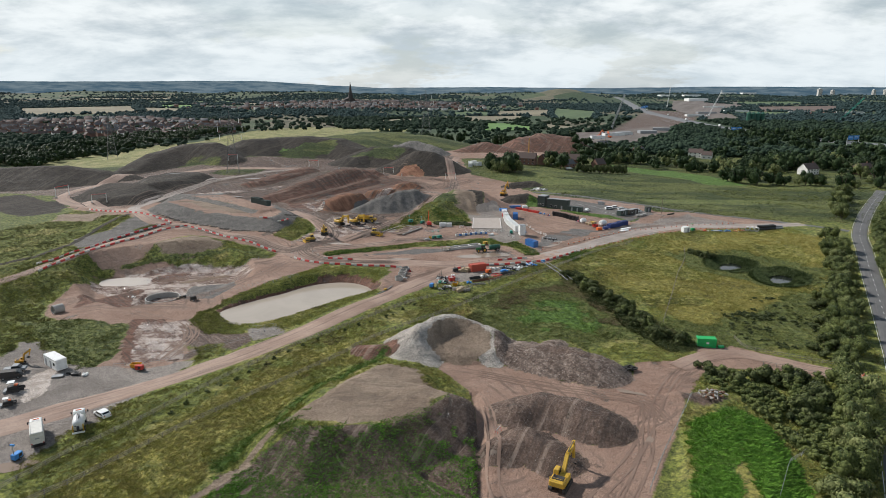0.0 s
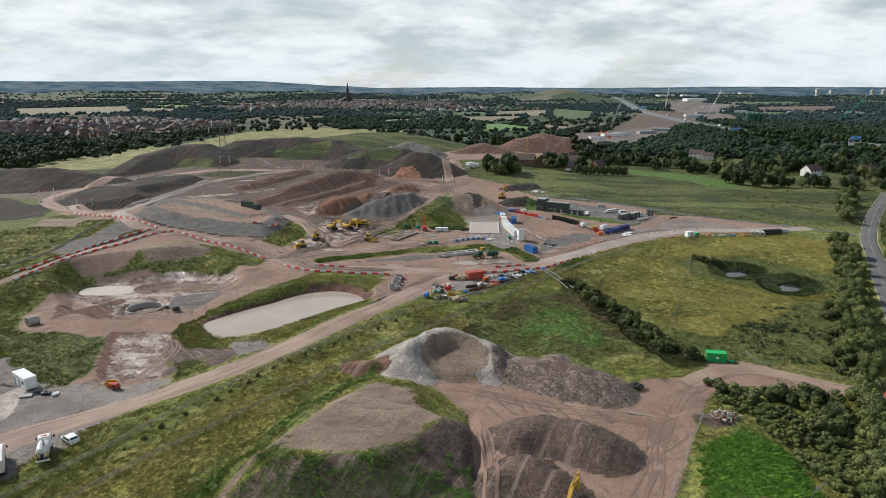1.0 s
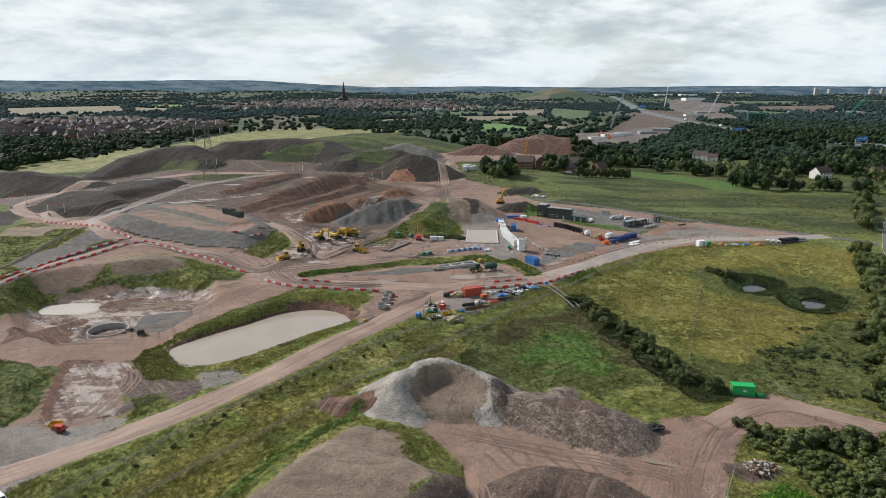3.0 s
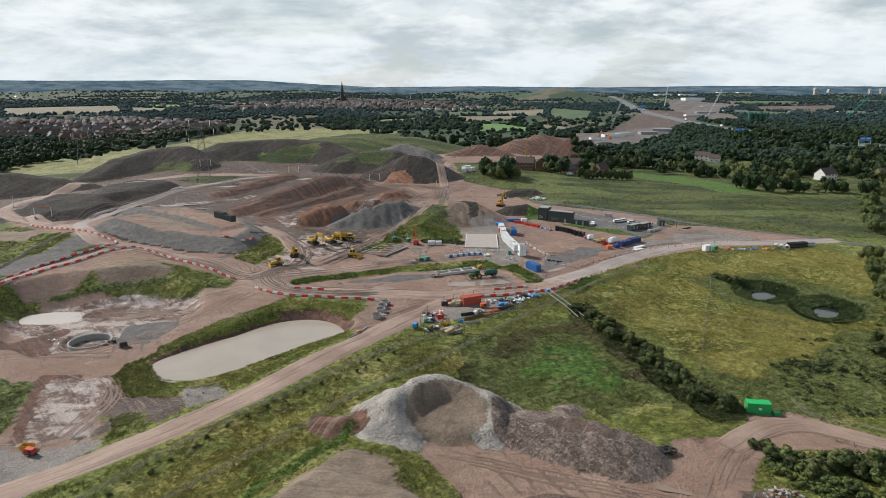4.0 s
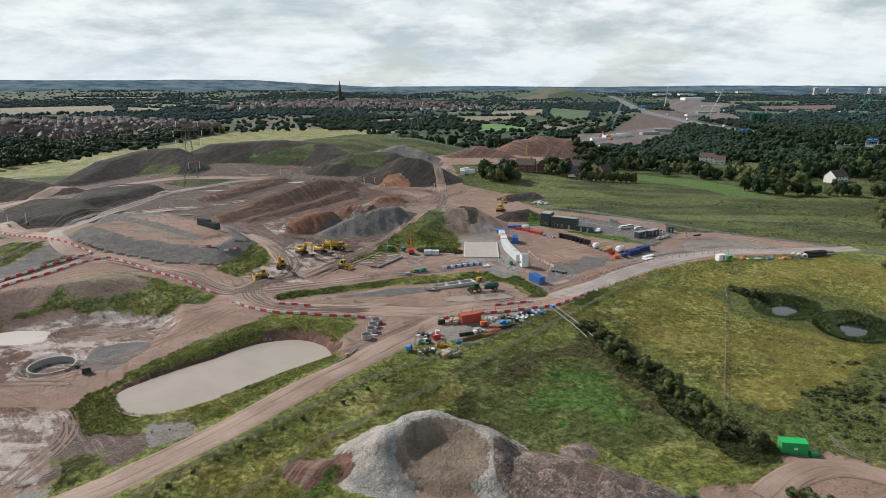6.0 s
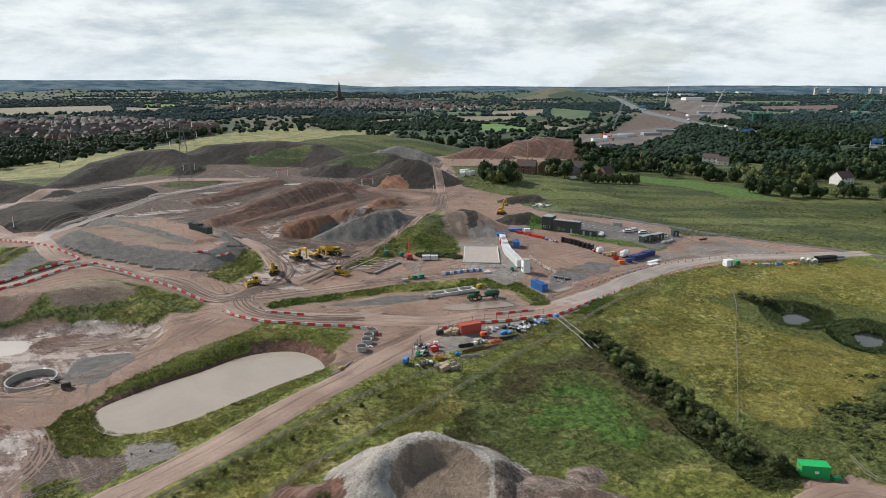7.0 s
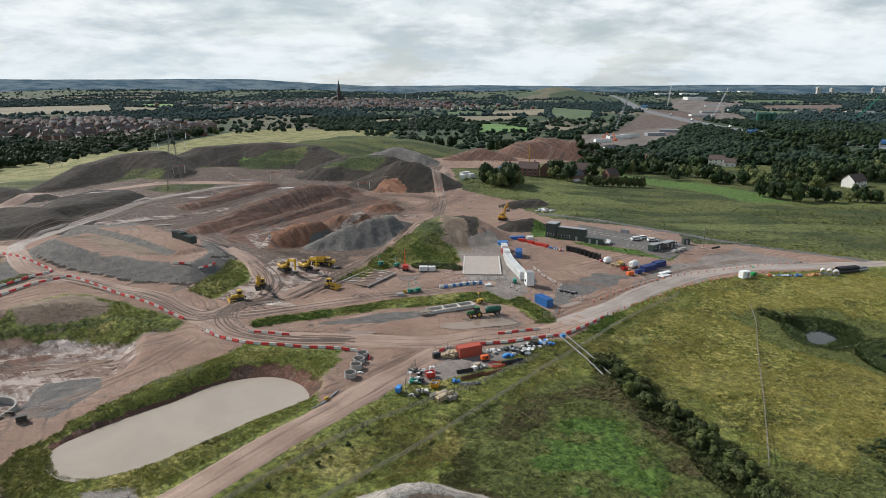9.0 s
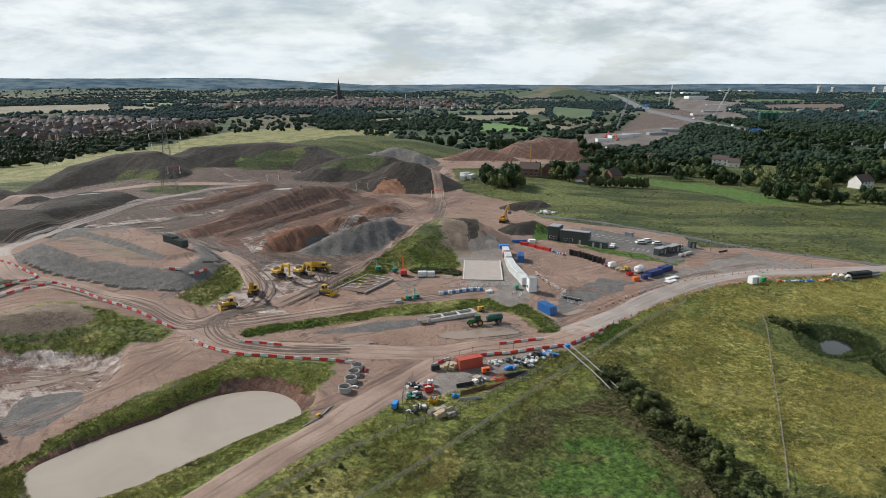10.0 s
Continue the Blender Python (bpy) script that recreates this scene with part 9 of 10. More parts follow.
for x in (-2.4, 0, 2.4):
    part("guard_rail", rod(rod(fresh(), (x - 1, -1.2, 0.0), (x - 1, -1.2, 1.1), 0.04, 5), (x - 1, -1.2, 1.1), (x + 1, -1.2, 1.1), 0.04, 5), M_WHITE, sump)
put_at(sump, 47.2, 273.6, -38)

# ---- stores beside the access road ----
put_at(cabin("white box trailer with a striped end", M_WHITE, 3.4, 2.2, 2.4, "box_trailer", M_WHITE, ((0.2, 1),)), 113.2, 293.2, 20)
put_at(generator("green generator beside the white trailer", M_GREEN, True), 117.4, 295.2, 20)
for k, (x, y) in enumerate(((128, 295.6), (131.4, 296), (134.4, 296.6))):
    put_at(pile("fitting_heap", "heap of blue and white pipe fittings", "fittings", [M_BLUE, M_STRAW, M_SKYBLUE, M_STEEL], 14, 80 + k, 1.7, 0.4, 1.1, 0.7, "fitting"), x, y)
for k, (x, y) in enumerate(((123, 295), (138.6, 297.4), (142, 298.6))):
    put_at(pile("scrap_heap", "pallets and mixed stores beside the road", "scrap", [M_NEWWOOD, M_RED, M_STRAW, M_YELLOW], 12, 84 + k, 1.6, 0.5, 1.4, 0.5), x, y)
put_at(pipes("concrete_pipe", "three pale concrete pipes side by side", M_CONCP, 3, 3.0, 1.0, True, 18), 147.6, 300.2, 60)
put_at(pipes("pipe_stack", "large black plastic pipes beside the road", M_BLACK, 5, 9.0, 0.6, True, 14), 155.6, 303.6, 15)
put_at(pipes("pipe_stack", "grey pipes stacked behind black ones", M_GREYBOX, 4, 6.0, 0.4, True, 12), 162.0, 306.0, 15)

# ---- near the tarmac road ----
GREEN = put_at(container("bright green secure store on a gravel pad", M_GREEN, 4.9, 2.3, 2.5, "green_store", True), 72.8, 162.2, 172)
yl = fresh()
for k in range(4):
    box(yl, (2.44, -0.75 + 0.5 * k, 1.2), (0.06, 0.16, 1.9))
part("stripe", yl, M_YELLOW, GREEN, "yellow hazard stripe")
part("badge", box(fresh(), (-0.2, 1.17, 1.3), (0.7, 0.03, 0.5)), M_WHITE, GREEN, "plain white badge")
put_at(crate_like("fuel_tank", "small green tank beside the store", "tank", (1.6, 0.9, 0.6), M_GREEN), 76.4, 160.8, 10)
TYRE = thing("tyre_heap", "flat heap of black sheeting and tyres", "tyres")
for k in range(9):
    part("tyre", lathe(fresh(), [(0.45, -0.15), (0.8, -0.15), (0.85, 0.15), (0.45, 0.15)], 12, "z", (-1.6 + 0.8 * (k % 5), -0.4 + 0.8 * (k // 5), 0.3 + 0.15 * (k % 3))), M_RUBBER, TYRE)
put_at(TYRE, 46.8, 145.0, 15)
put_at(pile("rubble_pile", "heap of broken concrete and twisted rods", "rubble", [M_CONC, M_PLASTER, M_TIMBER, M_RUST], 80, 90, 3.2, 0.2, 0.9, 0.9, "block"), 61.5, 129.5)
put_at(pile("rubble_pile", "broken stone and rubble by the rough track", "rubble", [M_PLASTER, M_CONC, M_STRAW], 36, 91, 5.0, 0.6, 2.2, 1.0, "block"), 60.5, 412)
horse = thing("saw_horse", "red and white trestle barrier in churned mud", "barrier")
part("board", box(fresh(), (0, 0, 0.9), (2.0, 0.06, 0.25)), M_WHITE, horse)
part("stripe", box(fresh(), (0.3, -0.04, 0.9), (0.4, 0.03, 0.25)), M_RED, horse)
for x in (-0.8, 0.8):
    part("leg", rod(rod(fresh(), (x, -0.4, 0), (x, 0, 1.0), 0.04, 5), (x, 0.4, 0), (x, 0, 1.0), 0.04, 5), M_RED, horse)
put_at(horse, 12.2, 113.6, 60)
put_at(sign("white road sign with a red symbol", M_WHITE, 0.9, 0.9, 0.6, M_SIGNRED), 91.2, 120.4, 20)
put_at(sign("low red and white road sign on the verge", M_SIGNRED, 1.0, 0.7, 0.3, M_WHITE), 83.2, 109.2, 20)
put_at(sign("white road sign with dark lettering bars", M_WHITE, 0.9, 1.0, 0.7, M_BLACK), 77.6, 99.4, 20)
put_at(sign("small white notice in rough grass", M_WHITE, 0.7, 0.5, 0.5, M_BLACK), 40.2, 152.5, 10)
put_at(sign("small white notice on a post by the road", M_WHITE, 0.6, 0.7, 1.4, M_BLACK), 117.0, 171.5, 20)
BARS = put_at(mesh_panel("red and white barrier at the track's mouth", M_SIGNRED, 1.8, 1.0, 5), 103.4, 141.6, 60)
again(BARS, 105.2, 140.0, 30)
dash = tagged(new("lane_marking", None), "broken white centre line of the tarmac road", "marking", kind="structure")
edge_line = tagged(new("edge_marking", None), "solid white edge line of the tarmac road", "marking", kind="structure")
road_line = smooth_line([(60, 60), (78, 88), (90, 108), (101, 122.5), (115.3, 145.7), (129, 170), (151, 211), (179, 264), (199, 300), (246, 368), (300, 440)], 3.0)
for i in range(0, len(road_line) - 1):
    a, b = road_line[i], road_line[i + 1]
    ahead = (b - a).normalized()
    turn = math.degrees(math.atan2(ahead.y, ahead.x))
    if i % 2 == 0:
        m = (a + b) / 2
        part("dash", box(fresh(), (m.x, m.y, ground_at(m.x, m.y) + 0.135), (2.2, 0.16, 0.03), turn), M_MARK, dash)
    for off in (-3.35, 3.35):
        m = (a + b) / 2 + Vector((ahead.y, -ahead.x)) * off
        part("line", box(fresh(), (m.x, m.y, ground_at(m.x, m.y) + 0.135), (3.1, 0.12, 0.03), turn), M_MARK, edge_line)

# ---- stone platform and earthworks ----
DARK = put_at(container("dark green-black open waste container on stone", M_CABIN, 6.2, 2.5, 2.6, "waste_container", False), -91.0, 307.6, -38)
again(DARK, -86.2, 303.8, -38)
goal = thing("height_goal", "red and white height-limit goalposts over the track", "goalposts")
for x in (-4.5, 4.5):
    part("post", rod(fresh(), (x, 0, 0), (x, 0, 6), 0.16, 7), M_WHITE, goal)
    part("block", box(fresh(), (x, 0, 0.4), (1.0, 1.0, 0.8), bevel=0.05), M_CONC, goal)
part("cross_bar", rod(fresh(), (-4.5, 0, 6), (4.5, 0, 6), 0.14, 7), M_SIGNRED, goal)
put_at(goal, -208.5, 345.5, 76)
for x, y, a in ((-156, 474, 30), (-98, 480, 20), (-40, 455, 10), (4, 440, 0), (-176, 322, 20)):
    copy_thing(goal, pose(x, y, ground_at(x, y), 0, 0, a) @ Matrix.Scale(0.75, 4))
for k, (x, y) in enumerate(((-60, 316), (-118, 420), (-76, 460), (-30, 445), (-132, 362))):
    put_at(sign("small white site board among bare earth", M_WHITE, 1.2, 1.2, 0.8, M_BLACK), x, y, 20 * k)
put_at(pylon("grey lattice electricity pylon on a grass island", 42, 7.0), -146, 442, 15)
put_at(pylon("grey lattice electricity pylon beyond the earthworks", 46, 8.5), -21, 690, 10)
put_at(pylon("distant grey lattice electricity pylon", 46, 8.5), -330, 640, 30)
cables = tagged(new("power_line", None), "sagging power cables between pylons", "cable")
for (ax, ay), (bx, by) in (((-146, 442), (-21, 690)), ((-146, 442), (-330, 640))):
    for s in (0.55, 0.68, 0.81):
        for side in (-6.5, 6.5):
            bm = fresh()
            za, zb = ground_at(ax, ay) + 42 * s, ground_at(bx, by) + 46 * s
            n = 12
            pts = [Vector((ax + (bx - ax) * k / n + side, ay + (by - ay) * k / n, za + (zb - za) * k / n - 28 * (k / n) * (1 - k / n))) for k in range(n + 1)]
            rings = [[bm.verts.new(p + Vector((0.045 * dx, 0, 0.045 * dz))) for dx, dz in ((1, 0), (0, 1), (-1, 0), (0, -1))] for p in pts]
            for one, two_ in zip(rings, rings[1:]):
                for k in range(4):
                    bm.faces.new((one[k], one[(k + 1) % 4], two_[(k + 1) % 4], two_[k]))
            part("cable", bm, M_STEEL, cables)

# ---- farm, houses and the distance ----
FARM = put_at(house("red brick farmhouse with tall chimneys", M_BRICK, M_TILE, 14, 8, 5.5, 4.0), 68, 535, -20)
put_at(house("brick farm wing with a brown tiled roof", M_BRICK, M_TILE, 10, 7, 5, 3.6), 82, 540, 60)
put_at(house("long brick barn with a tiled roof", M_BRICK, M_TILE, 20, 9, 4.5, 4.2, False), 104, 552, -15)
put_at(house("slate-roofed outbuilding of the farm", M_BRICK, M_SLATE, 10, 7, 3, 3.0, False), 101, 532, 40)
put_at(house("brick cottage with a steep tiled roof", M_BRICK, M_TILE, 9, 8, 3.5, 4.0, False), 129, 545, 30)
put_at(house("white rendered house among trees", M_RENDER, M_TILE, 13, 8, 5, 3.2), 247, 643, -30)
put_at(house("small white rendered house beside its neighbour", M_RENDER, M_TILE, 9, 7, 4, 3.0), 254, 632, -30)
put_at(house("white gabled house at the wood's edge", M_RENDER, M_TILE, 14, 9, 5, 4.0), 293, 522, 25)
put_at(house("brick house with a red-brown roof", M_BRICK, M_TILE, 14, 9, 5, 3.6), 335, 520, 20)
put_at(house("brick cottage hidden among trees", M_BRICK, M_SLATE, 10, 7, 4.5, 3.2), 195, 660, 10)
put_at(house("white-fronted house behind tall firs", M_RENDER, M_SLATE, 12, 8, 4.5, 3.2), 172, 720, 15)
rig = thing("mast_rig", "tall amber piling mast behind the farm", "mast")
part("mast", box(fresh(), (0, 0, 9), (0.9, 0.9, 18), taper=(0.6, 0.6)), M_DKYELLOW, rig)
part("house", box(fresh(), (-2, 0, 1.5), (4, 3, 2.4), bevel=0.2), M_DKYELLOW, rig)
put_at(rig, 73, 570)
BLUEBOX = put_at(container("blue container by distant works", M_BLUE, 12, 3, 3), 54, 552, 20)
again(BLUEBOX, 59, 560, 10)
for k, (x, y) in enumerate(((22, 520), (26, 512), (20, 505))):
    put_at(container("white storage unit at the works entrance", M_WHITE, 7, 2.8, 3, "storage_unit", False), x, y, 40 + 20 * k)
put_at(car("white van outside the farm", M_WHITE, 5.5, True), 99, 516, 20)

church = thing("church", "dark sandstone church with a tall spire", "church")
part("tower", box(fresh(), (0, 0, 11), (9, 9, 22)), M_STONE, church)
part("spire", rod(fresh(), (0, 0, 22), (0, 0, 56), 5.2, 8, 0.15), M_STONE, church)
part("nave", slab(fresh(), [(-16, 0), (16, 0), (16, 9), (0, 17), (-16, 9)], 4, 30), M_STONE, church)
for sx in (-4, 4):
    for sy in (-4, 4):
        part("pinnacle", rod(fresh(), (sx, sy, 22), (sx, sy, 28), 0.8, 6, 0.05), M_STONE, church)
put_at(church, -305, 2100, 20)
church.scale = (1.2, 1.2, 1.2)


def tower_block(label):
    ob = thing("tower_block", label, "tower block")
    part("wall", box(fresh(), (0, 0, 24), (22, 18, 48)), M_RENDER, ob)
    for row in range(14):
        part("window_band", box(fresh(), (0, 0, 3 + 3.2 * row), (22.3, 18.3, 1.2)), M_GLASS, ob)
    part("plant_room", box(fresh(), (0, 0, 49.5), (8, 8, 3)), M_RENDER, ob)
    return ob


TOWER = put_at(tower_block("distant white tower block of flats"), 2163, 3900, 0, 5)
for x, y in ((2238, 3900), (2535, 4250), (2600, 4260), (2540, 4000), (2620, 4020)):
    again(TOWER, x, y, 20, 5, None, 0.8)
SHED = put_at(cabin("distant white warehouse on the horizon", M_WHITE, 90, 40, 12, "warehouse", M_STRAW, ((0.2, 1),)), 1180, 3600, 10)
for x, y, a in ((1330, 3650, 5), (2750, 4400, 0), (2900, 4450, 0), (2620, 4420, 8), (1800, 4300, 0), (1950, 4350, 4), (1080, 2900, 10)):
    again(SHED, x, y, a)
put_at(lattice_crane("pale grey lattice crane over distant works", 55, 68, M_GREYBOX), 262, 1045, 20)
put_at(lattice_crane("white lattice crane leaning over far works", 62, 62, M_STRAW), 592, 1500, 15)
put_at(lattice_crane("green lattice crane behind the wood", 62, 42, M_TEAL), 772, 1300, 10)
put_at(lattice_crane("thin grey crane on the horizon", 60, 84, M_STRAW), 660, 2000, 0)
SILO = thing("silo", "tall green storage silo", "silo")
part("drum", lathe(fresh(), [(0.01, 0), (4, 0), (4, 17), (0.5, 20), (0.01, 20)], 14), M_TANK, SILO)
put_at(SILO, 565, 1240)
for k in range(1, 4):
    again(SILO, 565 + 8.6 * k, 1240)


def gantry(label, wide=16):
    ob = thing("gantry_sign", label, "sign")
    for x in (-wide / 2, wide / 2):
        part("post", box(fresh(), (x, 0, 4), (0.6, 0.6, 8)), M_GALV, ob)
    part("beam", box(fresh(), (0, 0, 8), (wide, 0.8, 0.8)), M_GALV, ob)
    for x in (-wide / 4, wide / 4):
        board = part("board", box(fresh(), (x, -0.6, 8.6), (wide * 0.45, 0.2, 4.6), bevel=0.05), M_SKYBLUE, ob)
        part("lettering_bar", box(fresh(), (x, -0.75, 9.2), (wide * 0.3, 0.05, 0.6)), M_WHITE, board, "plain white bar of lettering")
    return ob


GANTRY = put_at(gantry("blue motorway gantry sign above trees"), 396, 900, 10, -2)
again(GANTRY, 462, 745, 15, -2)
again(GANTRY, 545, 1850, 10)
again(GANTRY, 575, 1930, 10)
M_MWAY = track_material("motorway_surface", (0.135, 0.135, 0.140), (0.180, 0.180, 0.184), (0.115, 0.115, 0.118))
tagged(ribbon("motorway", [(620, 620), (500, 770), (470, 930), (452, 1088), (478, 1365), (551, 1879), (759, 2826), (980, 3900)], 32, M_MWAY, 1.2, 0, 6, 25), "wide grey motorway curving into the distance", "motorway", kind="structure")
TRUCK = put_at(sweeper("white lorry on the distant motorway", M_WHITE, 13, 4), 470, 1300, 80, -1.2)
for x, y in ((500, 1500), (540, 1800), (455, 1100), (600, 2100)):
    again(TRUCK, x, y, 78, -1.2)
for k, (x, y, w, d, mat) in enumerate(((330, 1010, 26, 12, M_GREYBOX), (230, 905, 30, 10, M_WHITE), (250, 925, 22, 10, M_STRAW), (290, 950, 26, 10, M_GREYBOX), (196, 850, 18, 8, M_WHITE), (560, 1500, 40, 14, M_STRAW), (640, 1640, 46, 16, M_GREYBOX), (720, 1560, 30, 12, M_WHITE), (760, 1750, 60, 16, M_STRAW), (900, 1700, 50, 14, M_GREYBOX), (1000, 1650, 60, 16, M_STRAW), (840, 2100, 60, 20, M_WHITE))):
    put_at(cabin("pale site building among distant works", mat, w, d, 4.5, "works_building", M_GREYBOX, ((0.2, 1),)), x, y, (k * 37) % 40 - 20)

# fields between the far woods
def field_material(name, low, high):
    """A far field with drilled rows and paler headlands."""
    mat, n, shader = material(name)
    at = n.add("ShaderNodeNewGeometry").outputs["Position"]
    rows = n.noise(n.stretch(n.stretch(at, (1, 1, 0), (0, 0, 0.4)), (1.0, 0.03, 1.0)), 0.05, 4, 0.6)
    n.put(shader.inputs["Base Color"], n.mix(n.range(n.math("ADD", n.math("MULTIPLY", rows, 0.5), n.math("MULTIPLY", n.noise(at, 0.012, 5, 0.6), 0.5)), 0.38, 0.62), low, high))
    n.put(shader.inputs["Roughness"], 0.95)
    return mat


def field_sheet(name, pts, mat, label):
    """A field laid over the far land, cut into a grid so that it follows the rises."""
    bm = bmesh.new()
    bm.faces.new([bm.verts.new((x, y, 0)) for x, y in pts])
    for axis_k in (0, 1):
        lo, hi = min(p[axis_k] for p in pts), max(p[axis_k] for p in pts)
        for i in range(1, int((hi - lo) / 45) + 1):
            way = Vector((axis_k == 0, axis_k == 1, 0))
            bmesh.ops.bisect_plane(bm, geom=bm.verts[:] + bm.edges[:] + bm.faces[:], plane_co=way * (lo + 45 * i), plane_no=way)
    bm.verts.ensure_lookup_table()
    zs = height(np.array([v.co.x for v in bm.verts]), np.array([v.co.y for v in bm.verts]))
    for v, z in zip(bm.verts, zs):
        v.co.z = z + 0.9
    bm.normal_update()
    if bm.faces[:][0].normal.z < 0:
        bmesh.ops.reverse_faces(bm, faces=bm.faces[:])
    me = bpy.data.meshes.new(name)
    bm.to_mesh(me)
    bm.free()
    me.materials.append(mat)
    return tagged(new(name, me), label, "field", kind="structure")


M_STRAWFIELD = field_material("straw_field", (0.150, 0.130, 0.082), (0.225, 0.195, 0.130))
M_GRASSFIELD = field_material("grass_field", (0.050, 0.086, 0.034), (0.085, 0.125, 0.050))
M_BRIGHTFIELD = field_material("bright_field", (0.085, 0.170, 0.040), (0.130, 0.230, 0.062))
M_BROWNFIELD = field_material("ploughed_field", (0.085, 0.058, 0.046), (0.150, 0.105, 0.085))
M_WORKS = field_material("far_earthworks", (0.088, 0.070, 0.060), (0.170, 0.142, 0.124))
FIELDS = [
    ([(-1290, 1985), (-1175, 2117), (-1056, 2216), (-797, 1710), (-914, 1541), (-985, 1514)], M_STRAWFIELD), ([(-1018, 2339), (-876, 2299), (-736, 1929), (-853, 1966)], M_BRIGHTFIELD),
    ([(-940, 2039), (-752, 1896), (-686, 1698), (-785, 1710)], M_STRAWFIELD), ([(-860, 2691), (-697, 2474), (-588, 2084), (-690, 2166)], M_STRAWFIELD),
    ([(-141, 1303), (9, 1480), (8, 1368), (-115, 1198)], M_STRAWFIELD), ([(9, 1660), (119, 1728), (100, 1516), (9, 1510)], M_GRASSFIELD), ([(126, 1728), (303, 1896), (235, 1515), (108, 1490)], M_STRAWFIELD),
    ([(312, 2022), (398, 1756), (305, 1366), (222, 1391)], M_GRASSFIELD), ([(65, 1214), (112, 1195), (147, 1086), (128, 1003), (57, 998)], M_BRIGHTFIELD), ([(28, 1474), (179, 1500), (149, 1304), (36, 1287)], M_STRAWFIELD),
    ([(172, 1179), (228, 1088), (203, 1007), (152, 1028)], M_STRAWFIELD), ([(187, 953), (248, 988), (336, 1088), (388, 1134), (300, 900), (225, 801), (157, 782)], M_WORKS),
    ([(640, 1900), (980, 2900), (1250, 2900), (1000, 2250), (760, 1850), (600, 1350), (520, 1300)], M_WORKS), ([(998, 2168), (1343, 2283), (1056, 1798), (825, 1763)], M_BROWNFIELD), ([(1040, 2700), (1500, 2900), (1380, 2500), (1060, 2350)], M_GRASSFIELD),
    ([(680, 1640), (790, 1800), (900, 1700), (760, 1500)], M_GRASSFIELD), ([(-560, 3300), (-160, 3200), (-120, 2950), (-560, 2980)], M_STRAWFIELD), ([(-1700, 3100), (-1300, 3250), (-1240, 3000), (-1640, 2900)], M_STRAWFIELD), ([(-1250, 2750), (-900, 2900), (-860, 2700), (-1180, 2560)], M_GRASSFIELD),
]
for pts, mat in FIELDS:
    field_sheet("field", pts, mat, {M_STRAWFIELD.name: "far straw-coloured harvested field", M_GRASSFIELD.name: "far green pasture between hedges", M_BRIGHTFIELD.name: "far bright green field", M_BROWNFIELD.name: "far dark brown stripped field"}.get(mat.name, "far pinkish-brown earthworks"))

# housing estate and the town round the church
ESTATE = [(-640, 900), (-780, 1120), (-790, 1290), (-621, 1330), (-351, 1160), (-300, 900), (-373, 885), (-500, 870)]
H_KINDS = [house("small brick estate house with a dark roof", M_BRICK, M_SLATE, 9, 8, 5, 3.0, True, False), house("brick estate house with a brown roof", M_BRICK, M_TILE, 12, 8, 5, 3.2, True, False), house("pale rendered house on the estate", M_RENDER, M_TILE, 9, 8, 5, 3.0, True, False)]
r_town = np.random.default_rng(5)
streets = []
for row in range(24):
    for k in range(46):
        u, v = -260 + 13.5 * k + r_town.uniform(-2, 2), -330 + (27 * row + (9 if row % 2 else 0)) + r_town.uniform(-2, 2)
        bend = 30 * math.sin(u / 90.0)
        x, y = -545 + u * 0.88 - (v + bend) * 0.47, 1060 + u * 0.47 * 0.9 + (v + bend) * 0.88
        if off_polygon(np.array([x]), np.array([y]), ESTATE)[0] < 0 and r_town.random() < 0.74:
            streets.append((x, y, 28 + 19 * math.cos(u / 90.0) + float(r_town.choice([0, 0, 90]))))
streets.sort(key=lambda p: p[1])
for k, (x, y, a) in enumerate(streets[:200]):
    tagged(again(H_KINDS[int(r_town.choice([0, 0, 1, 1, 2]))], x, y, a, 0.3), group="houses of the estate")
away(H_KINDS)


def house_shape(long, deep, eaves, rise, roof):
    """Walls or gabled roof of a far house as points and triangles."""
    h, d = long / 2, deep / 2
    if roof:
        v = [(-h, -d, eaves), (h, -d, eaves), (h, d, eaves), (-h, d, eaves), (-h, 0, eaves + rise), (h, 0, eaves + rise)]
        t = [(0, 1, 5), (0, 5, 4), (2, 3, 4), (2, 4, 5), (1, 2, 5), (3, 0, 4)]
    else:
        v = [(-h, -d, -1), (h, -d, -1), (h, d, -1), (-h, d, -1), (-h, -d, eaves), (h, -d, eaves), (h, d, eaves), (-h, d, eaves)]
        t = [(0, 1, 5), (0, 5, 4), (1, 2, 6), (1, 6, 5), (2, 3, 7), (2, 7, 6), (3, 0, 4), (3, 4, 7)]
    return np.array(v, float), np.array(t)


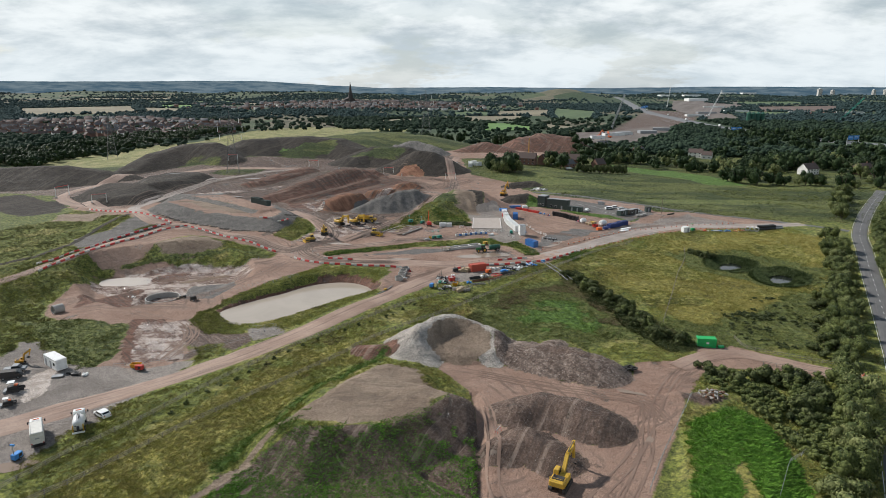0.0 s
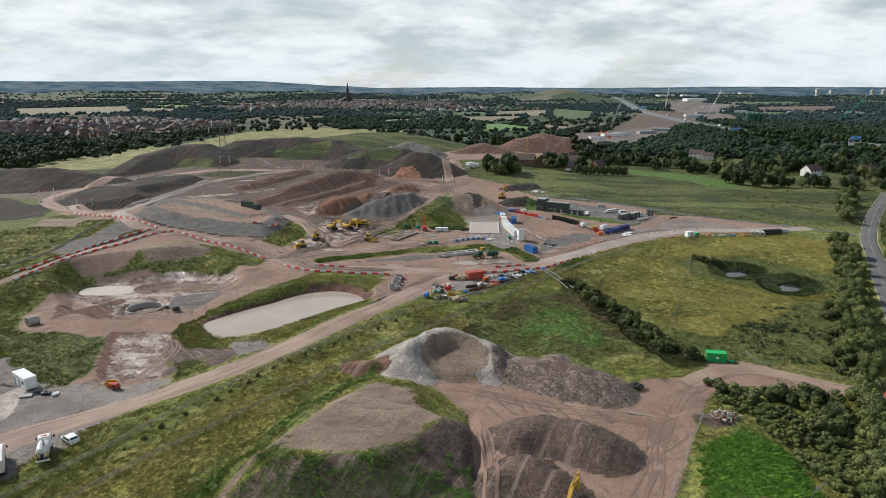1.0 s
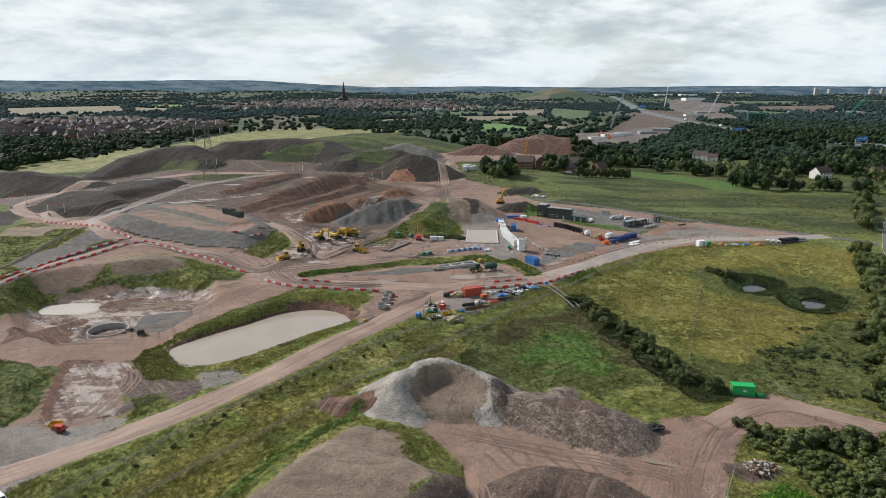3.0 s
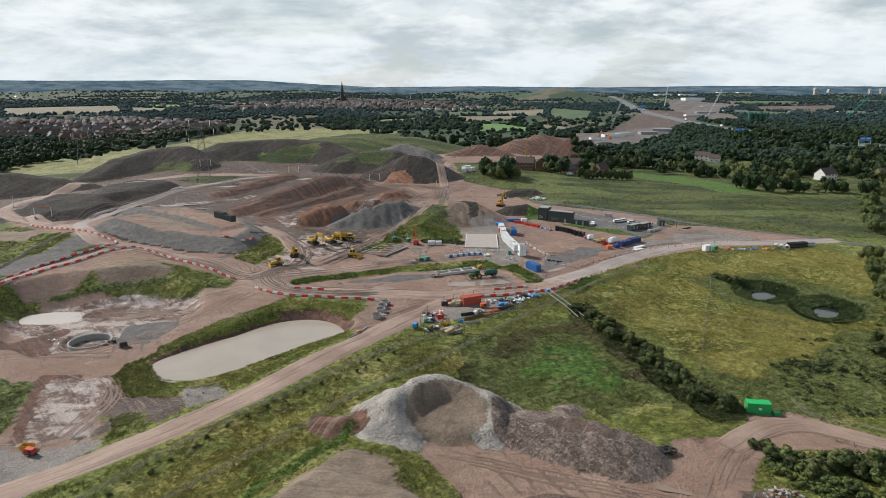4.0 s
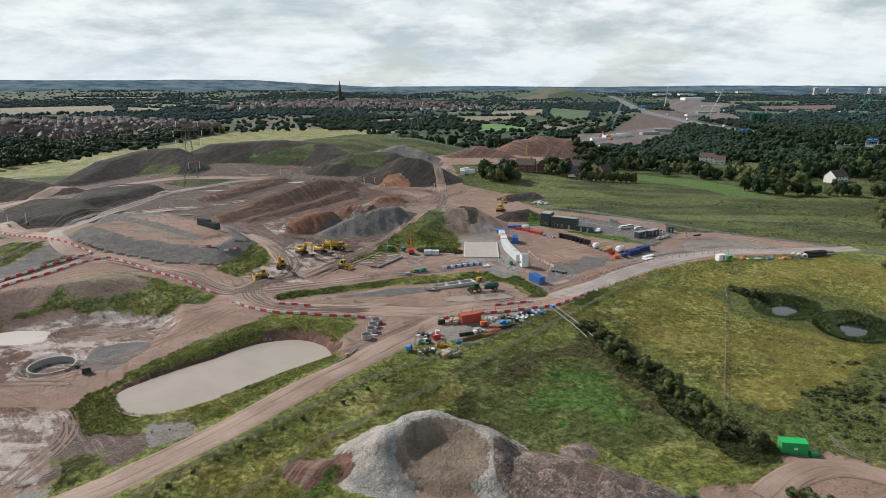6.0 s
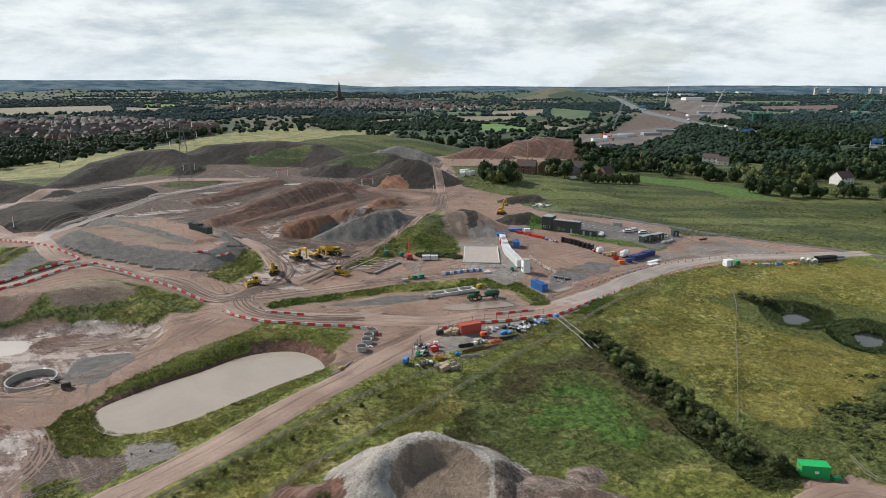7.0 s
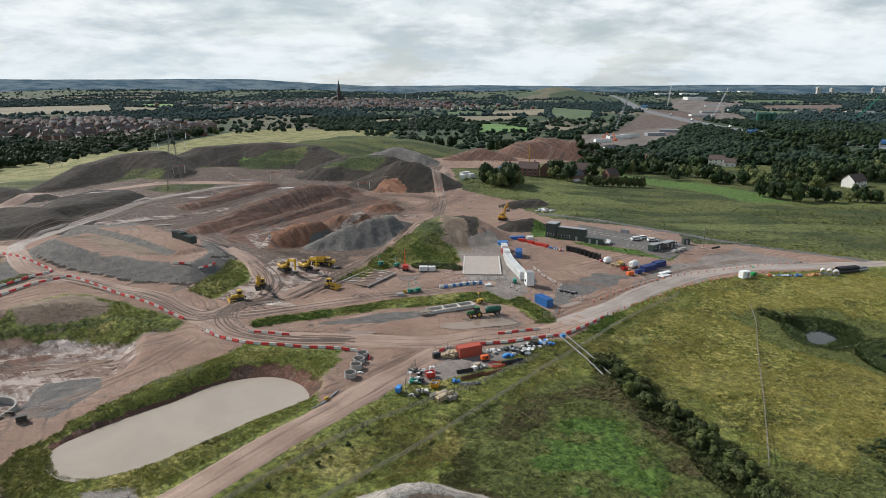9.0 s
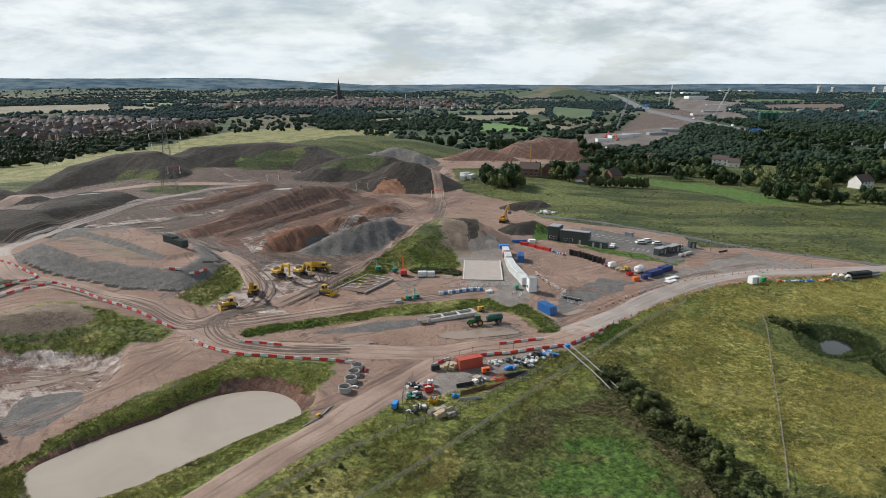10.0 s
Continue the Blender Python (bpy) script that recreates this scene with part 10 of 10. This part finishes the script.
town_spots = streets[200:]
while len(town_spots) < len(streets[200:]) + 520:
    x, y = r_town.normal(-270, 190), 1780 + 560 * r_town.random() ** 1.2
    if abs(x) < 0.74 * y:
        town_spots.append((x, y, float(r_town.choice([12, 100, 60, 30]))))
town = np.array(town_spots)
for name, walls, roof_mat, wall_mat in (("far_brick_houses", 0, M_TILE, M_BRICK), ("far_slate_houses", 1, M_SLATE, M_BRICK), ("far_white_houses", 2, M_TILE, M_RENDER)):
    sel = np.arange(len(town)) % 3 == walls
    x, y, a = town[sel, 0], town[sel, 1], np.radians(town[sel, 2])
    z, ones = height(x, y), r_town.uniform(0.85, 1.25, sel.sum())
    tagged(strewn(name, [house_shape(10, 8, 5.2, 3.2, False)], x, y, z, ones, a, wall_mat), "rows of small far houses", "houses", kind="stuff")
    tagged(strewn(name + "_roofs", [house_shape(10.6, 8.8, 5.1, 3.4, True)], x, y, z, ones, a, roof_mat), "gabled roofs of small far houses", "roofs", kind="stuff")

# far woods
FAR_CLEAR = [p for p, m in FIELDS] + [[(566, 1879), (640, 1700), (454, 1210), (327, 1035), (180, 790), (140, 850), (250, 998)],
             [(-470, 560), (-345, 690), (-300, 840), (-300, 960), (-130, 1030), (-100, 940), (-60, 720), (-150, 520)], [(330, 2900), (800, 2900), (830, 3700), (330, 3700)]]
MWAY = [(620, 620), (500, 770), (470, 930), (452, 1088), (478, 1365), (551, 1879), (759, 2826), (980, 3900)]
r_far = np.random.default_rng(77)
n_far = 46000
dist = 690 * (4700 / 690) ** r_far.random(n_far)
turn = r_far.uniform(-0.64, 0.64, n_far)
fx, fy = dist * np.sin(turn), dist * np.cos(turn)
keep = np.ones(n_far, bool)
for p in FAR_CLEAR:
    keep &= off_polygon(fx, fy, p) > 4
keep &= off_line(fx, fy, MWAY) > 26
keep &= (rough_noise(fx, fy * 0.6, 260, 21) > -0.08) | (r_far.random(n_far) < 0.12)
keep &= (off_polygon(fx, fy, ESTATE) > 5) | (r_far.random(n_far) < 0.16)
keep &= (np.hypot((fx + 270) / 330, (fy - 1990) / 220) > 1) | (r_far.random(n_far) < 0.3)
keep &= ~((np.abs(fx) < 140) & (fy < 740)) & (fy > 640)
fx, fy = fx[keep], fy[keep]
# hedgerows along the far fields
for pts, mat in FIELDS:
    if mat is not M_WORKS:
        for (ax, ay), (bx, by) in zip(pts, pts[1:] + pts[:1]):
            m = int(math.hypot(bx - ax, by - ay) / 8)
            s_at = r_far.random(m)
            fx, fy = np.concatenate([fx, ax + (bx - ax) * s_at + r_far.normal(0, 3, m)]), np.concatenate([fy, ay + (by - ay) * s_at + r_far.normal(0, 3, m)])
dist = np.hypot(fx, fy)
FAR_CROWNS = [clump_crown(7, 200 + k, 1, 0.55, 1.0) for k in range(8)]
FAR_SPRAYS = [clump_crown(4, 220 + k, 0, 0.6, 1.25) for k in range(6)]
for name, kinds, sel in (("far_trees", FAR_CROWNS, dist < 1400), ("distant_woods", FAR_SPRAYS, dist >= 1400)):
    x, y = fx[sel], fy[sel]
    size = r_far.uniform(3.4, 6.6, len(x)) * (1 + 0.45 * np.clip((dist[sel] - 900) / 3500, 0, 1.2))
    ob = strewn(name, kinds, x, y, height(x, y) - 0.5, size, r_far.uniform(0, 6.28, len(x)), M_HAZED_FARLEAF if name == "far_trees" else M_HAZED_DISTANT, r_far.uniform(0.7, 1.15, len(x)))
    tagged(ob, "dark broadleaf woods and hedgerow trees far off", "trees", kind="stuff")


# the hills on the horizon, their blue haze painted as a glowing colour
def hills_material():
    mat = bpy.data.materials.new("hazed_hills_glow")
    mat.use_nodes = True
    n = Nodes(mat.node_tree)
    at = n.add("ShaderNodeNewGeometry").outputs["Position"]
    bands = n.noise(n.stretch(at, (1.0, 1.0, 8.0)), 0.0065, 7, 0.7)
    # haze-blue bands, emitted rather than lit by the sun
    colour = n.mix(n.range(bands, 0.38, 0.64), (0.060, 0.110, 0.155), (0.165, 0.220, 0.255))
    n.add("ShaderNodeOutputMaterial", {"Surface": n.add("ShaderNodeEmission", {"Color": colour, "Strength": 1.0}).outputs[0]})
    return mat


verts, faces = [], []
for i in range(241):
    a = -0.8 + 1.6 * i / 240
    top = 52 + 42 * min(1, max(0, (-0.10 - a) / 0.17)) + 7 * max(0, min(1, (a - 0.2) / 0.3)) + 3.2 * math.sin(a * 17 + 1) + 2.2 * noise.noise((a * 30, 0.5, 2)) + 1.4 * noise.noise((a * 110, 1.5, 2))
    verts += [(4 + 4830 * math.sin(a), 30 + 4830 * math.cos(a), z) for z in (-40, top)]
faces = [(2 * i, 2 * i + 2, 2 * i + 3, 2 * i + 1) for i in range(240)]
tagged(new("backdrop", mesh_of("backdrop", verts, faces, hills_material())), "low hills along the horizon in painted blue haze", "hills", kind="structure")
